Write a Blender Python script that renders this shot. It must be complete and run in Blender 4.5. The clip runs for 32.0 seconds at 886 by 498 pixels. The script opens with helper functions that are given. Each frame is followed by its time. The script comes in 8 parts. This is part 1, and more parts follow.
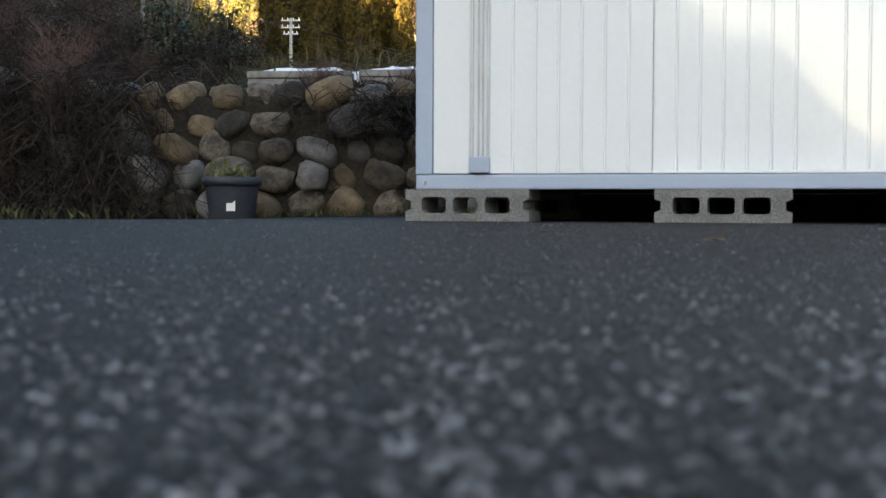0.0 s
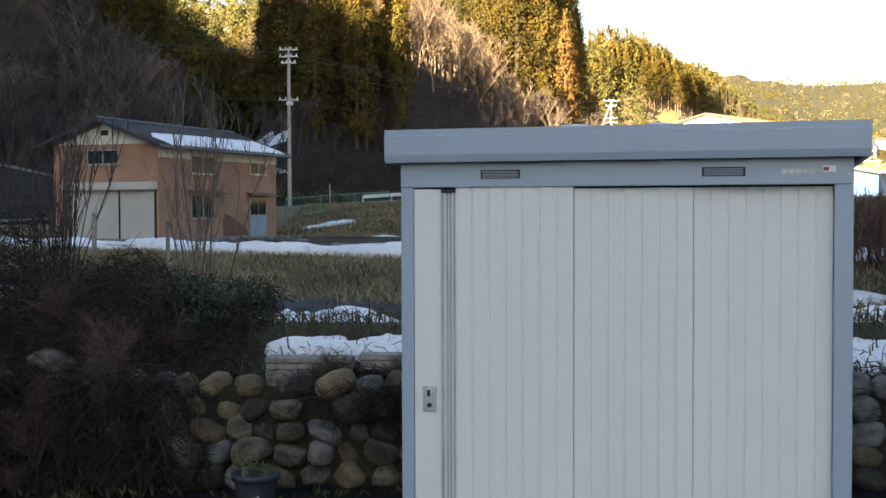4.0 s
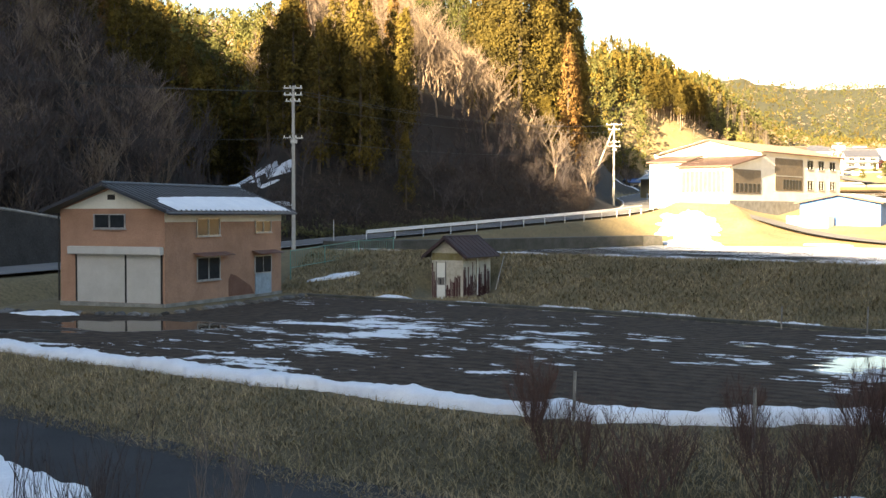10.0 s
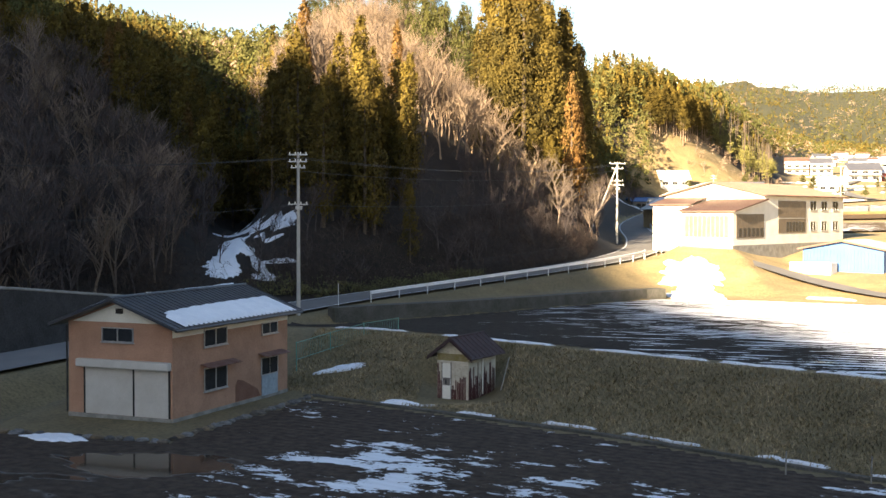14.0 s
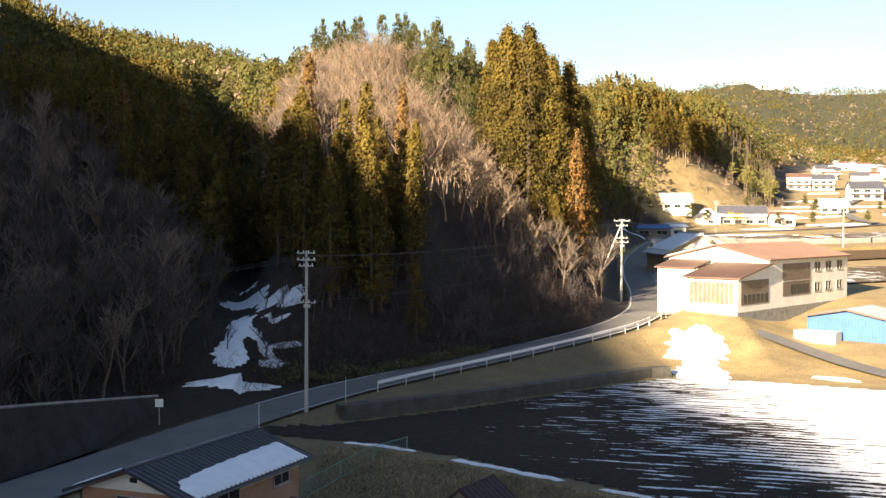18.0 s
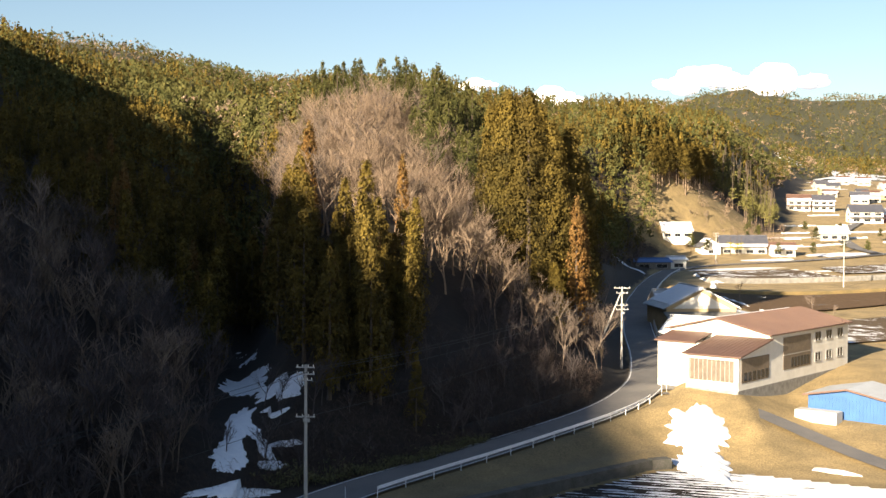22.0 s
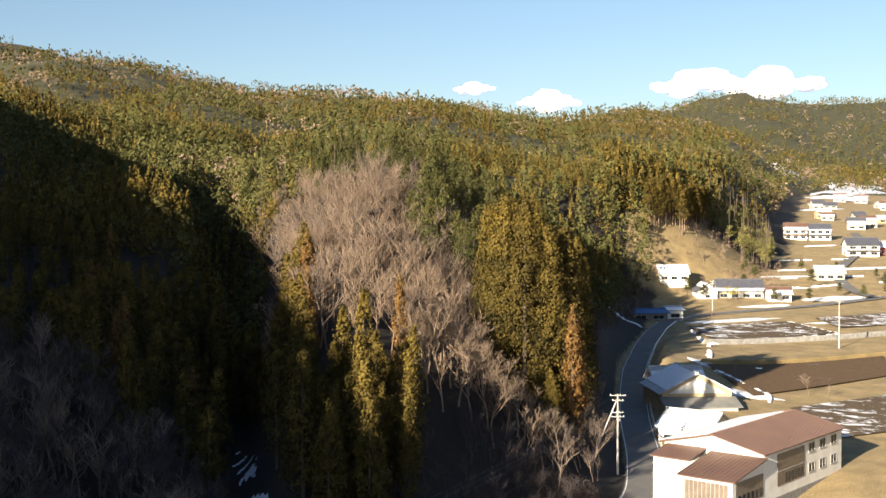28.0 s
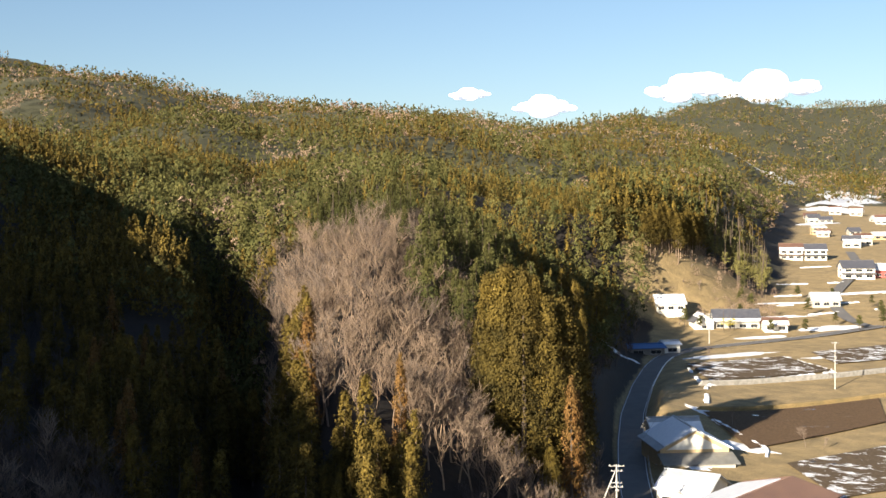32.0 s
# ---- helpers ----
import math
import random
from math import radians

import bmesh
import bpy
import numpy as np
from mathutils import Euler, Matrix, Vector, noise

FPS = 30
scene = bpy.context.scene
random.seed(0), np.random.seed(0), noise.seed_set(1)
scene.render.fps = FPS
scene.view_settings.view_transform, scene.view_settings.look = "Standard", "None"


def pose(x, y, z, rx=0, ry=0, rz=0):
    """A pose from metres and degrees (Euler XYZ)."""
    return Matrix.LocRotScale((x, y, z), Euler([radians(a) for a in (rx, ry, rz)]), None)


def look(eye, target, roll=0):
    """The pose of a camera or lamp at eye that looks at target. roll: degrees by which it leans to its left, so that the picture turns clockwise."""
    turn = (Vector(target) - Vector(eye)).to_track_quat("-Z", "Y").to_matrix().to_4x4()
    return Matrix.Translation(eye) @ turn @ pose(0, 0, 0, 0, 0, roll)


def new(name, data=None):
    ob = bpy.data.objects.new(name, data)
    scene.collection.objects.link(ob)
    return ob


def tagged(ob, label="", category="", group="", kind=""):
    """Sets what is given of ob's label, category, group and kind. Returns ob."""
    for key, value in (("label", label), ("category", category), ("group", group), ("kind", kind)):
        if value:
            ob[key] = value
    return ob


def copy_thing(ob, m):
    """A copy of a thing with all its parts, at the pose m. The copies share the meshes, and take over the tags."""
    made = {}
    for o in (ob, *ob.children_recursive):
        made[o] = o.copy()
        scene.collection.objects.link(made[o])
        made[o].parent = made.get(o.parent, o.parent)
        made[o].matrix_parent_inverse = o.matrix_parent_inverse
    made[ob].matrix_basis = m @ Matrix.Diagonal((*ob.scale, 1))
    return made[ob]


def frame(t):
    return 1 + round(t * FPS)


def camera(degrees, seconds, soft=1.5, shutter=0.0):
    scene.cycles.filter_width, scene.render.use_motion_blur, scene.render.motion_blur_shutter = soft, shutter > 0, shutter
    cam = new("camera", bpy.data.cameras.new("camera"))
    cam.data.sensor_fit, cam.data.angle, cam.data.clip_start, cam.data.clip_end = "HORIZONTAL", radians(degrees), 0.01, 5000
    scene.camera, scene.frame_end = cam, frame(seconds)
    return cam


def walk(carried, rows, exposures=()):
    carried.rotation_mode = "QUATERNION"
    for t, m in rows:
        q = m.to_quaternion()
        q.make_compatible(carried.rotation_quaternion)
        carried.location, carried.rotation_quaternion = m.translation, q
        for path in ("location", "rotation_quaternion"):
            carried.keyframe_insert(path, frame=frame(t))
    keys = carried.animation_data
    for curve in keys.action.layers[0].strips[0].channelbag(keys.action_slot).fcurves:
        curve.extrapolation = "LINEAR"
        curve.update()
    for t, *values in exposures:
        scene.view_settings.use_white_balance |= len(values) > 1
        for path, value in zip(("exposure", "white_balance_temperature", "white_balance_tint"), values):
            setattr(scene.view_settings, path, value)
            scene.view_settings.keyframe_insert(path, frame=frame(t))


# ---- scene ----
cam = camera(41.0, 32.0, soft=1.4)
cam.data.dof.use_dof, cam.data.dof.focus_distance, cam.data.dof.aperture_fstop = True, 10.0, 8.5
PATH = [
    (0, (0.167, -0.031, 0.040), (0.0768, 1.9659, -0.0279), 0.20),
    (0.5, (0.178, -0.142, 0.092), (0.0824, 1.8541, 0.0202), 0.20),
    (1, (0.192, -0.378, 0.369), (0.1030, 1.6183, 0.2999), 0.07),
    (1.5, (0.182, -0.642, 0.850), (0.0972, 1.3549, 0.7859), 0.20),
    (2, (0.213, -0.609, 1.239), (0.1242, 1.3877, 1.1735), -0.08),
    (2.5, (0.335, -0.984, 1.313), (0.2474, 1.0125, 1.2483), -0.13),
    (3, (0.409, -1.245, 1.490), (0.3205, 0.7522, 1.4240), -0.41),
    (3.5, (0.363, -1.350, 1.671), (0.2756, 0.6466, 1.6078), -0.19),
    (4, (0.306, -1.314, 1.822), (0.2192, 0.6834, 1.7592), -0.20),
    (4.5, (0.280, -1.273, 1.972), (0.1933, 0.7242, 1.9100), 0.07),
    (6.5, (0.109, -1.270, 2.726), (0.0221, 0.7269, 2.6651), 0.02),
    (7, (0.130, -1.350, 2.956), (0.0423, 0.6471, 2.8950), 0.04),
    (7.5, (0.153, -1.378, 3.168), (0.0647, 0.6187, 3.1069), 0.05),
    (8, (0.167, -1.382, 3.372), (0.0786, 0.6154, 3.3118), 0.03),
    (8.5, (0.191, -1.389, 3.620), (0.1022, 0.6081, 3.5598), 0.02),
    (9, (0.192, -1.411, 3.950), (0.1030, 0.5866, 3.8902), 0.02),
    (9.5, (0.193, -1.446, 4.328), (0.1039, 0.5508, 4.2692), 0.02),
    (10, (0.197, -1.505, 4.747), (0.1072, 0.4917, 4.6874), 0.03),
    (10.5, (0.199, -1.581, 5.222), (0.1085, 0.4164, 5.1625), 0.05),
    (11, (0.189, -1.642, 5.746), (0.0988, 0.3546, 5.6865), 0.08),
    (11.5, (0.171, -1.676, 6.334), (0.0798, 0.3208, 6.2745), 0.10),
    (12, (0.148, -1.686, 6.986), (0.0568, 0.3111, 6.9263), 0.11),
    (12.5, (0.122, -1.678, 7.680), (0.0296, 0.3193, 7.6212), 0.11),
    (13, (0.092, -1.667, 8.415), (-0.0009, 0.3303, 8.3563), 0.12),
    (13.5, (0.061, -1.669, 9.200), (-0.0321, 0.3276, 9.1411), 0.11),
    (14, (0.030, -1.685, 10.025), (-0.0637, 0.3123, 9.9664), 0.08),
    (14.5, (-0.002, -1.697, 10.876), (-0.0961, 0.3002, 10.8176), 0.01),
    (16.5, (-0.179, -1.835, 14.862), (-0.2759, 0.1614, 14.8016), 0.13),
    (17, (-0.304, -1.771, 15.778), (-0.4003, 0.2254, 15.7193), 0.13),
    (17.5, (-0.425, -1.770, 16.861), (-0.5202, 0.2273, 16.8011), 0.17),
    (18, (-0.527, -1.821, 18.044), (-0.6221, 0.1759, 17.9839), 0.22),
    (18.5, (-0.617, -1.884, 19.180), (-0.7130, 0.1130, 19.1188), 0.27),
    (19, (-0.715, -1.898, 20.245), (-0.8101, 0.0989, 20.1847), 0.28),
    (19.5, (-0.808, -1.837, 21.313), (-0.9030, 0.1599, 21.2538), 0.27),
    (20, (-0.852, -1.728, 22.416), (-0.9465, 0.2687, 22.3576), 0.25),
    (20.5, (-0.820, -1.591, 23.512), (-0.9151, 0.4056, 23.4544), 0.23),
    (21, (-0.738, -1.436, 24.611), (-0.8330, 0.5605, 24.5548), 0.20),
    (21.5, (-0.644, -1.309, 25.760), (-0.7392, 0.6877, 25.7050), 0.19),
    (22, (-0.560, -1.268, 26.945), (-0.6552, 0.7288, 26.8904), 0.19),
    (22.5, (-0.490, -1.343, 28.124), (-0.5857, 0.6543, 28.0715), 0.19),
    (23, (-0.426, -1.538, 29.332), (-0.5221, 0.4592, 29.2807), 0.17),
    (23.5, (-0.367, -1.810, 30.600), (-0.4634, 0.1870, 30.5486), 0.19),
    (24, (-0.333, -2.073, 31.857), (-0.4291, -0.0756, 31.8061), 0.26),
    (24.5, (-0.335, -2.259, 33.067), (-0.4308, -0.2615, 33.0156), 0.37),
    (25, (-0.367, -2.335, 34.251), (-0.4634, -0.3380, 34.1982), 0.49),
    (25.5, (-0.417, -2.297, 35.431), (-0.5132, -0.3003, 35.3776), 0.58),
    (27.5, (-0.265, -2.536, 40.987), (-0.3585, -0.5390, 40.9321), 0.07),
    (28, (-0.355, -2.457, 42.192), (-0.4471, -0.4603, 42.1379), -0.08),
    (28.5, (-0.434, -2.440, 43.455), (-0.5258, -0.4426, 43.4013), -0.16),
    (29, (-0.478, -2.544, 44.700), (-0.5683, -0.5464, 44.6472), -0.22),
    (29.5, (-0.485, -2.798, 45.901), (-0.5754, -0.8008, 45.8491), -0.29),
    (30, (-0.474, -3.162, 47.120), (-0.5635, -1.1645, 47.0684), -0.37),
    (30.5, (-0.461, -3.520, 48.350), (-0.5506, -1.5230, 48.2998), -0.46),
    (31, (-0.462, -3.788, 49.546), (-0.5511, -1.7904, 49.4980), -0.54),
    (31.5, (-0.506, -3.947, 50.777), (-0.5940, -1.9491, 50.7293), -0.57),
    (32, (-0.629, -4.002, 52.188), (-0.7150, -2.0045, 52.1394), -0.51),
]
walk(cam, [(t, look(eye, target, roll)) for t, eye, target, roll in PATH],
     exposures=[(0.0, 3.95, 8200, 13), (1.2, 3.8, 8200, 13), (2.2, 3.5, 7800, 13), (3.0, 3.15, 7400, 12), (6.5, 3.15, 7400, 11), (10.0, 3.2, 7700, 11), (13.0, 2.95, 7250, 12), (16.5, 2.55, 6850, 13), (19.0, 2.2, 6700, 13), (24.0, 1.9, 6300, 12), (32.0, 1.72, 5950, 12)])

# ---- light ----
SUN_EL, SUN_AZ = 17.0, 32.0          # height of the sun; its light travels this many degrees to the right of +y
world = bpy.data.worlds.new("world")
scene.world = world
world.use_nodes = True
wn, wl = world.node_tree.nodes, world.node_tree.links
wn.clear()
w_out = wn.new("ShaderNodeOutputWorld")
w_bg = wn.new("ShaderNodeBackground")
w_sky = wn.new("ShaderNodeTexSky")
w_sky.sky_type = "NISHITA"
w_sky.sun_disc = False
w_sky.sun_elevation = radians(SUN_EL)
w_sky.sun_rotation = radians(180 + SUN_AZ)
w_sky.air_density, w_sky.dust_density, w_sky.ozone_density = 1.0, 0.6, 1.5
w_bg.inputs["Strength"].default_value = 0.041
wl.new(w_sky.outputs[0], w_bg.inputs["Color"])
wl.new(w_bg.outputs[0], w_out.inputs["Surface"])
sun = new("sun", bpy.data.lights.new("sun", "SUN"))
sun.data.energy, sun.data.angle, sun.data.color = 5.0, radians(0.6), (1.0, 0.83, 0.58)
_d = Vector((math.sin(radians(SUN_AZ)) * math.cos(radians(SUN_EL)), math.cos(radians(SUN_AZ)) * math.cos(radians(SUN_EL)), -math.sin(radians(SUN_EL))))
sun.matrix_world = Matrix.Translation((-200, -300, 200)) @ _d.to_track_quat("-Z", "Y").to_matrix().to_4x4()


# ---- materials ----
def mat(name, base, rough=0.8, vary=None, scale=4.0, fine=None, fine_scale=60.0, metal=0.0, bump=0.0, bump_scale=80.0, rand=0.0, island=0.0, spec=0.5, detail=6.0, coat=0.0):
    """A surface: base colour, a second colour in broad blotches, fine grain, relief, and a random shade per object or piece."""
    m = bpy.data.materials.new(name)
    m.use_nodes = True
    nt = m.node_tree
    n, l = nt.nodes, nt.links
    p = n["Principled BSDF"]
    p.inputs["Roughness"].default_value = rough
    p.inputs["Metallic"].default_value = metal
    p.inputs["Specular IOR Level"].default_value = spec
    p.inputs["Coat Weight"].default_value = coat
    tc = n.new("ShaderNodeTexCoord")
    vary = vary or tuple(c * 0.72 for c in base)
    nz = n.new("ShaderNodeTexNoise")
    nz.inputs["Scale"].default_value, nz.inputs["Detail"].default_value, nz.inputs["Roughness"].default_value = scale, detail, 0.62
    l.new(tc.outputs["Object"], nz.inputs["Vector"])
    ramp = n.new("ShaderNodeValToRGB")
    ramp.color_ramp.elements[0].position, ramp.color_ramp.elements[1].position = 0.36, 0.64
    ramp.color_ramp.elements[0].color, ramp.color_ramp.elements[1].color = (*base, 1), (*vary, 1)
    l.new(nz.outputs["Fac"], ramp.inputs["Fac"])
    col = ramp.outputs["Color"]
    f2 = n.new("ShaderNodeTexNoise")
    f2.inputs["Scale"].default_value, f2.inputs["Detail"].default_value = fine_scale, 3.0
    l.new(tc.outputs["Object"], f2.inputs["Vector"])
    mx = n.new("ShaderNodeMix")
    mx.data_type, mx.blend_type = "RGBA", "MULTIPLY"
    mx.inputs["Factor"].default_value = 1.0
    rg = n.new("ShaderNodeMapRange")
    amount = 0.12 if fine is None else fine
    rg.inputs["From Min"].default_value, rg.inputs["From Max"].default_value = 0.3, 0.7
    rg.inputs["To Min"].default_value, rg.inputs["To Max"].default_value = 1 - amount, 1 + amount
    l.new(f2.outputs["Fac"], rg.inputs["Value"])
    l.new(col, mx.inputs["A"])
    l.new(rg.outputs["Result"], mx.inputs["B"])
    col = mx.outputs["Result"]
    for kind, width in (("o", rand), ("i", island)):
        if width:
            src = n.new("ShaderNodeObjectInfo" if kind == "o" else "ShaderNodeNewGeometry")
            r2 = n.new("ShaderNodeMapRange")
            r2.inputs["To Min"].default_value, r2.inputs["To Max"].default_value = 1 - width, 1 + width
            l.new(src.outputs["Random" if kind == "o" else "Random Per Island"], r2.inputs["Value"])
            m2 = n.new("ShaderNodeMix")
            m2.data_type, m2.blend_type = "RGBA", "MULTIPLY"
            m2.inputs["Factor"].default_value = 1.0
            l.new(col, m2.inputs["A"])
            l.new(r2.outputs["Result"], m2.inputs["B"])
            col = m2.outputs["Result"]
    l.new(col, p.inputs["Base Color"])
    if bump:
        b = n.new("ShaderNodeBump")
        b.inputs["Strength"].default_value, b.inputs["Distance"].default_value = min(1.0, bump), 0.02
        f3 = n.new("ShaderNodeTexNoise")
        f3.inputs["Scale"].default_value, f3.inputs["Detail"].default_value = bump_scale, 4.0
        l.new(tc.outputs["Object"], f3.inputs["Vector"])
        l.new(f3.outputs["Fac"], b.inputs["Height"])
        l.new(b.outputs["Normal"], p.inputs["Normal"])
    return m


def aggregate(name):
    """Worn asphalt: dark binder with pale stone chips of about a centimetre."""
    m = mat(name, (0.007, 0.007, 0.0078), 0.62, (0.0115, 0.0112, 0.0122), 0.9, 0.5, 340, spec=0.13)
    n, l = m.node_tree.nodes, m.node_tree.links
    p = n["Principled BSDF"]
    tc = n.new("ShaderNodeTexCoord")
    vo = n.new("ShaderNodeTexVoronoi")
    vo.inputs["Scale"].default_value = 150.0
    wob = n.new("ShaderNodeTexNoise")
    wob.inputs["Scale"].default_value, wob.inputs["Detail"].default_value = 60.0, 3.0
    l.new(tc.outputs["Object"], wob.inputs["Vector"])
    warp = n.new("ShaderNodeMix")
    warp.data_type, warp.blend_type = "RGBA", "LINEAR_LIGHT"
    warp.inputs["Factor"].default_value = 0.012
    l.new(tc.outputs["Object"], warp.inputs["A"])
    l.new(wob.outputs["Color"], warp.inputs["B"])
    l.new(warp.outputs["Result"], vo.inputs["Vector"])
    sep = n.new("ShaderNodeSeparateColor")
    l.new(vo.outputs["Color"], sep.inputs[0])
    pick = n.new("ShaderNodeMapRange")
    pick.inputs["From Min"].default_value, pick.inputs["From Max"].default_value = 0.45, 0.95
    pick.inputs["To Min"].default_value, pick.inputs["To Max"].default_value = 0.0, 0.9
    l.new(sep.outputs[0], pick.inputs["Value"])
    near = n.new("ShaderNodeMapRange")
    near.inputs["From Min"].default_value, near.inputs["From Max"].default_value = 0.55, 0.25
    l.new(vo.outputs["Distance"], near.inputs["Value"])
    both = n.new("ShaderNodeMath")
    both.operation = "MULTIPLY"
    l.new(pick.outputs[0], both.inputs[0])
    l.new(near.outputs[0], both.inputs[1])
    mx = n.new("ShaderNodeMix")
    mx.data_type = "RGBA"
    old = p.inputs["Base Color"].links[0].from_socket
    l.new(both.outputs[0], mx.inputs["Factor"])
    l.new(old, mx.inputs["A"])
    mx.inputs["B"].default_value = (0.064, 0.060, 0.066, 1)
    l.new(mx.outputs["Result"], p.inputs["Base Color"])
    b = n.new("ShaderNodeBump")
    b.inputs["Strength"].default_value, b.inputs["Distance"].default_value = 1.0, 0.007
    b.invert = True
    l.new(vo.outputs["Distance"], b.inputs["Height"])
    l.new(b.outputs["Normal"], p.inputs["Normal"])
    return m


M_ASPHALT = aggregate("coarse_asphalt")
M_ROAD = mat("road_asphalt", (0.11, 0.108, 0.108), 0.85, (0.15, 0.142, 0.135), 0.25, 0.2, 30)
M_GROUND = mat("dry_grass_ground", (0.29, 0.205, 0.085), 0.95, (0.17, 0.13, 0.058), 0.2, 0.4, 6.0, bump=0.5, bump_scale=12)


def covered(name):
    """The open ground: golden grass, matted grass dulled by shade put into its colour, leaf litter darkened for canopy
    shade, scrub on the far slopes, by cover of the land.
    """
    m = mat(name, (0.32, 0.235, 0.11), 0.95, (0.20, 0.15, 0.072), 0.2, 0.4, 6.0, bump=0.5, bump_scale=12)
    n, l = m.node_tree.nodes, m.node_tree.links
    p = n["Principled BSDF"]
    tc = n.new("ShaderNodeTexCoord")
    nz = n.new("ShaderNodeTexNoise")
    nz.inputs["Scale"].default_value, nz.inputs["Detail"].default_value, nz.inputs["Roughness"].default_value = 0.9, 7.0, 0.7
    l.new(tc.outputs["Object"], nz.inputs["Vector"])
    col = p.inputs["Base Color"].links[0].from_socket
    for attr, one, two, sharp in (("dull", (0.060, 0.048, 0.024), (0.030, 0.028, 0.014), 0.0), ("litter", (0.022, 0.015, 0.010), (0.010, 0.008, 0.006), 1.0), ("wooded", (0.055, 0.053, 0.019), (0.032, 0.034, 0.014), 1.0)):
        at = n.new("ShaderNodeAttribute")
        at.attribute_name = attr
        ramp = n.new("ShaderNodeValToRGB")
        ramp.color_ramp.elements[0].position, ramp.color_ramp.elements[1].position = 0.38, 0.62
        ramp.color_ramp.elements[0].color, ramp.color_ramp.elements[1].color = (*one, 1), (*two, 1)
        l.new(nz.outputs["Fac"], ramp.inputs["Fac"])
        sh = n.new("ShaderNodeMath")
        sh.operation = "MULTIPLY_ADD"
        l.new(nz.outputs["Fac"], sh.inputs[0])
        sh.inputs[1].default_value, sh.inputs[2].default_value = 0.9, -0.45
        ad = n.new("ShaderNodeMath")
        l.new(at.outputs["Fac"], ad.inputs[0])
        if sharp:
            l.new(sh.outputs[0], ad.inputs[1])
        else:
            ad.inputs[1].default_value = 0.0
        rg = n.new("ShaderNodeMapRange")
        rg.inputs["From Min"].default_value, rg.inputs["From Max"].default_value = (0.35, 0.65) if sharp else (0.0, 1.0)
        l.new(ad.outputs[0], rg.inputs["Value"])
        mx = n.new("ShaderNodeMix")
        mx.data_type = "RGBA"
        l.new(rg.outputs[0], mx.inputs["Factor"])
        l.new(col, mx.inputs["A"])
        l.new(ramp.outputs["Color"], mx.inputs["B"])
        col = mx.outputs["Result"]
    l.new(col, p.inputs["Base Color"])
    return m


M_COVER = covered("grass_and_litter")
M_SNOW = mat("snow", (0.80, 0.82, 0.86), 0.6, (0.7, 0.73, 0.79), 1.5, 0.06, 30, bump=0.3, bump_scale=14)
M_STEEL_GREY = mat("grey_painted_steel", (0.37, 0.45, 0.55), 0.38, (0.35, 0.43, 0.53), 1.0, 0.02, 90, spec=0.5)
M_PANEL = mat("white_painted_steel", (0.84, 0.865, 0.86), 0.16, (0.82, 0.845, 0.84), 1.0, 0.015, 60, spec=0.5, coat=0.7)
M_ALU = mat("aluminium", (0.62, 0.64, 0.66), 0.35, metal=0.25, fine=0.03)
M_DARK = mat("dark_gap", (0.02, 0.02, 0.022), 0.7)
M_BLOCK = mat("concrete_block", (0.30, 0.29, 0.27), 0.95, (0.21, 0.205, 0.19), 9, 0.35, 160, bump=0.7, bump_scale=220)
M_STONE = mat("field_stone", (0.13, 0.108, 0.082), 0.85, (0.026, 0.021, 0.016), 1.6, 0.35, 14, bump=0.7, bump_scale=9, rand=0.7)
M_WALL_ORANGE = mat("orange_mortar", (0.43, 0.245, 0.165), 0.9, (0.33, 0.185, 0.125), 0.7, 0.14, 18, bump=0.2)
M_WHITE_WALL = mat("white_plaster", (0.78, 0.76, 0.70), 0.85, (0.68, 0.66, 0.60), 0.6, 0.05, 12)
M_ROOF_DARK = mat("dark_metal_roof", (0.035, 0.04, 0.055), 0.45, (0.05, 0.052, 0.06), 1.0, 0.1, 20)
M_ROOF_BROWN = mat("brown_metal_roof", (0.13, 0.075, 0.055), 0.6, (0.105, 0.06, 0.047), 0.3, 0.1, 8)
M_ROOF_RUST = mat("rusty_metal_roof", (0.13, 0.05, 0.04), 0.7, (0.20, 0.12, 0.10), 2.0, 0.2, 14)
M_SHUTTER = mat("pale_steel_shutter", (0.55, 0.53, 0.50), 0.5, (0.48, 0.46, 0.43), 1.0, 0.05, 20)
M_CONCRETE = mat("weathered_concrete", (0.30, 0.29, 0.27), 0.9, (0.18, 0.175, 0.16), 1.2, 0.2, 20)
M_WALL_DARK = mat("mossy_dark_concrete", (0.09, 0.085, 0.075), 0.95, (0.05, 0.05, 0.04), 0.8, 0.3, 12, bump=0.5, bump_scale=6)
M_WALL_BLACK = mat("near_black_concrete", (0.034, 0.032, 0.032), 0.95, (0.018, 0.017, 0.016), 0.7, 0.4, 9, bump=0.8, bump_scale=5)
M_ROAD_WET = mat("dark_asphalt", (0.018, 0.018, 0.021), 0.7, (0.028, 0.028, 0.031), 0.6, 0.3, 60, bump=0.3, bump_scale=120, spec=0.15)
M_POLE = mat("pole_concrete", (0.42, 0.41, 0.39), 0.85, (0.36, 0.35, 0.33), 2, 0.08, 20)
M_RAIL = mat("white_guard_rail", (0.75, 0.76, 0.78), 0.45, (0.66, 0.67, 0.68), 1.0, 0.05, 12)
M_BARK = mat("bark", (0.10, 0.075, 0.055), 0.95, (0.06, 0.045, 0.035), 3, 0.3, 20)
M_TWIG = mat("bare_twigs", (0.20, 0.155, 0.12), 0.95, (0.13, 0.097, 0.08), 0.4, 0.2, 5, rand=0.25)
# cedar blotches: dark base paints the crown's inner shade, bright tone its lit foliage
M_CEDAR = mat("cedar_foliage", (0.034, 0.028, 0.007), 0.85, (0.135, 0.096, 0.018), 0.16, 0.2, 2.5, rand=0.22, island=0.16, spec=0.2)
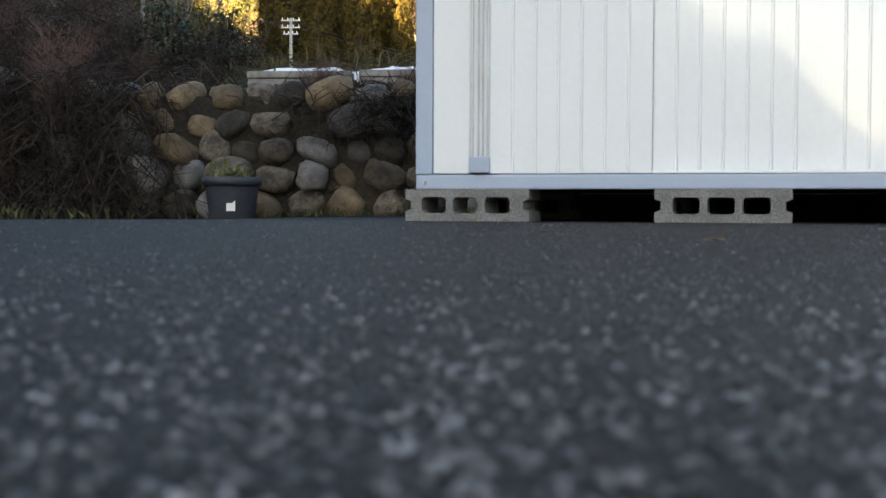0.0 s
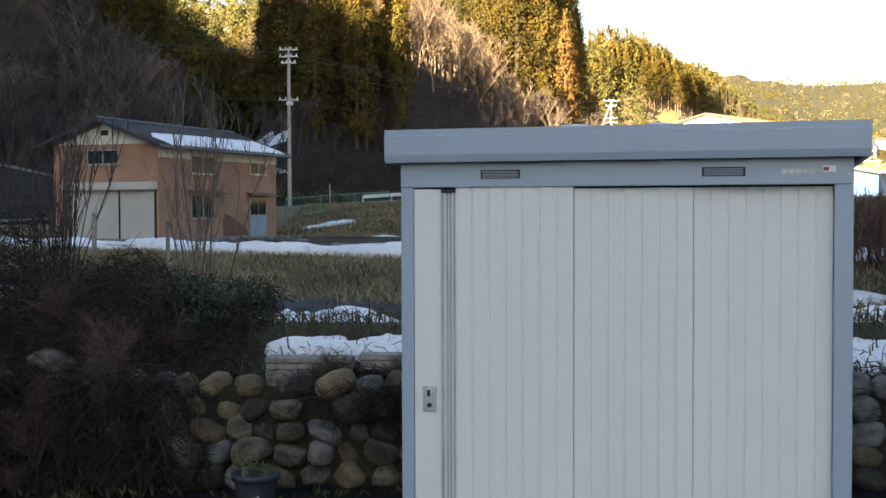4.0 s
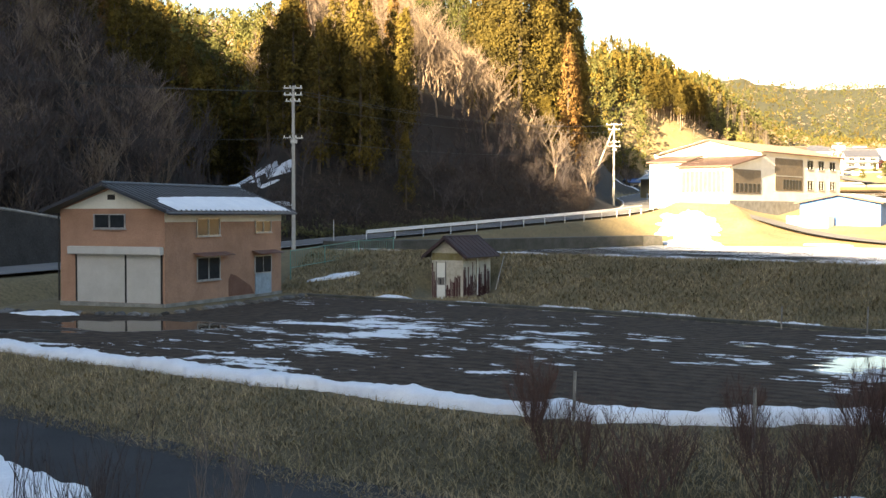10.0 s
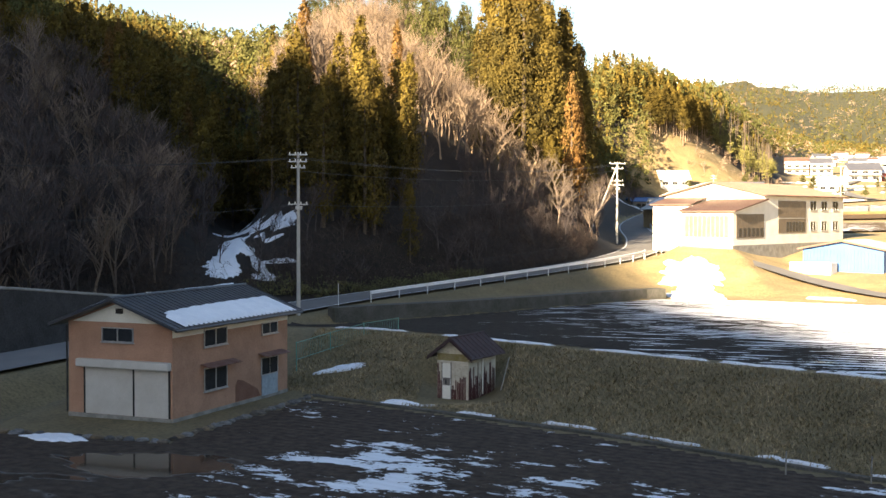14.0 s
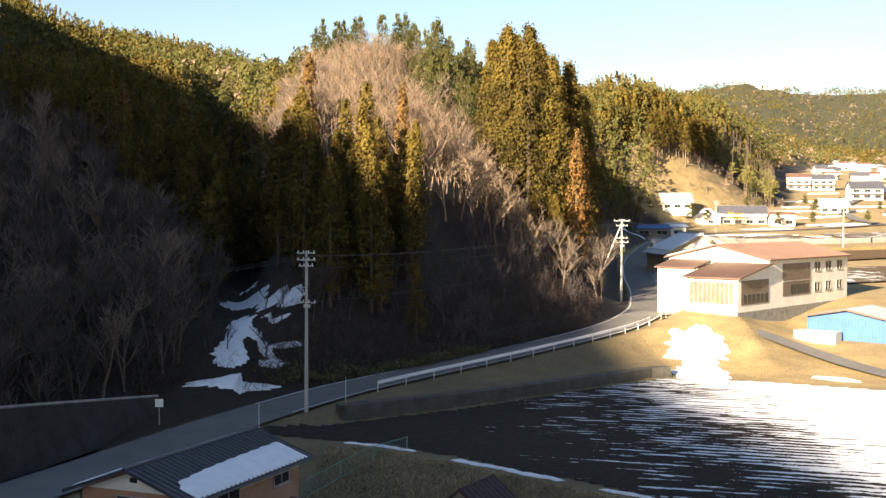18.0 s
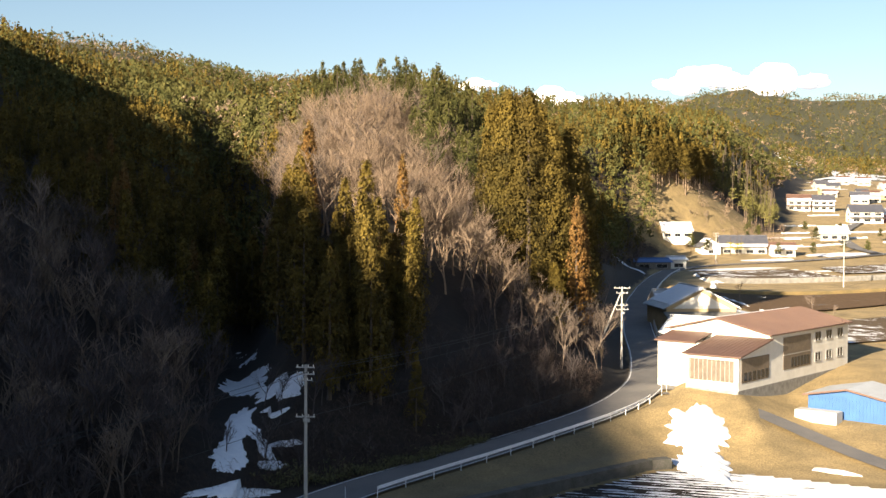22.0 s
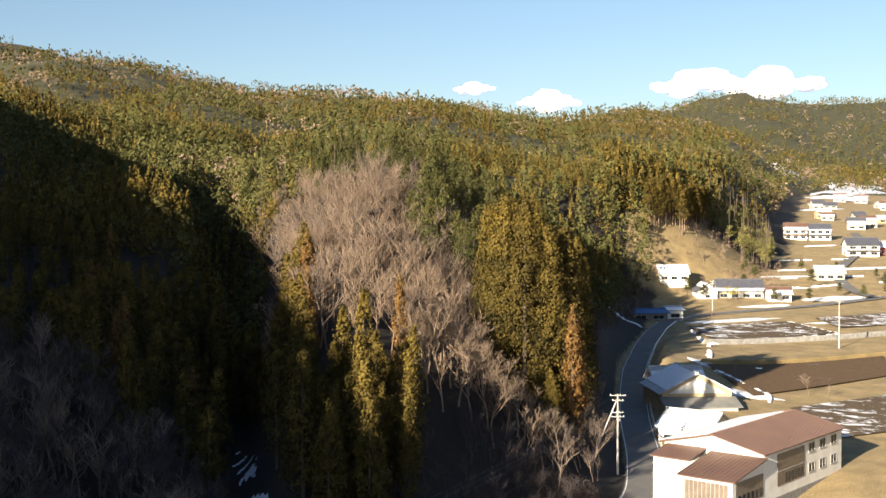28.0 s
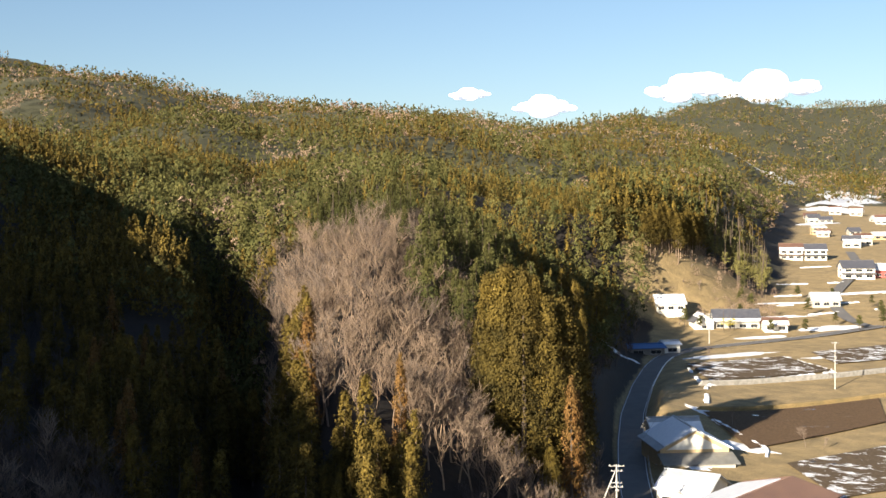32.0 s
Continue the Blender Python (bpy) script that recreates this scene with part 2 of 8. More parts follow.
M_PINE = mat("pine_foliage", (0.047, 0.053, 0.016), 0.85, (0.092, 0.084, 0.025), 0.14, 0.2, 2.5, rand=0.25, island=0.16, spec=0.2)
M_GLASS = mat("dark_window_glass", (0.03, 0.034, 0.04), 0.12, fine=0.0, spec=0.3)
M_FRAME = mat("window_frame", (0.5, 0.5, 0.5), 0.4, metal=0.4)
M_BLUE = mat("blue_sheet_metal", (0.026, 0.095, 0.27), 0.5, (0.035, 0.12, 0.30), 0.6, 0.1, 6)
M_WOOD_GREY = mat("grey_weathered_wood", (0.24, 0.22, 0.20), 0.9, (0.13, 0.12, 0.11), 3, 0.25, 30)


def snowy(name, turn, cover, rows, grow=(0.0, 0.0), soil=(0.03, 0.024, 0.02), wet=0.0, spots=(), pools=(), furrow=0.0):
    """Ploughed soil with melting snow that lies in rows; grow: more cover per metre along x and y; wet: share of standing water."""
    m = bpy.data.materials.new(name)
    m.use_nodes = True
    n, l = m.node_tree.nodes, m.node_tree.links
    p = n["Principled BSDF"]
    p.inputs["Specular IOR Level"].default_value = 0.14
    tc = n.new("ShaderNodeTexCoord")
    mp = n.new("ShaderNodeMapping")
    mp.inputs["Rotation"].default_value = (0, 0, radians(turn))
    l.new(tc.outputs["Object"], mp.inputs["Vector"])
    st = n.new("ShaderNodeMapping")
    st.inputs["Scale"].default_value = (0.30, rows, 1.0)
    l.new(mp.outputs[0], st.inputs["Vector"])

    def noise_node(vec, scale, detail=5.0, rough=0.6):
        k = n.new("ShaderNodeTexNoise")
        k.inputs["Scale"].default_value, k.inputs["Detail"].default_value, k.inputs["Roughness"].default_value = scale, detail, rough
        l.new(vec, k.inputs["Vector"])
        return k.outputs["Fac"]

    def calc(op, a, b):
        k = n.new("ShaderNodeMath")
        k.operation = op
        for i, v in enumerate((a, b)):
            if isinstance(v, (int, float)):
                k.inputs[i].default_value = v
            else:
                l.new(v, k.inputs[i])
        return k.outputs[0]

    strip = noise_node(st.outputs[0], 1.0, 8.0, 0.7)
    broad = noise_node(tc.outputs["Object"], 0.09, 2.0)
    sep = n.new("ShaderNodeSeparateXYZ")
    l.new(tc.outputs["Object"], sep.inputs[0])
    lean = calc("ADD", calc("MULTIPLY", sep.outputs[0], grow[0]), calc("MULTIPLY", sep.outputs[1], grow[1]))
    total = calc("ADD", calc("ADD", strip, calc("MULTIPLY", broad, 0.35)), calc("ADD", lean, cover))
    def round_spot(x, y, r, amount):
        k = n.new("ShaderNodeVectorMath")
        k.operation = "DISTANCE"
        l.new(tc.outputs["Object"], k.inputs[0])
        k.inputs[1].default_value = (x, y, 0)
        g = n.new("ShaderNodeMapRange")
        g.interpolation_type = "SMOOTHSTEP"
        g.inputs["From Min"].default_value, g.inputs["From Max"].default_value = 0.0, r
        g.inputs["To Min"].default_value, g.inputs["To Max"].default_value = amount, 0.0
        l.new(k.outputs["Value"], g.inputs["Value"])
        return g.outputs[0]

    if furrow:
        wv = n.new("ShaderNodeTexWave")
        wv.bands_direction = "Y"
        wv.inputs["Scale"].default_value, wv.inputs["Distortion"].default_value, wv.inputs["Detail"].default_value = 0.28, 1.2, 2.0
        l.new(mp.outputs[0], wv.inputs["Vector"])
        total = calc("ADD", total, calc("MULTIPLY", calc("ADD", wv.outputs["Fac"], -0.5), furrow))
    for spot in spots:
        total = calc("ADD", total, round_spot(*spot))
    total = calc("ADD", total, calc("MULTIPLY", calc("ADD", noise_node(tc.outputs["Object"], 4.0, 6.0, 0.7), -0.5), 0.22))
    mask = n.new("ShaderNodeMapRange")
    mask.inputs["From Min"].default_value, mask.inputs["From Max"].default_value = 0.75, 0.765
    l.new(total, mask.inputs["Value"])
    dirt = noise_node(tc.outputs["Object"], 2.2, 8.0, 0.7)
    dr = n.new("ShaderNodeValToRGB")
    dr.color_ramp.elements[0].position, dr.color_ramp.elements[1].position = 0.35, 0.7
    dr.color_ramp.elements[0].color = (*[c * 0.6 for c in soil], 1)
    dr.color_ramp.elements[1].color = (*[c * 1.7 for c in soil], 1)
    l.new(dirt, dr.inputs["Fac"])
    mix = n.new("ShaderNodeMix")
    mix.data_type = "RGBA"
    l.new(mask.outputs[0], mix.inputs["Factor"])
    l.new(dr.outputs[0], mix.inputs["A"])
    mix.inputs["B"].default_value = (0.80, 0.82, 0.86, 1)
    l.new(mix.outputs["Result"], p.inputs["Base Color"])
    pud = n.new("ShaderNodeMapRange")
    pud.inputs["From Min"].default_value, pud.inputs["From Max"].default_value = 0.66 - wet, 0.70 - wet
    pud.inputs["To Min"].default_value, pud.inputs["To Max"].default_value = 1.0, 0.06
    pool = noise_node(st.outputs[0], 0.45, 3.0)
    for spot in pools:
        pool = calc("ADD", pool, round_spot(*spot))
    l.new(pool, pud.inputs["Value"])
    rm = n.new("ShaderNodeMix")
    rm.data_type = "FLOAT"
    l.new(mask.outputs[0], rm.inputs["Factor"])
    l.new(pud.outputs[0], rm.inputs["A"])
    rm.inputs["B"].default_value = 0.7
    l.new(rm.outputs["Result"], p.inputs["Roughness"])
    bp = n.new("ShaderNodeBump")
    bp.inputs["Strength"].default_value, bp.inputs["Distance"].default_value = 0.7, 0.10
    ridge = n.new("ShaderNodeTexWave")
    ridge.bands_direction = "Y"
    ridge.inputs["Scale"].default_value, ridge.inputs["Distortion"].default_value, ridge.inputs["Detail"].default_value = 0.55, 2.5, 4.0
    l.new(mp.outputs[0], ridge.inputs["Vector"])
    dirt = calc("ADD", dirt, calc("MULTIPLY", ridge.outputs["Fac"], 0.55))
    l.new(calc("MULTIPLY", calc("ADD", dirt, mask.outputs[0]), calc("ADD", pud.outputs[0], -0.05)), bp.inputs["Height"])
    l.new(bp.outputs["Normal"], p.inputs["Normal"])
    return m


M_FIELD_A = snowy("wet_paddy", 32, -0.045, 0.62, wet=-0.02, soil=(0.056, 0.041, 0.031), spots=((-4.0, 38, 12, 0.13), (13, 32, 11, 0.10), (-16, 42, 7, -0.3)), pools=((-14.5, 42, 7, 0.3), (-8, 57, 5, 0.16), (10, 31.5, 4, 0.26)))
M_FIELD_B = snowy("snowy_paddy", 14, -0.275, 1.0, (0.0135, 0.0015), furrow=0.16)
M_FIELD_C = snowy("snow_stubble", 20, 0.02, 0.5, (0, 0), (0.10, 0.075, 0.05))
M_PLOUGH = snowy("brown_plough", 20, -0.30, 0.4, (0, 0), (0.11, 0.072, 0.042))


# ---- helpers for meshes ----
def part(name, bm, material, parent=None, label="", smooth=False):
    me = bpy.data.meshes.new(name)
    bm.to_mesh(me)
    bm.free()
    if smooth:
        for p in me.polygons:
            p.use_smooth = True
    for m in (material if isinstance(material, (list, tuple)) else [material]):
        me.materials.append(m)
    ob = new(name, me)
    if parent is not None:
        ob.parent = parent
    if label:
        ob["label"] = label
    return ob


def thing(name, m, label, category, group="", kind=""):
    ob = new(name)
    ob.matrix_basis = m
    return tagged(ob, label, category, group, kind)


def box(bm, x0, x1, y0, y1, z0, z1, bevel=0.0):
    before = set(bm.verts)
    r = bmesh.ops.create_cube(bm, size=1.0)
    for v in r["verts"]:
        v.co = Vector((x0 + (v.co.x + 0.5) * (x1 - x0), y0 + (v.co.y + 0.5) * (y1 - y0), z0 + (v.co.z + 0.5) * (z1 - z0)))
    if bevel:
        es = list({e for v in r["verts"] for e in v.link_edges})
        bmesh.ops.bevel(bm, geom=es, offset=bevel, segments=2, affect="EDGES", profile=0.6)
    return bm


def tube(bm, a, b, r0, r1, sides=8, cap=True):
    a, b = Vector(a), Vector(b)
    q = (b - a).to_track_quat("Z", "Y").to_matrix()
    ring = []
    for p, r in ((a, r0), (b, r1)):
        ring.append([bm.verts.new(p + q @ Vector((r * math.cos(i * math.tau / sides), r * math.sin(i * math.tau / sides), 0))) for i in range(sides)])
    for i in range(sides):
        bm.faces.new((ring[0][i], ring[0][(i + 1) % sides], ring[1][(i + 1) % sides], ring[1][i]))
    if cap:
        bm.faces.new(list(reversed(ring[0])))
        bm.faces.new(ring[1])
    return bm


def prism(bm, profile, axis_vec, base=(0, 0, 0)):
    """A closed profile of 3D points, drawn out along a vector."""
    lo = [bm.verts.new(Vector(p) + Vector(base)) for p in profile]
    hi = [bm.verts.new(Vector(p) + Vector(base) + Vector(axis_vec)) for p in profile]
    bm.faces.new(list(reversed(lo)))
    bm.faces.new(hi)
    for i in range(len(lo)):
        j = (i + 1) % len(lo)
        bm.faces.new((lo[i], lo[j], hi[j], hi[i]))
    bmesh.ops.recalc_face_normals(bm, faces=bm.faces)
    return bm


def mesh_object(name, verts, faces, material, smooth=False, parent=None):
    me = bpy.data.meshes.new(name)
    me.from_pydata(verts, [], faces)
    me.update()
    if smooth:
        for p in me.polygons:
            p.use_smooth = True
    for m in (material if isinstance(material, (list, tuple)) else [material]):
        me.materials.append(m)
    ob = new(name, me)
    if parent is not None:
        ob.parent = parent
    return ob


# ---- the lie of the land ----
def sstep(a, b, v):
    k = np.clip((v - a) / (b - a), 0, 1)
    return k * k * (3 - 2 * k)


ROAD = np.array([(-38, 40, 0.9), (-31, 60, 1.1), (-26, 75, 1.3), (-21, 90, 1.65), (-14.3, 103.2, 2.25), (-7.1, 111.5, 2.8), (-1.8, 117.7, 3.25), (4.3, 125.8, 3.75), (11.0, 134.5, 4.3), (15.6, 143.5, 4.8), (19.3, 155, 5.4), (21.5, 175, 6.3),
                 (23, 200, 7.2), (26, 230, 7.6), (30, 262, 8.2), (37, 300, 9.4), (44, 330, 10.6), (50, 348, 11.4), (60, 360, 12.1), (78, 369, 12.7), (100, 381, 13.4), (131, 402, 15.0)])
FOOT_Y = [-900, 40, 60, 75, 90, 103, 114, 127, 140, 155, 175, 205, 230, 265, 300, 325, 350, 375, 398, 420, 440, 460, 560, 700, 1000, 1800, 3000, 6000]
FOOT_X = [-60, -46, -37, -32, -27, -19, -7, 3, 10.5, 14.5, 16, 18, 20, 24, 31, 37, 42, 46, 50, 70, 93, 103, 130, 170, 250, 480, 800, 1400]


_t = np.concatenate([[0], np.cumsum(np.hypot(*np.diff(ROAD[:, :2], axis=0).T))])
ROAD_BED = np.stack([np.interp(np.linspace(0, _t[-1], 200), _t, ROAD[:, k]) for k in range(3)], 1)
for _ in range(6):
    ROAD_BED[1:-1] = (ROAD_BED[:-2] + 2 * ROAD_BED[1:-1] + ROAD_BED[2:]) / 4
ROAD_BED = ROAD_BED[::4]


def noise2(x, y, scale, seed):
    """Smooth waves with no repeat that shows, from -1 to 1."""
    rng = np.random.RandomState(seed)
    out = np.zeros_like(x, dtype=float)
    for k in range(7):
        a, p, f = rng.uniform(0, math.tau), rng.uniform(0, math.tau), rng.uniform(0.6, 1.9)
        out += np.sin((x * math.cos(a) + y * math.sin(a)) * f * math.tau / scale + p)
    return out / 4.0


def land(x, y):
    x, y = np.asarray(x, float), np.asarray(y, float)
    road_far = np.interp(x, [-30, -9.7, -5.3, -2.2, 3, 12, 60], [38, 22.3, 18.7, 15.9, 13.2, 12, 12])
    levee = np.interp(x, [-60, -16, -7.9, -3.3, 0.4, 3.6, 7.5, 40], [61.5, 33.0, 26.9, 23.7, 21.0, 19.8, 20.5, 26.5])
    a_far = np.interp(x, [-30, -10.7, -2, 4.9, 13.6, 40], [75, 60, 53.8, 48.5, 40.5, 32])
    b_near = np.interp(x, [-30, -8, 1, 18, 60], [85, 76, 68, 53, 42])
    b_far = np.interp(x, [-30, -15, -2, 16, 24, 36, 80], [80, 91, 101, 119, 118, 112, 92])
    z = -0.16 + 0.0 * x
    z = z + 0.78 * sstep(6.55, 6.75, y) + 0.32 * sstep(6.85, 7.6, y) - 0.54 * sstep(8.0, 11.0, y)
    z = z + 0.5 * sstep(road_far, levee, y)
    z = z - 0.4 * sstep(levee + 0.6, levee + 1.6, y)
    z = z + 1.9 * sstep(a_far + 0.5, b_near, y)
    z = z - 0.15 * sstep(b_near + 1, b_near + 3, y) - 0.75 * sstep(b_near + 3, b_far, y)
    hut = sstep(-5.2, -3.7, x) * (1 - sstep(-0.6, 1.2, x)) * sstep(56.0, 58.0, y) * (1 - sstep(64.5, 66.5, y))
    z = z + (0.30 - z) * hut * (z > 0.30)
    floor = np.interp(y, [110, 145, 180, 260, 380, 450, 560, 800, 1500, 2600, 6000], [0, 4.2, 4.6, 7.2, 11.0, 17, 25, 42, 90, 150, 260])
    rise_start = np.clip((y - b_far) / np.interp(x, [28, 36, 70, 100], [30, 68, 60, 30]), 0, 1)
    rise_start = rise_start * rise_start * (3 - 2 * rise_start)
    z = z + np.where(y < 145, 4.95, floor + 0.75) * rise_start
    foot = np.interp(y, FOOT_Y, FOOT_X)
    slant = np.interp(y, [60, 90, 103, 140, 160, 400, 900, 1800], [0.9, 0.75, 0.65, 0.72, 0.95, 0.95, 0.9, 0.9])
    s = np.maximum(0, foot - x) * slant
    rise = np.interp(s, [0, 3, 40, 110, 300, 900, 2500], [0, 0.8, 28, 42, 68, 160, 200])
    gx = np.interp(y, [80, 90, 125, 215, 320], [-20, -23, -29, -46, -80])
    gully = np.exp(-((x - gx) / 9) ** 2) * sstep(80, 105, y) * (1 - sstep(230, 330, y))
    z = z + rise * (1 - 0.75 * gully)
    right = np.interp(y, [-400, 300, 600, 1000, 1800, 2600, 6000], [170, 170, 330, 470, 780, 1000, 1600])
    s2 = np.maximum(0, x - right)
    z = z + np.interp(s2, [0, 60, 400, 900, 2500], [0, 14, 130, 260, 420])
    z = z + np.interp(x / np.maximum(y, 1), [0.06, 0.13, 0.2, 0.32], [25, 60, 215, 240]) * sstep(2300, 4000, y)
    z = z + 11 * np.exp(-((x + 4) / 38) ** 2 - ((y - 258) / 48) ** 2) - 17 * np.exp(-((x + 62) / 30) ** 2 - ((y - 165) / 60) ** 2)
    # the run of the far crests
    z = z + np.maximum(y, 0) * np.interp(x / np.maximum(y, 1), [-0.40, -0.311, -0.258, -0.204, -0.151, -0.097, -0.044, 0.009, 0.063, 0.116, 0.17, 0.223, 0.276, 0.33], [-0.002, -0.002, -0.0155, -0.017, -0.0145, -0.012, -0.007, -0.0105, -0.008, 0.008, 0.0, -0.011, -0.0035, -0.0076]) * sstep(600, 1300, y)
    z = z - np.maximum(y, 0) * np.interp(x / np.maximum(y, 1), [-0.45, -0.364, -0.31, -0.258, -0.204, -0.178, -0.151, -0.097], [0.028, 0.022, 0.012, 0.014, 0.029, 0.023, 0.015, 0.0]) * sstep(240, 390, y) * (1 - sstep(900, 1300, y))
    z = z - 11 * np.exp(-((x + 105) / 32) ** 2 - ((y - 232) / 70) ** 2)
    far = sstep(120, 700, np.hypot(x, y)) * (sstep(0, 60, s) + sstep(0, 60, s2))
    z = z + far * (17 * noise2(x, y, 420, 3) + 8 * noise2(x, y, 170, 4))
    # the step of the wall at the far edge of the upper field
    z = z + 0.9 * sstep(b_far + 0.3, b_far + 1.5, y) * (1 - sstep(b_far + 3, b_far + 9, y)) * sstep(-16, -12, x) * (1 - sstep(15, 18, x))
    # the road bed
    near = (x > -60) & (x < 150) & (y > 30) & (y < 420)
    if near.any():
        nx_, ny_ = x[near], y[near]
        best, bed = np.full(nx_.shape, 1e9), np.zeros(nx_.shape)
        for (ax, ay, az), (bx, by, bz) in zip(ROAD_BED[:-1], ROAD_BED[1:]):
            f = np.clip(((nx_ - ax) * (bx - ax) + (ny_ - ay) * (by - ay)) / ((bx - ax) ** 2 + (by - ay) ** 2), 0, 1)
            d = (nx_ - ax - f * (bx - ax)) ** 2 + (ny_ - ay - f * (by - ay)) ** 2
            hit = d < best
            best, bed = np.where(hit, d, best), np.where(hit, az + f * (bz - az), bed)
        k = 1 - sstep(3.2, 6.5, np.sqrt(best))
        z[near] = z[near] * (1 - k) + bed * k
    # an unseen ridge, added behind and left of the camera to keep the near ground in shade
    z = z + 22 * sstep(-70, -260, y) * sstep(-70, 0, x)
    z = z + np.interp(y, [-900, -400, -260, -220, -190, -165, -140, -100, -60, -20, 20, 60, 120, 160, 190, 220, 250, 300, 360, 420, 480], [87.4, 84.4, 81.6, 77.4, 78.2, 82.5, 84.5, 84.5, 78.5, 76.0, 75.0, 72.0, 66.0, 52.0, 47.0, 45.0, 42.0, 38.0, 33.0, 20.0, 0.0]) * np.clip(1 - np.abs(x + 190) / 88, 0, 1) ** 1.1
    return z


def land_at(x, y):
    return float(land(np.array([x]), np.array([y]))[0])


def spaced(edges):
    """Coordinates from stretches of (end, step)."""
    out = [edges[0]]
    for end, step in edges[1:]:
        n = max(1, round((end - out[-1]) / step))
        out.extend(np.linspace(out[-1], end, n + 1)[1:])
    return np.array(out)


def grid_mesh(name, xs, ys, height, material):
    gx, gy = np.meshgrid(xs, ys)
    z = height(gx, gy)
    verts = np.stack([gx.ravel(), gy.ravel(), z.ravel()], 1).tolist()
    w = len(xs)
    faces = [(j * w + i, j * w + i + 1, (j + 1) * w + i + 1, (j + 1) * w + i) for j in range(len(ys) - 1) for i in range(w - 1)]
    return mesh_object(name, verts, faces, material, smooth=True)


gx = spaced([-2600, (-900, 60), (-300, 20), (-90, 6), (-34, 2), (40, 0.8), (110, 4), (300, 14), (900, 50), (3000, 120)])
gy = spaced([-900, (-60, 30), (-6, 4), (6.4, 1.0), (7.0, 0.1), (30, 0.6), (125, 1.0), (200, 3), (600, 10), (1600, 35), (5200, 110)])
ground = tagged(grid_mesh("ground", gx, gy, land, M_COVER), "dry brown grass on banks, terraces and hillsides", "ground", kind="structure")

_v = np.empty(len(ground.data.vertices) * 3)
ground.data.vertices.foreach_get("co", _v)
_v = _v.reshape(-1, 3)
_foot = np.interp(_v[:, 1], FOOT_Y, FOOT_X)
_right = np.interp(_v[:, 1], [-400, 300, 600, 1000, 1800, 2600, 6000], [170, 170, 330, 470, 780, 1000, 1600])
# dull also paints the shade on the near ground and the road bank
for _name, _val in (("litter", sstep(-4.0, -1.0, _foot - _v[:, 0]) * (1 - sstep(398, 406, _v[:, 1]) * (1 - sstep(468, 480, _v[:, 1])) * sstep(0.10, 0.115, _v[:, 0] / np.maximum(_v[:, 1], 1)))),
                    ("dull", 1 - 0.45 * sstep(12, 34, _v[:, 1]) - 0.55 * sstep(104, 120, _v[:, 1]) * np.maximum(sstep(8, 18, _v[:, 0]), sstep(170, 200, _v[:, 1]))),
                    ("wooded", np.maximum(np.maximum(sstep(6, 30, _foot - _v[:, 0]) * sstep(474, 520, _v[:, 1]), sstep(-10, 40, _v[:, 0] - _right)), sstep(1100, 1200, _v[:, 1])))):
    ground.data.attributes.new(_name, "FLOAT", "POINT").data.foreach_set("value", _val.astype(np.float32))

# asphalt yard
yd = spaced([-30, (-6, 2), (6, 0.5), (30, 2)])
def yard_z(x, y):
    return -0.045 * sstep(3.3, 0.0, y) - 0.05 * sstep(-0.3, -2.5, x) * sstep(3.5, 5.5, y) + 0.002


yard = tagged(grid_mesh("pavement_yard", yd, spaced([-30, (-4, 2), (6.5, 0.25)]), yard_z, M_ASPHALT), "dark coarse asphalt yard", "asphalt", kind="structure")


def ribbon(name, line, width, lift, material, side=0.0):
    """A strip along a centre line of (x, y, z), shifted sideways by side."""
    line = np.array(line, float)
    t = np.concatenate([[0], np.cumsum(np.hypot(*np.diff(line[:, :2], axis=0).T))])
    fine = np.linspace(0, t[-1], max(8, int(t[-1] / 2.5)))
    c = np.stack([np.interp(fine, t, line[:, k]) for k in range(3)], 1)
    for _ in range(6):
        c[1:-1] = (c[:-2] + 2 * c[1:-1] + c[2:]) / 4
    d = np.gradient(c[:, :2], axis=0)
    d /= np.linalg.norm(d, axis=1)[:, None]
    nrm = np.stack([d[:, 1], -d[:, 0]], 1)
    verts, faces = [], []
    for p, n in zip(c, nrm):
        for k in (-0.5, 0.5):
            verts.append((p[0] + n[0] * (side + k * width), p[1] + n[1] * (side + k * width), p[2] + lift))
    for i in range(len(c) - 1):
        faces.append((2 * i, 2 * i + 1, 2 * i + 3, 2 * i + 2))
    return mesh_object(name, verts, faces, material, smooth=True), c, nrm


road, ROAD_C, ROAD_N = ribbon("road", ROAD, 5.4, 0.22, M_ROAD)
tagged(road, "grey asphalt valley road with pale edge lines", "road", kind="structure")

apron_line = [(22.0, 147.5, 5.2), (23.4, 156, 5.6), (23.6, 166, 6.0), (22.6, 178, 6.4)]
apron, _, _ = ribbon("road_apron", apron_line, 4.6, 0.19, M_ROAD)
tagged(apron, "worn asphalt apron where the lane meets the road", "road", kind="structure")

# field A (wet ploughed soil) and field B
def field(name, xs, ys, inside, z, material, label):
    gx, gy = np.meshgrid(xs, ys)
    zz = land(gx, gy) + z
    keep = inside(gx, gy)
    w = len(xs)
    verts = np.stack([gx.ravel(), gy.ravel(), zz.ravel()], 1).tolist()
    faces = [(j * w + i, j * w + i + 1, (j + 1) * w + i + 1, (j + 1) * w + i) for j in range(len(ys) - 1) for i in range(w - 1) if keep[j, i] and keep[j + 1, i + 1] and keep[j + 1, i] and keep[j, i + 1]]
    used = sorted({i for f in faces for i in f})
    back = {v: i for i, v in enumerate(used)}
    ob = mesh_object(name, [verts[i] for i in used], [tuple(back[i] for i in f) for f in faces], material, smooth=True)
    return tagged(ob, label, "field", kind="structure")


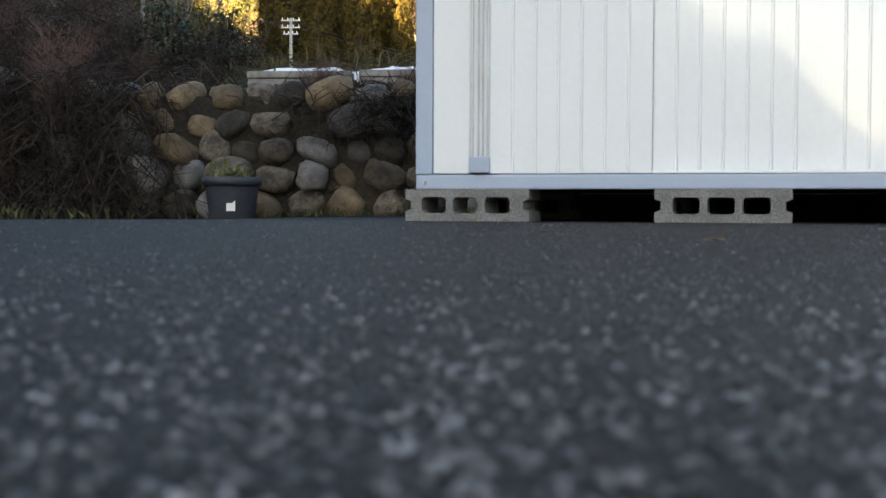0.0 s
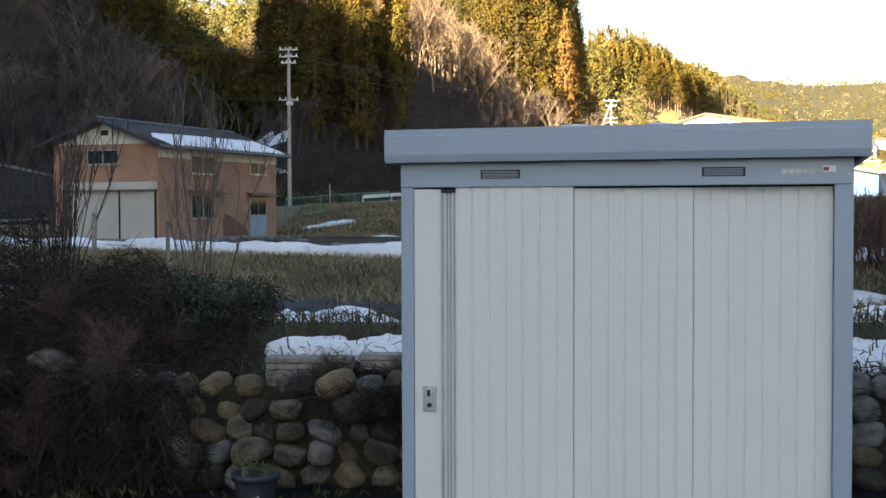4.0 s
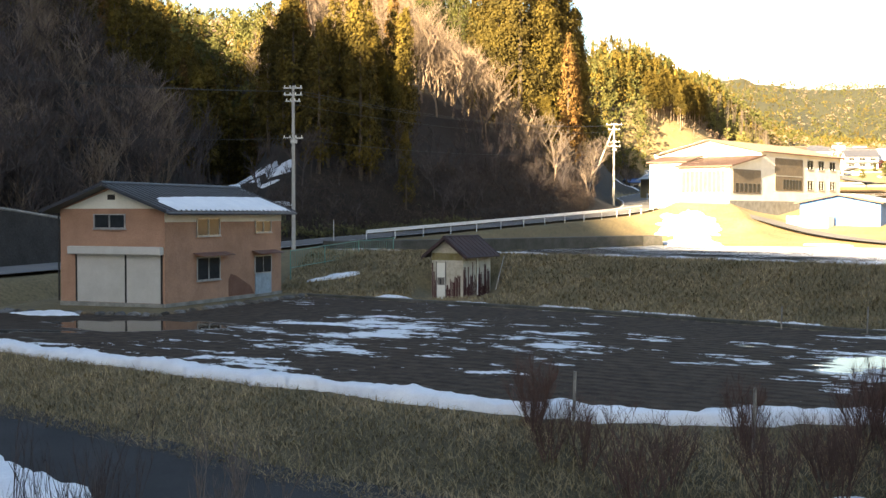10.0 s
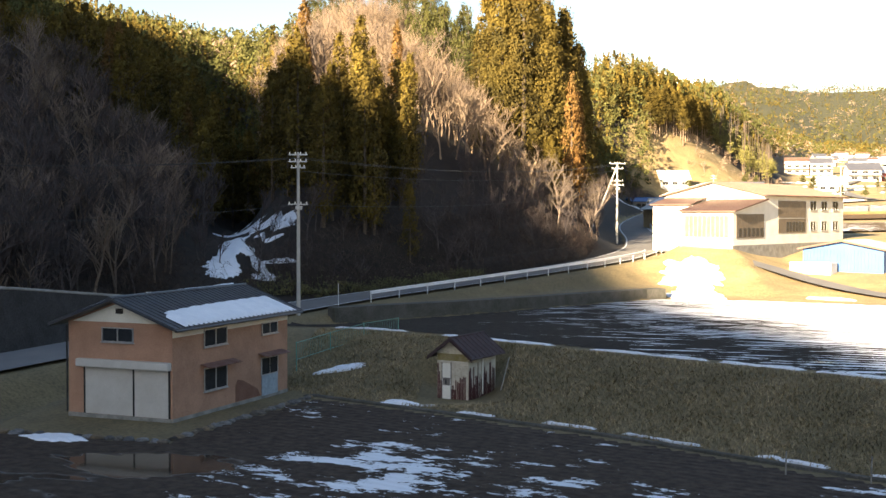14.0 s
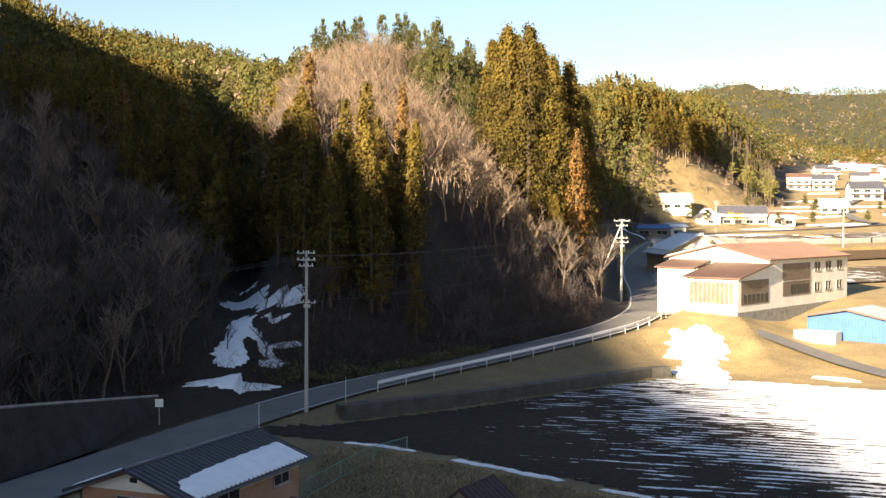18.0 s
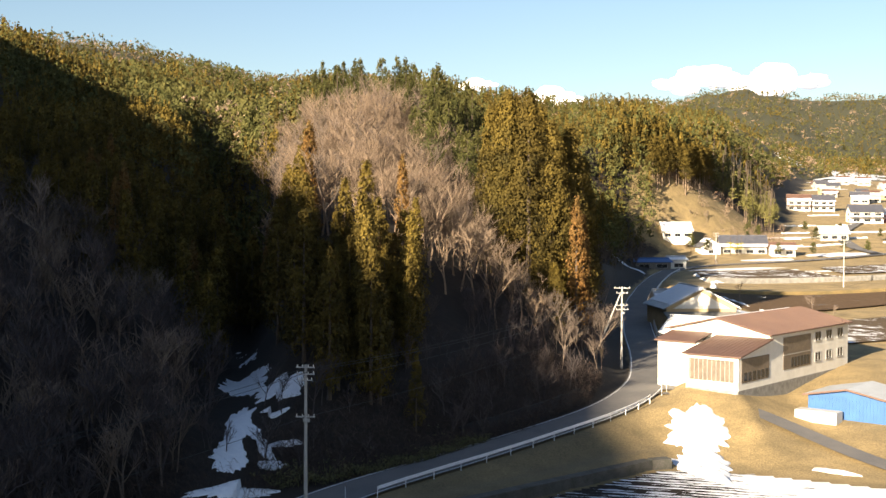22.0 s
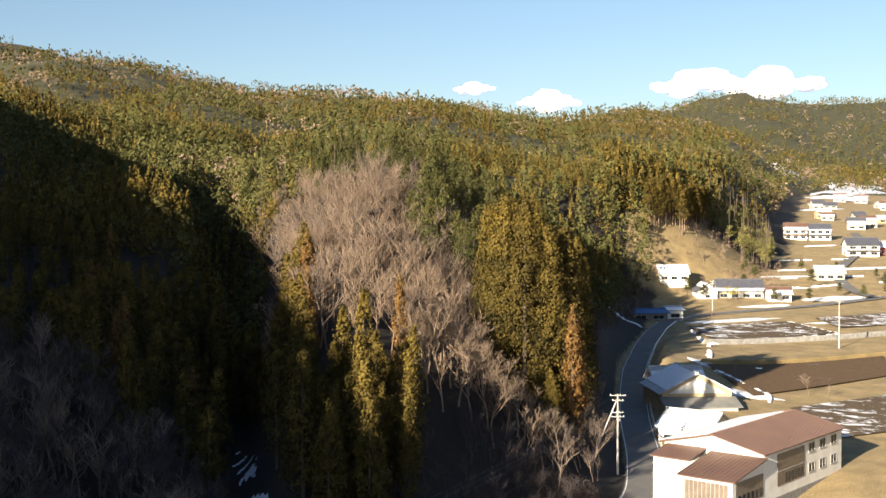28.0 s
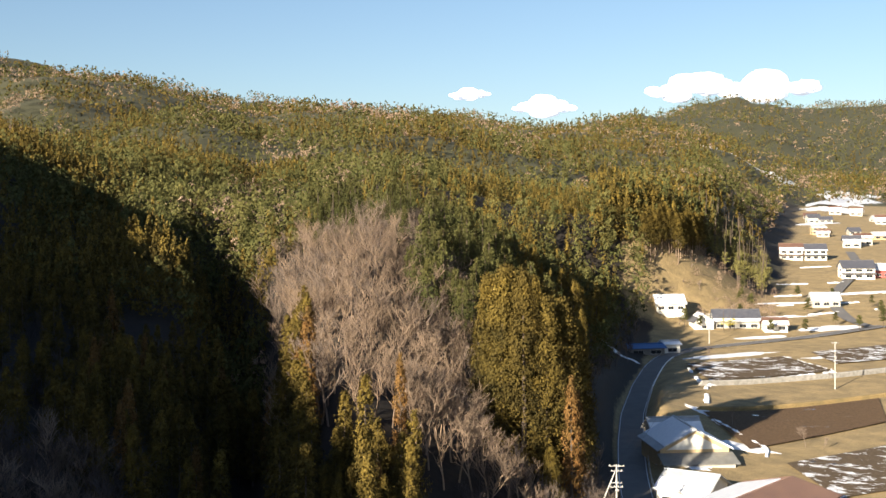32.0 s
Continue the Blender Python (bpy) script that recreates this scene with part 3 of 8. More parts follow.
def in_a(x, y):
    levee = np.interp(x, [-60, -16, -7.9, -3.3, 0.4, 3.6, 7.5, 40], [61.5, 33.0, 26.9, 23.7, 21.0, 19.8, 20.5, 26.5])
    a_far = np.interp(x, [-30, -10.7, -2, 4.9, 13.6, 40], [75, 60, 53.8, 48.5, 40.5, 32])
    return (y > levee + 1.4) & (y < a_far) & ~((x < -13.9 + (y - 46.9) * 0.3386) & (y > 46.9 - (x + 13.9) * 0.2547))


def in_b(x, y):
    b_near = np.interp(x, [-30, -8, 1, 18, 60], [85, 76, 68, 53, 42])
    b_far = np.interp(x, [-30, -15, -2, 16, 24, 36, 80], [80, 91, 101, 119, 118, 112, 92])
    return (y > b_near + 2.0) & (y < b_far - 0.5)


field_a = field("field_near", spaced([-30, (34, 0.5)]), spaced([21, (70, 0.5)]), in_a, 0.05, M_FIELD_A, "wet dark ploughed paddy with strips of melting snow")
field_b = field("field_far", spaced([-20, (60, 0.8)]), spaced([44, (120, 0.8)]), in_b, 0.05, M_FIELD_B, "dark paddy half covered by snow in rows")

# ---- garden shed on concrete blocks ----
SHED = pose(-0.085, 3.65, 0.10, 0, 0, -12.5)


def build_shed():
    s = thing("garden_shed", SHED, "white and grey steel garden shed with snow on its roof", "shed")
    W, D, H = 1.80, 1.10, 1.92
    bm = bmesh.new()
    box(bm, 0, W, 0.0, 0.06, 0.0, 0.045, 0.006)
    part("base_frame", bm, M_STEEL_GREY, s)
    for name, x0, x1 in (("corner_post", 0.0, 0.054), ("corner_post", W - 0.07, W)):
        part(name, box(bmesh.new(), x0, x1, -0.003, 0.06, 0.046, 1.822, 0.004), M_STEEL_GREY, s)
    part("lintel", box(bmesh.new(), 0.0, W, -0.006, 0.06, 1.823, 1.925, 0.004), M_STEEL_GREY, s)
    for u, z in ((0.03, 0.02), (0.02, 1.86), (W - 0.02, 1.86)):
        part("bolt", tube(bmesh.new(), (u, -0.004, z), (u, -0.014, z), 0.006, 0.004, 10), M_ALU, s)
    for name, x0, x1, y0, y1 in (("side_wall", 0.003, 0.02, 0.061, D), ("side_wall", W - 0.02, W - 0.003, 0.061, D), ("back_wall", 0.021, W - 0.021, D - 0.02, D)):
        part(name, box(bmesh.new(), x0, x1, y0, y1, 0.0, 1.92), M_STEEL_GREY, s)
    # black sheets added between the blocks as the shade under the floor
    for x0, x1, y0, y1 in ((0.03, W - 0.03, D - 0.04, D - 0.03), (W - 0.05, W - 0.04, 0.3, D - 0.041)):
        part("underfloor_shade", box(bmesh.new(), x0, x1, y0, y1, -0.13, -0.001), M_DARK, s, "black sheet for the shade below the floor")
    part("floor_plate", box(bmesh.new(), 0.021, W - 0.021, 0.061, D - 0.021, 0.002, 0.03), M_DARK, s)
    # doors: ribbed sheets
    def ribbed(x0, x1, y, z0, z1, pitch):
        bm = bmesh.new()
        n = max(2, round((x1 - x0) / pitch))
        xs, ys = [x0], [y]
        for k in range(1, n):
            c = x0 + (x1 - x0) * k / n
            xs += [c - 0.005, c - 0.002, c + 0.002, c + 0.005]
            ys += [y, y + 0.006, y + 0.006, y]
        xs.append(x1)
        ys.append(y)
        rows = [[bm.verts.new((a, b, z)) for a, b in zip(xs, ys)] for z in (z0, z1)]
        back = [[bm.verts.new((a, y + 0.018, z)) for a in (x0, x1)] for z in (z0, z1)]
        for i in range(len(xs) - 1):
            bm.faces.new((rows[0][i], rows[0][i + 1], rows[1][i + 1], rows[1][i]))
        for e in (0, -1):
            bm.faces.new((rows[0][e], rows[1][e], back[1][e], back[0][e]))
        bm.faces.new(rows[1] + [back[1][1], back[1][0]])
        bm.faces.new(list(reversed(rows[0])) + [back[0][0], back[0][1]])
        bmesh.ops.recalc_face_normals(bm, faces=bm.faces)
        return bm
    d1 = part("door", ribbed(0.235, 0.725, 0.004, 0.048, 1.835, 0.071), M_PANEL, s, "white ribbed sliding door")
    part("stile", box(bmesh.new(), 0.056, 0.172, 0.002, 0.02, 0.048, 1.815, 0.003), M_PANEL, d1)
    h = part("door_handle", box(bmesh.new(), 0.173, 0.234, 0.004, 0.026, 0.05, 1.80, 0.002), M_PANEL, d1, "long brushed aluminium pull rail")
    for x0, x1 in ((0.174, 0.184), (0.198, 0.202), (0.212, 0.216), (0.227, 0.233)):
        part("rib", box(bmesh.new(), x0, x1, -0.008, 0.0038, 0.10, 1.80, 0.002), M_ALU, h)
    part("foot_cap", box(bmesh.new(), 0.172, 0.236, -0.013, 0.011, 0.05, 0.098, 0.003), M_STEEL_GREY, h)
    part("top_cap", box(bmesh.new(), 0.176, 0.232, -0.013, 0.011, 1.80, 1.814, 0.002), M_DARK, h)
    lock = part("lock_plate", box(bmesh.new(), 0.092, 0.152, -0.006, 0.0015, 0.885, 0.997, 0.004), M_ALU, d1)
    part("lock_knob", tube(bmesh.new(), (0.122, -0.0062, 0.965), (0.122, -0.018, 0.965), 0.019, 0.017, 20), M_ALU, lock)
    part("key_slot", box(bmesh.new(), 0.116, 0.128, -0.019, -0.0182, 0.952, 0.978), M_DARK, lock)
    part("keyhole", tube(bmesh.new(), (0.122, -0.0062, 0.913), (0.122, -0.010, 0.913), 0.010, 0.010, 14), M_DARK, lock)
    part("door", ribbed(0.726, 1.20, 0.026, 0.047, 1.815, 0.068), M_PANEL, s, "white ribbed sliding door")
    part("door", ribbed(1.201, W - 0.072, 0.046, 0.047, 1.815, 0.068), M_PANEL, s, "white ribbed sliding door")
    part("door_shadow_gap", box(bmesh.new(), 0.725, W - 0.071, 0.0455, 0.0462, 1.816, 1.8225), M_DARK, s)
    part("sill_rail", box(bmesh.new(), 0.726, W - 0.071, -0.001, 0.02, 0.0455, 0.054, 0.002), M_PANEL, s)
    for u in (0.345, 1.235):
        v = part("vent", box(bmesh.new(), u, u + 0.165, -0.010, -0.0065, 1.857, 1.893, 0.002), M_DARK, s, "dark louvre vent")
        for k in range(5):
            part("slat", box(bmesh.new(), u + 0.008, u + 0.157, -0.014, -0.0102, 1.861 + k * 0.006, 1.8635 + k * 0.006), M_STEEL_GREY, v)
    # maker's badge, drawn as plain shapes
    b = part("badge", box(bmesh.new(), 1.685, 1.735, -0.010, -0.0065, 1.868, 1.894, 0.002), M_PANEL, s, "small pale badge")
    part("badge_mark", box(bmesh.new(), 1.688, 1.708, -0.0108, -0.0102, 1.874, 1.888), mat("red_mark", (0.5, 0.06, 0.06), 0.4, fine=0.0), b)
    for k in range(5):
        part("badge_bar", box(bmesh.new(), 1.535 + k * 0.026, 1.556 + k * 0.026, -0.0095, -0.0065, 1.864, 1.882), M_ALU, s, "silver badge bar")
    # roof tray: fascia boards, ribbed sheet, snow
    x0, x1, y0, y1, z0, z1 = -0.055, W + 0.06, -0.055, 1.16, 1.926, 2.062
    fb = bmesh.new()
    prism(fb, [(x0, y0 + 0.008, z0), (x0, y0, z0 + 0.03), (x0, y0, z1 - 0.028), (x0, y0 + 0.004, z1 - 0.024), (x0, y0 + 0.004, z1), (x0, y0 + 0.03, z1), (x0, y0 + 0.03, z0)], (x1 - x0, 0, 0))
    part("fascia", fb, M_STEEL_GREY, s)
    for name, a, b2 in (("side_fascia", x0, x0 + 0.02), ("side_fascia", x1 - 0.02, x1)):
        bm = bmesh.new()
        prism(bm, [(a, y0 + 0.031, z0), (a, y1, z0 - 0.02), (a, y1, z1 - 0.02), (a, y0 + 0.031, z1)], (b2 - a, 0, 0))
        part(name, bm, M_STEEL_GREY, s)
    part("rear_fascia", box(bmesh.new(), x0 + 0.021, x1 - 0.021, y1 - 0.02, y1, z0 - 0.02, z1 - 0.05), M_STEEL_GREY, s)
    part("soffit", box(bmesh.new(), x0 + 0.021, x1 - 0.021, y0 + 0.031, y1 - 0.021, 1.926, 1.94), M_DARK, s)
    sheet = bmesh.new()
    xs, zs, k = [x0 + 0.021], [0.0], 0
    while xs[-1] < x1 - 0.16:
        a = xs[-1]
        xs += [a + 0.105, a + 0.118, a + 0.135, a + 0.148]
        zs += [0.0, 0.022, 0.022, 0.0]
    xs.append(x1 - 0.021)
    zs.append(0.0)
    rows = [[sheet.verts.new((a, y, 1.985 + b - dz)) for a, b in zip(xs, zs)] for y, dz in ((y0 + 0.04, 0.0), (y1 - 0.03, 0.02))]
    for i in range(len(xs) - 1):
        sheet.faces.new((rows[0][i], rows[0][i + 1], rows[1][i + 1], rows[1][i]))
    part("roof_sheet", sheet, M_STEEL_GREY, s, "ribbed grey steel roof sheet")
    snow_lump("roof_snow", s, 0.80, 0.68, 0.50, 0.38, 1.975, 0.13, 5)
    return s


def snow_lump(name, parent, cx, cy, rx, ry, z, h, seed, n=36, m=9, power=2.6):
    """A soft lump of snow with an uneven edge, flat below."""
    verts, faces = [], []
    rng = np.random.RandomState(seed)
    ph = rng.uniform(0, 6.28, 6)
    for j in range(m + 1):
        r = (j / m) ** 0.7
        for i in range(n):
            a = i * math.tau / n
            wob = 1 + 0.12 * math.sin(3 * a + ph[0]) + 0.09 * math.sin(5 * a + ph[1]) + 0.05 * math.sin(9 * a + ph[2])
            ca, sa = math.cos(a), math.sin(a)
            sq = (abs(ca) ** power + abs(sa) ** power) ** (-1 / power)
            x, y = cx + rx * r * wob * ca * sq, cy + ry * r * wob * sa * sq
            verts.append((x, y, z + h * max(0, 1 - r ** 4) * (1 + 0.10 * math.sin(7 * x / rx + ph[3]) + 0.08 * math.sin(6 * y / ry + ph[4]))))
    for j in range(m):
        for i in range(n):
            k = (i + 1) % n
            faces.append((j * n + i, (j + 1) * n + i, (j + 1) * n + k, j * n + k))
    ob = mesh_object(name, verts, faces, M_SNOW, smooth=True, parent=parent)
    return ob


build_shed()


def build_block(m):
    """A hollow concrete block lying flat: 390 x 190 x 100 with three cores through it and grooved ends."""
    b = thing("concrete_block", m, "grey hollow concrete block carrying the shed", "concrete block", "blocks under the shed")
    L, Dp, Hh = 0.39, 0.19, 0.098
    bm = bmesh.new()
    outer = [(0, 0), (L, 0), (L, 0.03), (L - 0.018, 0.036), (L - 0.018, Hh - 0.036), (L, Hh - 0.03), (L, Hh), (0, Hh), (0, Hh - 0.03), (0.018, Hh - 0.036), (0.018, 0.036), (0, 0.03)]
    cores = [(0.052 + k * 0.1, 0.052 + k * 0.1 + 0.078) for k in range(3)]
    rings = []
    for y in (0.0, Dp):
        vs = [bm.verts.new((x, y, z)) for x, z in outer]
        hs = []
        for x0, x1 in cores:
            c = [(x0 + 0.008, 0.024), (x1 - 0.008, 0.024), (x1, 0.032), (x1, Hh - 0.032), (x1 - 0.008, Hh - 0.024), (x0 + 0.008, Hh - 0.024), (x0, Hh - 0.032), (x0, 0.032)]
            hs.append([bm.verts.new((x, y, z)) for x, z in c])
        rings.append((vs, hs))
        es = [bm.edges.new((l[i], l[(i + 1) % len(l)])) for l in [vs] + hs for i in range(len(l))]
        bmesh.ops.triangle_fill(bm, use_beauty=True, use_dissolve=False, edges=es)
    for a, b2 in zip([rings[0][0]] + rings[0][1], [rings[1][0]] + rings[1][1]):
        for i in range(len(a)):
            j = (i + 1) % len(a)
            bm.faces.new((a[i], a[j], b2[j], b2[i]))
    bmesh.ops.recalc_face_normals(bm, faces=bm.faces)
    part("block_body", bm, M_BLOCK, b)
    return b


block = build_block(SHED @ pose(-0.03, -0.01, -0.098))
for u, v in ((0.735, -0.012), (1.50, -0.01), (-0.03, 0.88), (0.735, 0.88), (1.45, 0.88)):
    copy_thing(block, SHED @ pose(u, v, -0.098, 0, 0, 0.8 if u > 1 else 0))


# ---- rock wall behind the yard ----
def stone_mesh(seed, material):
    bm = bmesh.new()
    bmesh.ops.create_icosphere(bm, subdivisions=2, radius=1.0)
    rng = random.Random(seed)
    off = Vector((rng.uniform(0, 50), rng.uniform(0, 50), rng.uniform(0, 50)))
    for v in bm.verts:
        v.co *= 0.92 + 0.34 * noise.noise(v.co * 1.1 + off) + 0.10 * noise.noise(v.co * 3 + off)
        v.co = Vector([math.copysign(abs(c) ** 0.86, c) for c in v.co])
    me = bpy.data.meshes.new("stone")
    bm.to_mesh(me)
    bm.free()
    for p in me.polygons:
        p.use_smooth = True
    me.materials.append(material)
    return me


M_STONE_GREY = mat("grey_field_stone", (0.17, 0.165, 0.16), 0.85, (0.07, 0.066, 0.062), 1.1, 0.5, 22, bump=0.7, bump_scale=14, rand=0.45)
M_STONE_TAN = mat("tan_field_stone", (0.21, 0.15, 0.085), 0.85, (0.09, 0.066, 0.042), 1.1, 0.45, 18, bump=0.7, bump_scale=12, rand=0.4)
STONES = [stone_mesh(k, (M_STONE, M_STONE_GREY, M_STONE_GREY, M_STONE_TAN, M_STONE, M_STONE_GREY)[k % 6]) for k in range(14)]
M_MOSS = mat("mossy_earth", (0.018, 0.014, 0.009), 0.95, (0.032, 0.024, 0.012), 3, 0.4, 40, bump=0.8, bump_scale=50)
rock_wall = thing("wall_stone", Matrix.Identity(4), "dry stone retaining wall of rounded field stones with moss", "stone wall", kind="structure")
part("earth_core", box(bmesh.new(), -14, 14, 6.52, 7.1, -0.3, 0.66), M_MOSS, rock_wall)
rs = random.Random(11)
zrow, row = -0.02, 0
while zrow < 0.62:
    x = -9.0 + rs.uniform(0, 0.2)
    while x < 6.5:
        rw, rh = rs.uniform(0.085, 0.15), rs.uniform(0.078, 0.108)
        o = new("stone", rs.choice(STONES))
        o.parent = rock_wall
        o.matrix_basis = pose(x + rw, 6.50 + rs.uniform(-0.03, 0.05) + 0.1 * zrow, zrow + rh * 0.9, rs.uniform(-20, 20), rs.uniform(-32, 32), rs.choice((0, 180)) + rs.uniform(-25, 25)) @ Matrix.Diagonal((rw, rw * 0.8, rh, 1))
        x += rw * 2 * rs.uniform(0.82, 0.98)
    zrow += 0.15
    row += 1


# ---- orange house ----
HOUSE = pose(-20.35, 53.55, 0.55, 0, 0, -19.5)
HW, HD, HE, HP = 5.86, 10.5, 4.40, 5.45     # front width, depth, eaves, peak


def window(parent, m, w, h, panes=2, frame_mat=None, label="", depth=0.06):
    """A sliding window: frame, panes and sill, in the plane y = 0 facing -y, from the lower left corner."""
    fr = part("window", frame_bars(w, h, 0.05, depth, panes), frame_mat or M_FRAME, parent, label)
    fr.matrix_basis = m
    for k in range(panes):
        a, b = w * k / panes + 0.03, w * (k + 1) / panes - 0.03
        part("pane", box(bmesh.new(), a, b, -0.012, -0.004, 0.04, h - 0.04), M_GLASS, fr)
    part("sill", box(bmesh.new(), -0.05, w + 0.05, -0.09, 0.0, -0.05, -0.002), frame_mat or M_FRAME, fr)
    return fr


def frame_bars(w, h, t, d, panes):
    bm = bmesh.new()
    box(bm, 0, w, -d, 0, 0, t)
    box(bm, 0, w, -d, 0, h - t, h)
    for k in range(panes + 1):
        c = min(max(w * k / panes, t / 2), w - t / 2)
        box(bm, c - t / 2, c + t / 2, -d + 0.004, 0, t + 0.0005, h - t - 0.0005)
    return bm


def gable_roof(parent, x0, x1, y0, y1, ze, zp, thick, material, name="roof", ridge=None):
    """A gable roof whose ridge runs along y."""
    xm = (x0 + x1) / 2 if ridge is None else ridge
    out = []
    for a in (x0, x1):
        bm = bmesh.new()
        prism(bm, [(a, y0, ze), (xm, y0, zp), (xm, y0, zp + thick), (a, y0, ze + thick)], (0, y1 - y0, 0))
        out.append(part(name, bm, material, parent))
    return out


def build_house():
    h = thing("house", HOUSE, "two-storey orange mortar storehouse with dark metal roof and snow", "house")
    xm = HW / 2
    wall = part("wall", prism(bmesh.new(), [(0, 0, -0.5), (HW, 0, -0.5), (HW, 0, HE), (xm, 0, HP), (0, 0, HE)], (0, HD, 0)), M_WALL_ORANGE, h)
    # white gable and eave bands
    part("gable_board", prism(bmesh.new(), [(0.25, -0.02, HE + 0.02), (HW - 0.25, -0.02, HE + 0.02), (xm, -0.02, HP - 0.12)], (0, 0.015, 0)), M_WHITE_WALL, h, "white plastered gable")
    part("eave_band", box(bmesh.new(), HW + 0.004, HW + 0.02, 0.0, HD, HE - 0.60, HE - 0.02), M_WHITE_WALL, h, "white band under the eaves")
    part("gable_vent", box(bmesh.new(), xm - 0.18, xm + 0.22, -0.05, -0.021, HP - 0.62, HP - 0.38), M_DARK, h)
    part("plinth", box(bmesh.new(), -0.03, HW + 0.03, -0.03, HD + 0.03, -0.6, 0.08), M_CONCRETE, h)
    slope = (HP - HE) / xm
    ov = 0.62
    r1, r2 = gable_roof(h, -ov, HW + ov, -0.75, HD + 0.5, HE - ov * slope + 0.02, HP + 0.02, 0.11, M_ROOF_DARK)
    for k in range(30):
        y = -0.72 + k * (HD + 1.2) / 29
        for side in (-1, 1):
            bm = bmesh.new()
            xa, za = xm + side * 0.05, HP + 0.13
            xb, zb = xm + side * (xm + ov), HE - ov * slope + 0.13
            prism(bm, [(xa, y - 0.02, za), (xb, y - 0.02, zb), (xb, y - 0.02, zb + 0.05), (xa, y - 0.02, za + 0.05)], (0, 0.04, 0))
            part("roof_batten", bm, M_ROOF_DARK, r2 if side > 0 else r1)
    part("ridge_cap", tube(bmesh.new(), (xm, -0.76, HP + 0.15), (xm, HD + 0.51, HP + 0.15), 0.09, 0.09, 8), M_ROOF_DARK, h)
    # snow slab on the right roof slope
    verts, faces = [], []
    nx, ny = 12, 34
    for j in range(ny + 1):
        y = 0.15 + (HD - 0.1) * j / ny
        top = np.interp(j / ny, [0, 0.06, 0.3, 0.6, 1], [0.70, 0.55, 0.49, 0.46, 0.44]) + 0.012 * math.sin(j * 1.7)
        for i in range(nx + 1):
            f = top + (0.985 - top) * i / nx
            x = xm + (xm + ov) * f
            z = HP + 0.13 - (xm + ov) * f * slope
            edge = min(i / 1.5, (nx - i) / 1.2, j / 1.5, (ny - j) / 1.5, 1.0)
            verts.append((x, y, z + 0.01 + 0.12 * math.sqrt(max(0, edge))))
    faces = [(j * (nx + 1) + i, j * (nx + 1) + i + 1, (j + 1) * (nx + 1) + i + 1, (j + 1) * (nx + 1) + i) for j in range(ny) for i in range(nx)]
    mesh_object("roof_snow", verts, faces, M_SNOW, True, h)
    verts = []
    for j in range(ny + 1):
        y = -0.55 + (HD + 0.9) * j / ny
        for i in range(nx + 1):
            f = 0.10 + 0.03 * math.sin(j * 1.3) + (0.87 - 0.03 * math.sin(j * 1.3)) * i / nx
            x = xm - (xm + ov) * f
            z = HP + 0.13 - (xm + ov) * f * slope
            edge = min(i / 1.5, (nx - i) / 1.2, j / 1.5, (ny - j) / 1.5, 1.0)
            verts.append((x, y, z + 0.01 + 0.12 * math.sqrt(max(0, edge))))
    mesh_object("roof_snow", verts, [tuple(reversed(q)) for q in faces], M_SNOW, True, h)
    # shutters and their box
    for x0, x1 in ((0.97, 3.70), (3.76, 5.66)):
        sh = part("shutter", box(bmesh.new(), x0, x1, -0.02, 0.0, 0.09, 2.3), M_SHUTTER, h, "pale rolling shutter")
        for k in range(24):
            part("slat", box(bmesh.new(), x0 + 0.03, x1 - 0.03, -0.032, -0.021, 0.12 + k * 0.09, 0.196 + k * 0.09), M_SHUTTER, sh)
    for x in (0.93, 3.73, 5.70):
        part("shutter_post", box(bmesh.new(), x - 0.04, x + 0.04, -0.05, -0.001, 0.085, 2.3), M_DARK, h)
    part("shutter_box", box(bmesh.new(), 0.64, 5.82, -0.34, -0.002, 2.305, 2.68, 0.05), M_SHUTTER, h, "rounded white shutter box")
    window(h, pose(1.95, -0.005, 3.5), 1.78, 0.68, 2)
    # side wall openings (facing +x)
    for y, z, w, hh in ((2.5, 3.12, 2.0, 0.86), (7.8, 3.22, 1.6, 0.62), (2.5, 1.0, 2.0, 1.12)):
        window(h, pose(HW + 0.022, y, z, 0, 0, 90), w, hh, 2, depth=0.05)
    for y0, y1, z in ((2.25, 5.1, 2.18), (7.5, 9.9, 2.14)):
        bm = bmesh.new()
        prism(bm, [(HW + 0.005, y0, z + 0.12), (HW + 0.55, y0, z - 0.02), (HW + 0.55, y0, z + 0.02), (HW + 0.005, y0, z + 0.16)], (0, y1 - y0, 0))
        part("awning", bm, M_ROOF_RUST, h, "rust-red sheet awning")
    door = part("door", box(bmesh.new(), HW + 0.006, HW + 0.05, 7.8, 9.4, 0.05, 1.1), mat("pale_blue_door", (0.33, 0.42, 0.5), 0.5), h, "pale blue door with glazed top")
    part("door_frame", box(bmesh.new(), HW + 0.006, HW + 0.045, 7.74, 9.46, 1.102, 2.04), M_FRAME, door)
    for k in range(2):
        part("pane", box(bmesh.new(), HW + 0.046, HW + 0.055, 7.82 + k * 0.80, 8.56 + k * 0.80, 1.16, 1.98), M_GLASS, door)
    part("stain", prism(bmesh.new(), [(HW + 0.003, 5.3, 0.1), (HW + 0.003, 7.7, 0.1), (HW + 0.003, 7.4, 0.5), (HW + 0.003, 6.7, 0.80), (HW + 0.003, 6.0, 1.1), (HW + 0.003, 5.5, 1.2), (HW + 0.003, 5.3, 0.9)], (0.004, 0, 0)), mat("damp_mortar", (0.16, 0.075, 0.05), 0.9, (0.2, 0.1, 0.07), 2, 0.15, 18), h, "dark damp patch low on the wall")
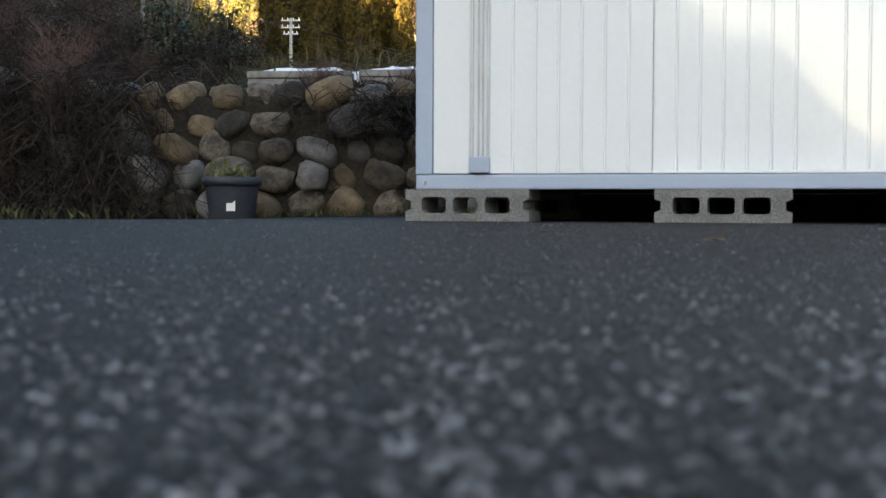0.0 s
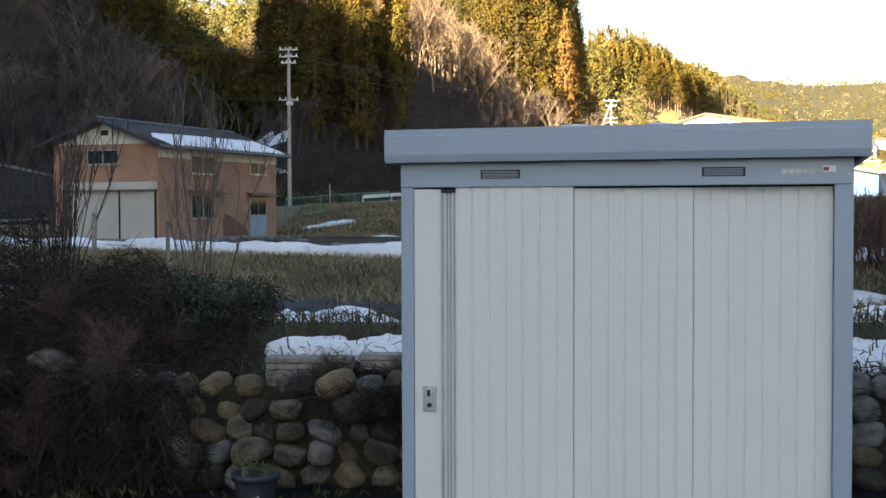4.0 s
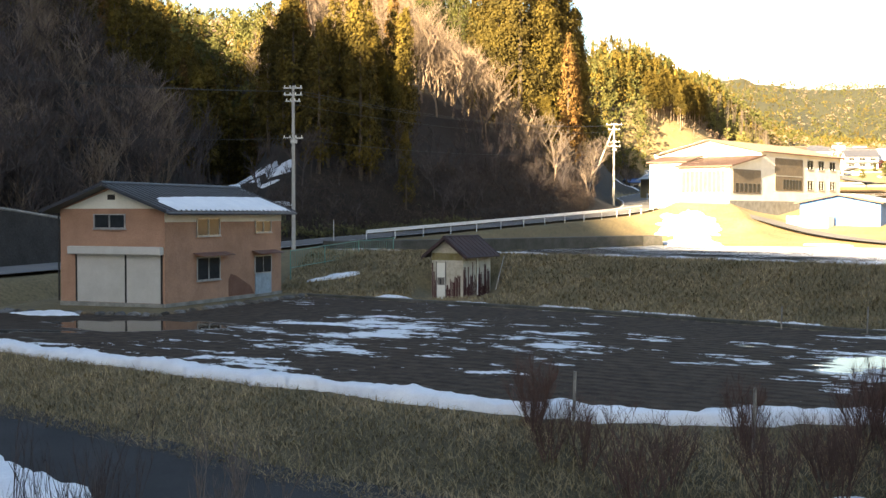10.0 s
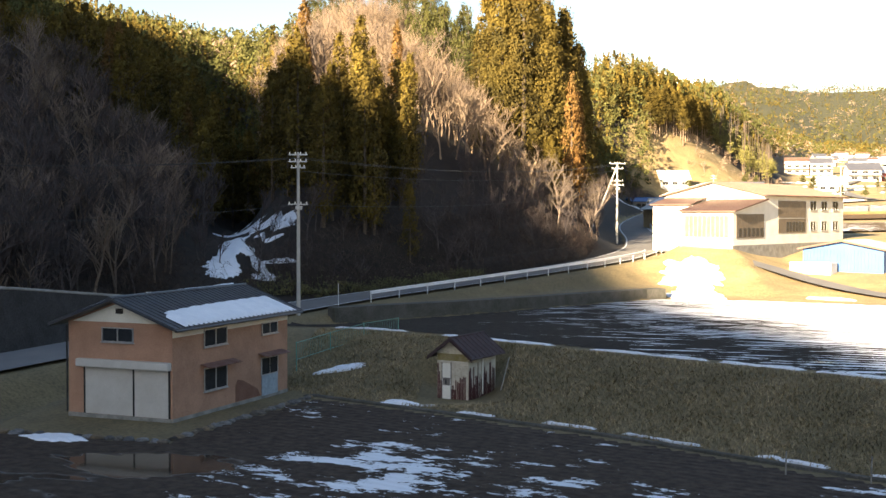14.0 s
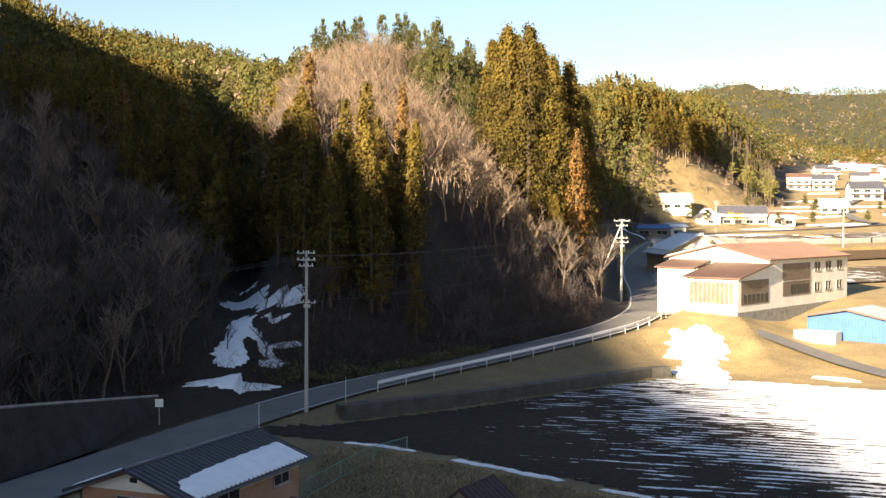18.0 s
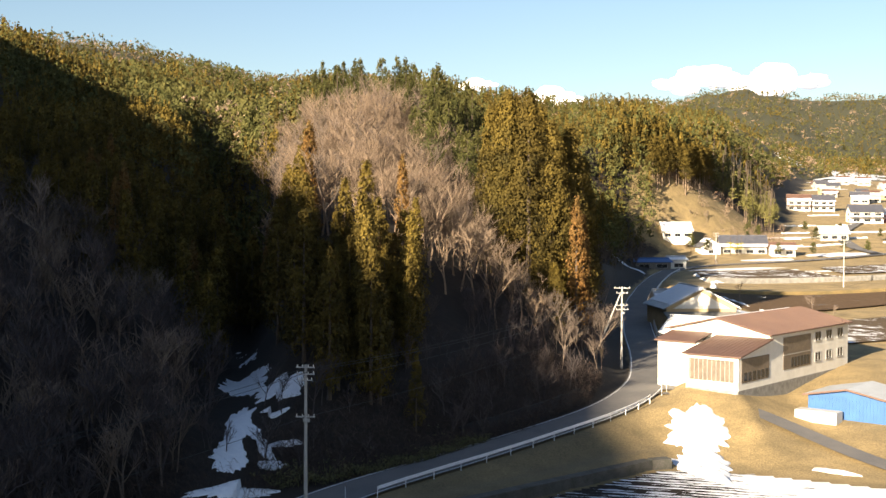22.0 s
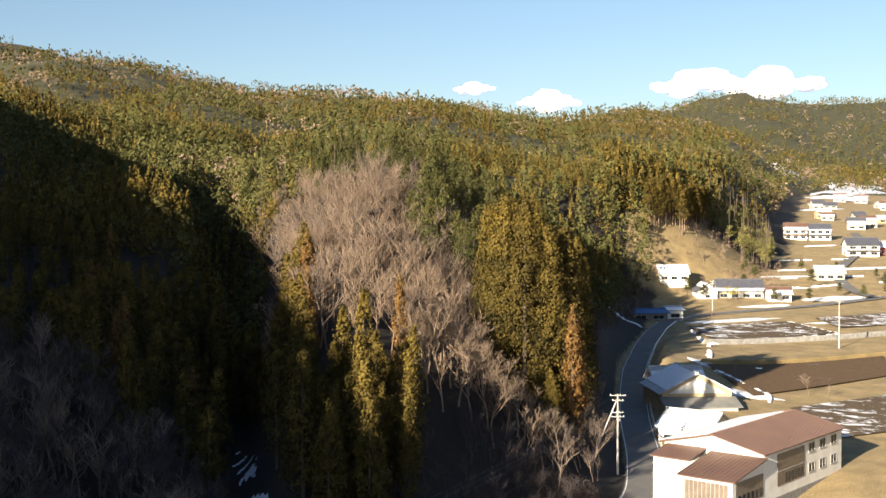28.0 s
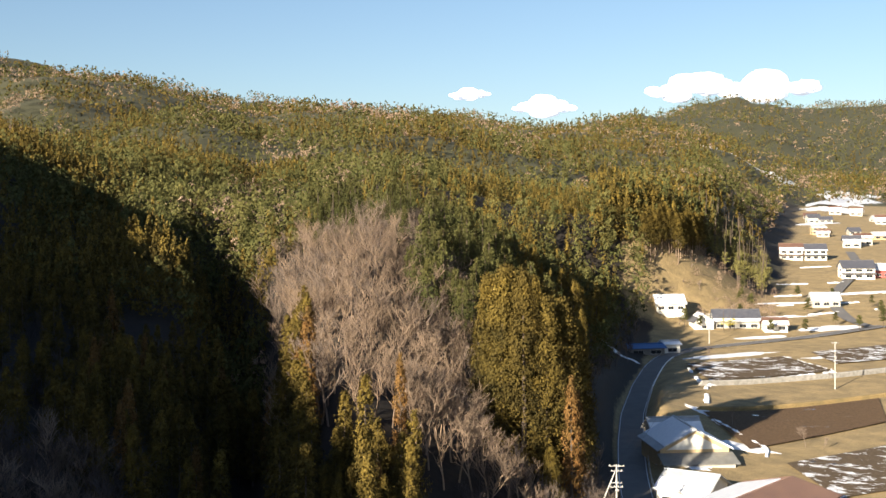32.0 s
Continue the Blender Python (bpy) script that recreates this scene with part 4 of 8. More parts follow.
    part("downpipe", tube(bmesh.new(), (-0.06, -0.06, 0.1), (-0.06, -0.06, HE - 0.2), 0.04, 0.04, 8), M_DARK, h)
    part("gutter", tube(bmesh.new(), (HW + ov + 0.06, -0.7, HE - ov * slope + 0.02), (HW + ov + 0.06, HD + 0.45, HE - ov * slope + 0.02), 0.06, 0.06, 8), M_ROOF_DARK, h)
    return h


build_house()

M_RUST_RED = mat("rust_red_sheet", (0.085, 0.022, 0.02), 0.7, (0.06, 0.02, 0.02), 2, 0.2, 14)
M_CREAM = mat("flaking_cream_sheet", (0.55, 0.51, 0.42), 0.8, (0.40, 0.36, 0.29), 2.5, 0.2, 14)
M_YELLOW_BOARD = mat("mossy_ochre_board", (0.20, 0.16, 0.06), 0.85, (0.26, 0.22, 0.12), 3, 0.2, 14)
M_ROOF_PURPLE = mat("dark_rusty_roof", (0.035, 0.017, 0.02), 0.7, (0.055, 0.03, 0.03), 2.0, 0.2, 14)
# ---- small hut at the foot of the terrace ----
HUT = pose(-3.2, 60.9, 0.45, 0, 0, -27)


def build_hut():
    h = thing("hut", HUT, "small weathered hut of flaking cream and rust-red sheet metal", "hut")
    W, D, E, P = 1.88, 3.1, 2.28, 3.0
    part("wall", prism(bmesh.new(), [(0, 0, -0.3), (W, 0, -0.3), (W, 0, E), (W / 2, 0, P), (0, 0, E)], (0, D, 0)), M_CREAM, h, "flaking cream sheet walls")
    roofs = gable_roof(h, -0.42, W + 0.42, -0.38, D + 0.35, E - 0.30, P + 0.03, 0.06, M_ROOF_PURPLE)
    sl = (P - E + 0.33) / (W / 2 + 0.42)
    for r, side in zip(roofs, (-1, 1)):
        for k in range(9):
            y = -0.34 + k * (D + 0.65) / 8
            xa, xb = W / 2 + side * 0.03, W / 2 + side * (W / 2 + 0.41)
            bm = bmesh.new()
            prism(bm, [(xa, y, P + 0.085), (xb, y, E - 0.21), (xb, y, E - 0.17), (xa, y, P + 0.125)], (0, 0.04, 0))
            part("roof_batten", bm, M_ROOF_PURPLE, r)
    for a, b in ((-0.42, W / 2), (W + 0.42, W / 2)):
        part("bargeboard", prism(bmesh.new(), [(a, -0.41, E - 0.40), (b, -0.41, P - 0.08), (b, -0.41, P + 0.05), (a, -0.41, E - 0.27)], (0, 0.025, 0)), M_ROOF_PURPLE, h)
    part("ridge_cap", tube(bmesh.new(), (W / 2, -0.42, P + 0.10), (W / 2, D + 0.38, P + 0.10), 0.055, 0.055, 8), M_ROOF_PURPLE, h)
    rr = random.Random(5)
    for k in range(24):
        y0 = 0.02 + k * 0.123
        part("rust_streak", box(bmesh.new(), W + 0.004, W + 0.012, y0, y0 + rr.uniform(0.07, 0.12), -0.25, rr.choice((0.5, 0.9, 1.25, 1.5, 1.7)) + rr.uniform(-0.2, 0.2)), M_RUST_RED, h)
    for k in range(10):
        x0 = 0.83 + k * 0.09
        part("rust_streak", box(bmesh.new(), x0, x0 + rr.uniform(0.05, 0.088), -0.012, -0.003, -0.25, 0.35 + 0.09 * k + rr.uniform(-0.25, 0.35)), M_RUST_RED, h)
    for k in range(3):
        part("rust_streak", box(bmesh.new(), 0.02 + k * 0.09, 0.09 + k * 0.09, -0.012, -0.003, -0.25, 1.7 - 0.45 * k), M_RUST_RED, h)
    d = part("door", box(bmesh.new(), 0.33, 0.82, -0.035, -0.013, -0.22, 1.72, 0.008), M_WHITE_WALL, h, "dirty white plank door")
    part("door_frame", box(bmesh.new(), 0.28, 0.32, -0.045, -0.004, -0.25, 1.78), M_WOOD_GREY, h)
    part("door_frame", box(bmesh.new(), 0.83, 0.87, -0.045, -0.004, -0.25, 1.78), M_WOOD_GREY, h)
    part("lower_panel", box(bmesh.new(), 0.36, 0.79, -0.05, -0.036, 0.55, 0.95), M_WOOD_GREY, d, "grey lower panel")
    part("opening", box(bmesh.new(), 0.50, 0.60, -0.056, -0.051, 0.62, 0.88), M_DARK, d)
    part("gable_panel", box(bmesh.new(), 0.02, W - 0.02, -0.016, -0.003, E - 0.42, E - 0.05), M_YELLOW_BOARD, h, "mossy ochre board below the gable")
    part("downpipe", tube(bmesh.new(), (W + 0.06, 1.5, 0.0), (W + 0.06, 1.5, E - 0.25), 0.035, 0.035, 8), M_WHITE_WALL, h)
    prop = thing("leaning_pole", pose(0.15, 60.4, land_at(0.15, 60.4), 0, 14, 0), "thin pale pole leaning beside the hut", "pole")
    part("pole_shaft", tube(bmesh.new(), (0, 0, -0.1), (0, 0, 1.9), 0.025, 0.02, 8), M_POLE, prop)
    return h


build_hut()


# ---- utility poles ----
def build_pole(x, y, z, height, label, arms, stay=False, turn=0):
    p = thing("utility_pole", pose(x, y, z, 0, 0, turn), label, "utility pole", "utility poles")
    part("pole", tube(bmesh.new(), (0, 0, -0.5), (0, 0, height), 0.17, 0.11, 14), M_POLE, p)
    for dz, w in arms:
        a = part("crossarm", box(bmesh.new(), -w / 2, w / 2, -0.17, -0.09, height - dz - 0.05, height - dz + 0.05), M_FRAME, p)
        for k in range(4):
            u = -w / 2 + 0.1 + k * (w - 0.2) / 3
            part("insulator", tube(bmesh.new(), (u, -0.13, height - dz + 0.051), (u, -0.13, height - dz + 0.22), 0.05, 0.035, 8), M_WHITE_WALL, a)
    part("bracket", box(bmesh.new(), -0.2, 0.35, -0.2, -0.12, height * 0.66, height * 0.66 + 0.3, 0.03), M_FRAME, p)
    if stay:
        part("stay_pole", tube(bmesh.new(), (-4.2, 1.0, 0.0), (-0.2, 0, height - 1.0), 0.14, 0.10, 10), M_POLE, p, "leaning stay pole")
    return p


build_pole(-16.1, 93.2, 1.4, 13.6, "grey concrete utility pole with crossarms beside the road", ((0.2, 1.5), (0.75, 1.5), (1.25, 1.2), (4.2, 1.6)))
build_pole(16.5, 164.3, 6.1, 11.2, "utility pole with a leaning stay pole beside the road bend", ((0.2, 2.2), (0.9, 1.6), (2.6, 1.6), (3.2, 1.8)), stay=True)
build_pole(66.5, 369.5, 12.6, 9.6, "utility pole among the village houses", ((0.2, 1.8), (1.0, 1.6)))
build_pole(81.8, 286.4, 10.0, 11.8, "utility pole among the terraced fields", ((0.2, 1.8),))


# ---- guard rail ----
def build_rail(name, pts, label):
    g = thing(name, Matrix.Identity(4), label, "guard rail")
    pts = [Vector(p) for p in pts]
    for a, b in zip(pts[:-1], pts[1:]):
        d = (b - a).normalized()
        n = Vector((d.y, -d.x, 0))
        bm = bmesh.new()
        prof = [(0.0, 0.50), (0.05, 0.54), (0.0, 0.60), (0.0, 0.68), (0.05, 0.74), (0.0, 0.80), (-0.03, 0.80), (-0.03, 0.50)]
        prism(bm, [a + n * u + Vector((0, 0, w)) for u, w in prof], b - a)
        part("beam", bm, M_RAIL, g)
        part("post", tube(bmesh.new(), a - n * 0.1 - Vector((0, 0, 0.5)), a - n * 0.1 + Vector((0, 0, 0.78)), 0.045, 0.045, 8), M_RAIL, g)
    part("end_post", tube(bmesh.new(), pts[-1] - Vector((0, 0, 0.5)), pts[-1] + Vector((0, 0, 0.85)), 0.07, 0.07, 10), M_RAIL, g)
    return g


def offset_line(i0, i1, side, gap=3.7):
    p = np.array([(ROAD_C[i][0] + ROAD_N[i][0] * side, ROAD_C[i][1] + ROAD_N[i][1] * side, ROAD_C[i][2] + 0.22) for i in range(i0, i1)])
    t = np.concatenate([[0], np.cumsum(np.linalg.norm(np.diff(p, axis=0), axis=1))])
    f = np.linspace(0, t[-1], max(2, round(t[-1] / gap) + 1))
    return np.stack([np.interp(f, t, p[:, k]) for k in range(3)], 1).tolist()


def road_index(y):
    return int(np.argmin(np.abs(ROAD_C[:, 1] - y)))


build_rail("guard_rail", offset_line(road_index(103), road_index(144.5), 3.1), "long white steel guard rail along the road edge")

def on_land(verts):
    v = np.array(verts, float)
    v[:, 2] += land(v[:, 0], v[:, 1])
    return v.tolist()


# ---- concrete wall under the road, field kerbs ----
def drape(name, line, width, height, material, label, category, lift=0.0, wobble=0.0, seed=1, kind="structure"):
    """A low body that follows a line over the land: a kerb, a wall, a bank of snow."""
    line = np.array(line, float)
    t = np.concatenate([[0], np.cumsum(np.hypot(*np.diff(line, axis=0).T))])
    ragged = material == M_SNOW
    n = max(6, int(t[-1] / (0.13 if ragged else max(0.35, width * 0.6))))
    f = np.linspace(0, t[-1], n)
    c = np.stack([np.interp(f, t, line[:, k]) for k in range(2)], 1)
    for _ in range(4):
        c[1:-1] = (c[:-2] + 2 * c[1:-1] + c[2:]) / 4
    d = np.gradient(c, axis=0)
    d /= np.linalg.norm(d, axis=1)[:, None]
    nr = np.stack([d[:, 1], -d[:, 0]], 1)
    rng = np.random.RandomState(seed)
    prof = [(-0.5, 0.0), (-0.42, 0.75), (-0.2, 1.0), (0.2, 1.0), (0.42, 0.75), (0.5, 0.0)]
    if ragged:
        prof = [(-0.5, 0.0), (-0.46, 0.5), (-0.36, 0.85), (-0.2, 1.0), (0.0, 1.0), (0.2, 1.0), (0.36, 0.85), (0.46, 0.5), (0.5, 0.0)]
    verts, faces = [], []
    ph = rng.uniform(0, 6.28, 5)
    for i in range(n):
        wl = width * (1 + wobble * (math.sin(f[i] * 0.9 + ph[0]) + 0.8 * math.sin(f[i] * 2.3 + ph[1]) + 0.6 * rng.uniform(-1, 1)))
        wr = width * (1 + wobble * (math.sin(f[i] * 1.1 + ph[2]) + 0.8 * math.sin(f[i] * 2.7 + ph[3]) + 0.6 * rng.uniform(-1, 1)))
        if ragged:
            q = Vector((f[i], seed * 3.1, 0.0))
            wl, wr = (width * max(0.3, 1 + wobble * (1.6 * noise.noise(q * 0.45 + Vector((0, k, 0))) + 1.5 * noise.noise(q * 1.5 + Vector((0, k, 7))) + 1.1 * noise.noise(q * 4.0 + Vector((0, k, 3))))) for k in (0, 21.5))
        hh = height * (1 + wobble * 0.6 * math.sin(f[i] * 1.7 + ph[4])) * min(1, (i + 0.3) / 2, (n - 1 - i + 0.3) / 2)
        for u, k in prof:
            w = wl if u < 0 else wr
            x, y = c[i] + nr[i] * u * w
            lump = 1 + (0.55 * noise.noise(Vector((x * 1.7, y * 1.7, seed))) + 0.35 * noise.noise(Vector((x * 5, y * 5, seed))) if ragged else 0.0)
            verts.append((x, y, lift + k * hh * lump - (0.12 if k == 0 else 0)))
    verts = on_land(verts)
    m = len(prof)
    for i in range(n - 1):
        for j in range(m - 1):
            faces.append((i * m + j, i * m + j + 1, (i + 1) * m + j + 1, (i + 1) * m + j))
    faces.append(tuple(range(m)))
    faces.append(tuple(reversed(range((n - 1) * m, n * m))))
    ob = mesh_object(name, verts, faces, material, smooth=ragged)
    return tagged(ob, label, category, kind=kind)


LEVEE = [(-30, 42.8), (-16, 33.0), (-7.9, 27.1), (-3.3, 24.0), (0.4, 21.4), (3.6, 20.3), (7.5, 20.9), (24, 24.1)]
drape("snow_bank_levee", LEVEE, 0.72, 0.14, M_SNOW, "uneven ridge of old snow along the paddy levee", "snow", lift=0.10, wobble=0.38, seed=3)
drape("kerb_field", [(-10.2, 60.2), (-2, 54.2), (4.9, 49), (13.6, 41), (30, 35)], 0.3, 0.14, M_WALL_DARK, "low dark concrete kerb along the paddy edge", "kerb")


def broken(name, line, width, height, label, seed, long=(1.5, 5.0), gap=(0.4, 3.0)):
    """Leftover snow along a line, in pieces of uneven length."""
    rng = random.Random(seed)
    line = np.array(line, float)
    t = np.concatenate([[0], np.cumsum(np.hypot(*np.diff(line, axis=0).T))])
    a = 0.0
    while a < t[-1] - 1.0:
        b = min(t[-1], a + rng.uniform(*long))
        pts = [(float(np.interp(f, t, line[:, 0])) + rng.uniform(-0.12, 0.12), float(np.interp(f, t, line[:, 1])) + rng.uniform(-0.12, 0.12)) for f in np.linspace(a, b, 5)]
        tagged(drape(name, pts, width * rng.uniform(0.5, 1.2), height, M_SNOW, label, "snow", wobble=0.35, seed=rng.randint(0, 999)), label, "snow", "snow remnants", "thing")
        a = b + rng.uniform(*gap)


broken("snow_strip", [(-2, 55.2), (4.9, 50.2), (13.6, 42), (28, 36.5)], 0.4, 0.08, "broken line of snow along the ditch", 8)
broken("snow_strip", [(-11, 79), (-6, 76), (1, 69.4), (9, 62.6), (18, 54.6), (30, 50)], 0.7, 0.09, "thin line of snow along the terrace edge", 9, (3, 9), (0.5, 4))
ROAD_WALL = [(x, float(np.interp(x, [-30, -15, -2, 16, 24], [80, 91, 101, 119, 118]))) for x in np.linspace(-13, 17, 16)]
road_wall = thing("wall_retaining", Matrix.Identity(4), "dark mossy concrete retaining wall below the road", "retaining wall", kind="structure")
for a, b in zip(ROAD_WALL[:-1], ROAD_WALL[1:]):
    d = Vector((b[0] - a[0], b[1] - a[1], 0))
    nn = Vector((-d.y, d.x, 0)).normalized()
    bm = bmesh.new()
    base = Vector((a[0], a[1], 0.9))
    prism(bm, [base, base + nn * 1.25, base + nn * 1.25 + Vector((0, 0, 1.66)), base + nn * 0.15 + Vector((0, 0, 1.62))], d)
    part("wall_panel", bm, M_WALL_DARK, road_wall)
for side, w in ((-2.45, 0.12), (2.45, 0.12)):
    ob, _, _ = ribbon("road_line", ROAD[3:], w, 0.226, M_RAIL, side)
    tagged(ob, "worn white edge line on the road", "road marking", kind="structure")


# ---- snow patches on banks, lanes and slopes ----
def snow_sheet(cx, cy, rx, ry, turn, seed, thick=0.12, label="patch of melting snow on the ground"):
    """A patch of snow over the land with a ragged, lobed outline and an uneven top."""
    n, m = 84, 14
    rng = np.random.RandomState(seed)
    off = Vector(rng.uniform(0, 60, 3))
    ca, sa = math.cos(radians(turn)), math.sin(radians(turn))
    rim = []
    for i in range(n):
        a = i * math.tau / n
        q = Vector((math.cos(a), math.sin(a), 0))
        rim.append(1 + 0.42 * noise.noise(q * 1.5 + off) + 0.30 * noise.noise(q * 4.0 + off) + 0.20 * noise.noise(q * 9.0 + off))
    verts, faces = [], []
    for j in range(m + 1):
        r = (j / m) ** 0.8
        for i in range(n):
            a = i * math.tau / n
            u, v = rx * r * rim[i] * math.cos(a), ry * r * rim[i] * math.sin(a)
            x, y = cx + u * ca - v * sa, cy + u * sa + v * ca
            lump = 1 + 0.5 * noise.noise(Vector((x, y, 0)) * 0.9 + off) + 0.35 * noise.noise(Vector((x, y, 0)) * 2.6 + off)
            verts.append((x, y, 0.03 + thick * (1 - r ** 5) * lump - 0.06 * (r > 0.99)))
    verts = on_land(verts)
    for j in range(m):
        for i in range(n):
            k = (i + 1) % n
            faces.append((j * n + i, (j + 1) * n + i, (j + 1) * n + k, j * n + k))
    return tagged(mesh_object("snow_patch", verts, faces, M_SNOW, smooth=True), label, "snow", "snow patches")


for k, (cx, cy, rx, ry, tn) in enumerate(((21.4, 130.5, 3.7, 6.5, -4), (20.2, 119.8, 2.6, 6.5, 2), (-23.5, 98.8, 4.2, 0.8, 42), (-24.9, 104.5, 1.6, 3.3, 8), (-25.6, 111.5, 1.1, 5.0, 6), (-23.3, 108.6, 0.8, 3.2, 40), (-29.0, 131, 2.8, 8.5, 16), (-36, 162, 1.8, 16, 14), (-23.2, 120, 2.6, 3.0, 20), (-20.6, 108.5, 1.6, 0.4, 22), (-21.2, 105.2, 1.3, 0.7, 30), (-22.4, 113.6, 1.3, 0.5, 20),
                                          (67, 343, 15, 3.0, 26), (112, 345, 24, 5.0, 22), (112, 398, 12, 4.0, 20), (86, 382, 9, 2.0, 14), (96, 420, 16, 1.6, 8), (110, 452, 14, 1.8, 8), (33, 206, 3, 6, 30), (44, 220, 2.5, 7, 60), (45, 245, 2, 8, 30), (33.0, 118, 2.2, 0.7, -30),
                                          (-4.6, 57.6, 1.3, 0.5, 10), (-9, 66, 1.5, 0.5, 20), (-18.8, 47.6, 1.8, 0.7, -25), (300, 1060, 24, 60, 0), (362, 1300, 62, 150, -14), (345, 1560, 60, 130, 0), (230, 860, 18, 10, 20), (150, 480, 14, 3, 20), (50, 355, 3.5, 1.2, 10), (34, 335, 6, 2, -20))):
    snow_sheet(cx, cy, rx, ry, tn, 40 + k, 0.14 if k > 1 else 0.3)


drape("snow_bank_lane", [(-12, 21.0), (-8.3, 17.2), (-5.6, 14.3), (-3.6, 12.3), (-1.0, 10.9), (2.4, 9.8), (6, 9.2)], 1.45, 0.27, M_SNOW, "bank of ploughed snow beside the dark lane", "snow", wobble=0.28, seed=14)
for k, (cx, rx, ry) in enumerate(((-0.98, 0.34, 0.13), (-0.45, 0.42, 0.16), (0.2, 0.5, 0.18), (1.0, 0.55, 0.18), (1.9, 0.6, 0.2), (2.75, 0.5, 0.25), (3.5, 0.6, 0.3), (4.5, 0.7, 0.3))):
    snow_sheet(cx, 7.27 - 0.03 * max(0, cx), rx, ry * 0.7, 6 * math.sin(k * 2.0), 120 + k, 0.055 - 0.012 * (k % 3), label="lump of old snow on top of the stone wall")
for k, (cx, cy, rx, ry, tn) in enumerate(((-1.55, 14.4, 0.42, 0.3, 10), (4.4, 15.3, 0.57, 0.47, 5), (5.3, 15.4, 0.86, 0.50, 0), (3.8, 15.0, 0.26, 0.17, 0), (1.5, 13.5, 0.29, 0.20, 0), (-0.75, 12.1, 0.75, 0.5, 35), (-1.35, 14.0, 0.2, 0.12, 0), (-1.0, 12.9, 0.22, 0.12, 20), (-0.2, 12.9, 0.6, 0.35, 15), (-2.2, 12.9, 0.22, 0.13, 0), (-4.6, 13.4, 1.6, 0.6, -40), (-7.4, 16.2, 1.6, 0.7, -45), (5.2, 13.6, 0.9, 0.5, -10), (6.6, 13.2, 1.2, 0.5, 0), (-11.5, 19.5, 2.4, 1.0, -40), (-6.6, 14.6, 0.8, 0.4, -45), (-4.7, 12.6, 0.8, 0.45, -40), (-3.0, 11.4, 0.7, 0.35, -30), (-1.9, 10.8, 0.6, 0.4, -20), (-0.6, 10.3, 0.8, 0.35, -10), (0.9, 9.9, 0.7, 0.3, -5), (-3.9, 13.2, 0.4, 0.2, -30), (-2.2, 12.2, 0.45, 0.2, -20))):
    snow_sheet(cx, cy, rx * 0.7, ry * 0.6, tn, 90 + k, 0.10)


# ---- white works hall ----
M_PANEL_BROWN = mat("brown_translucent_sheet", (0.17, 0.135, 0.105), 0.4, (0.115, 0.095, 0.078), 0.8, 0.25, 4)


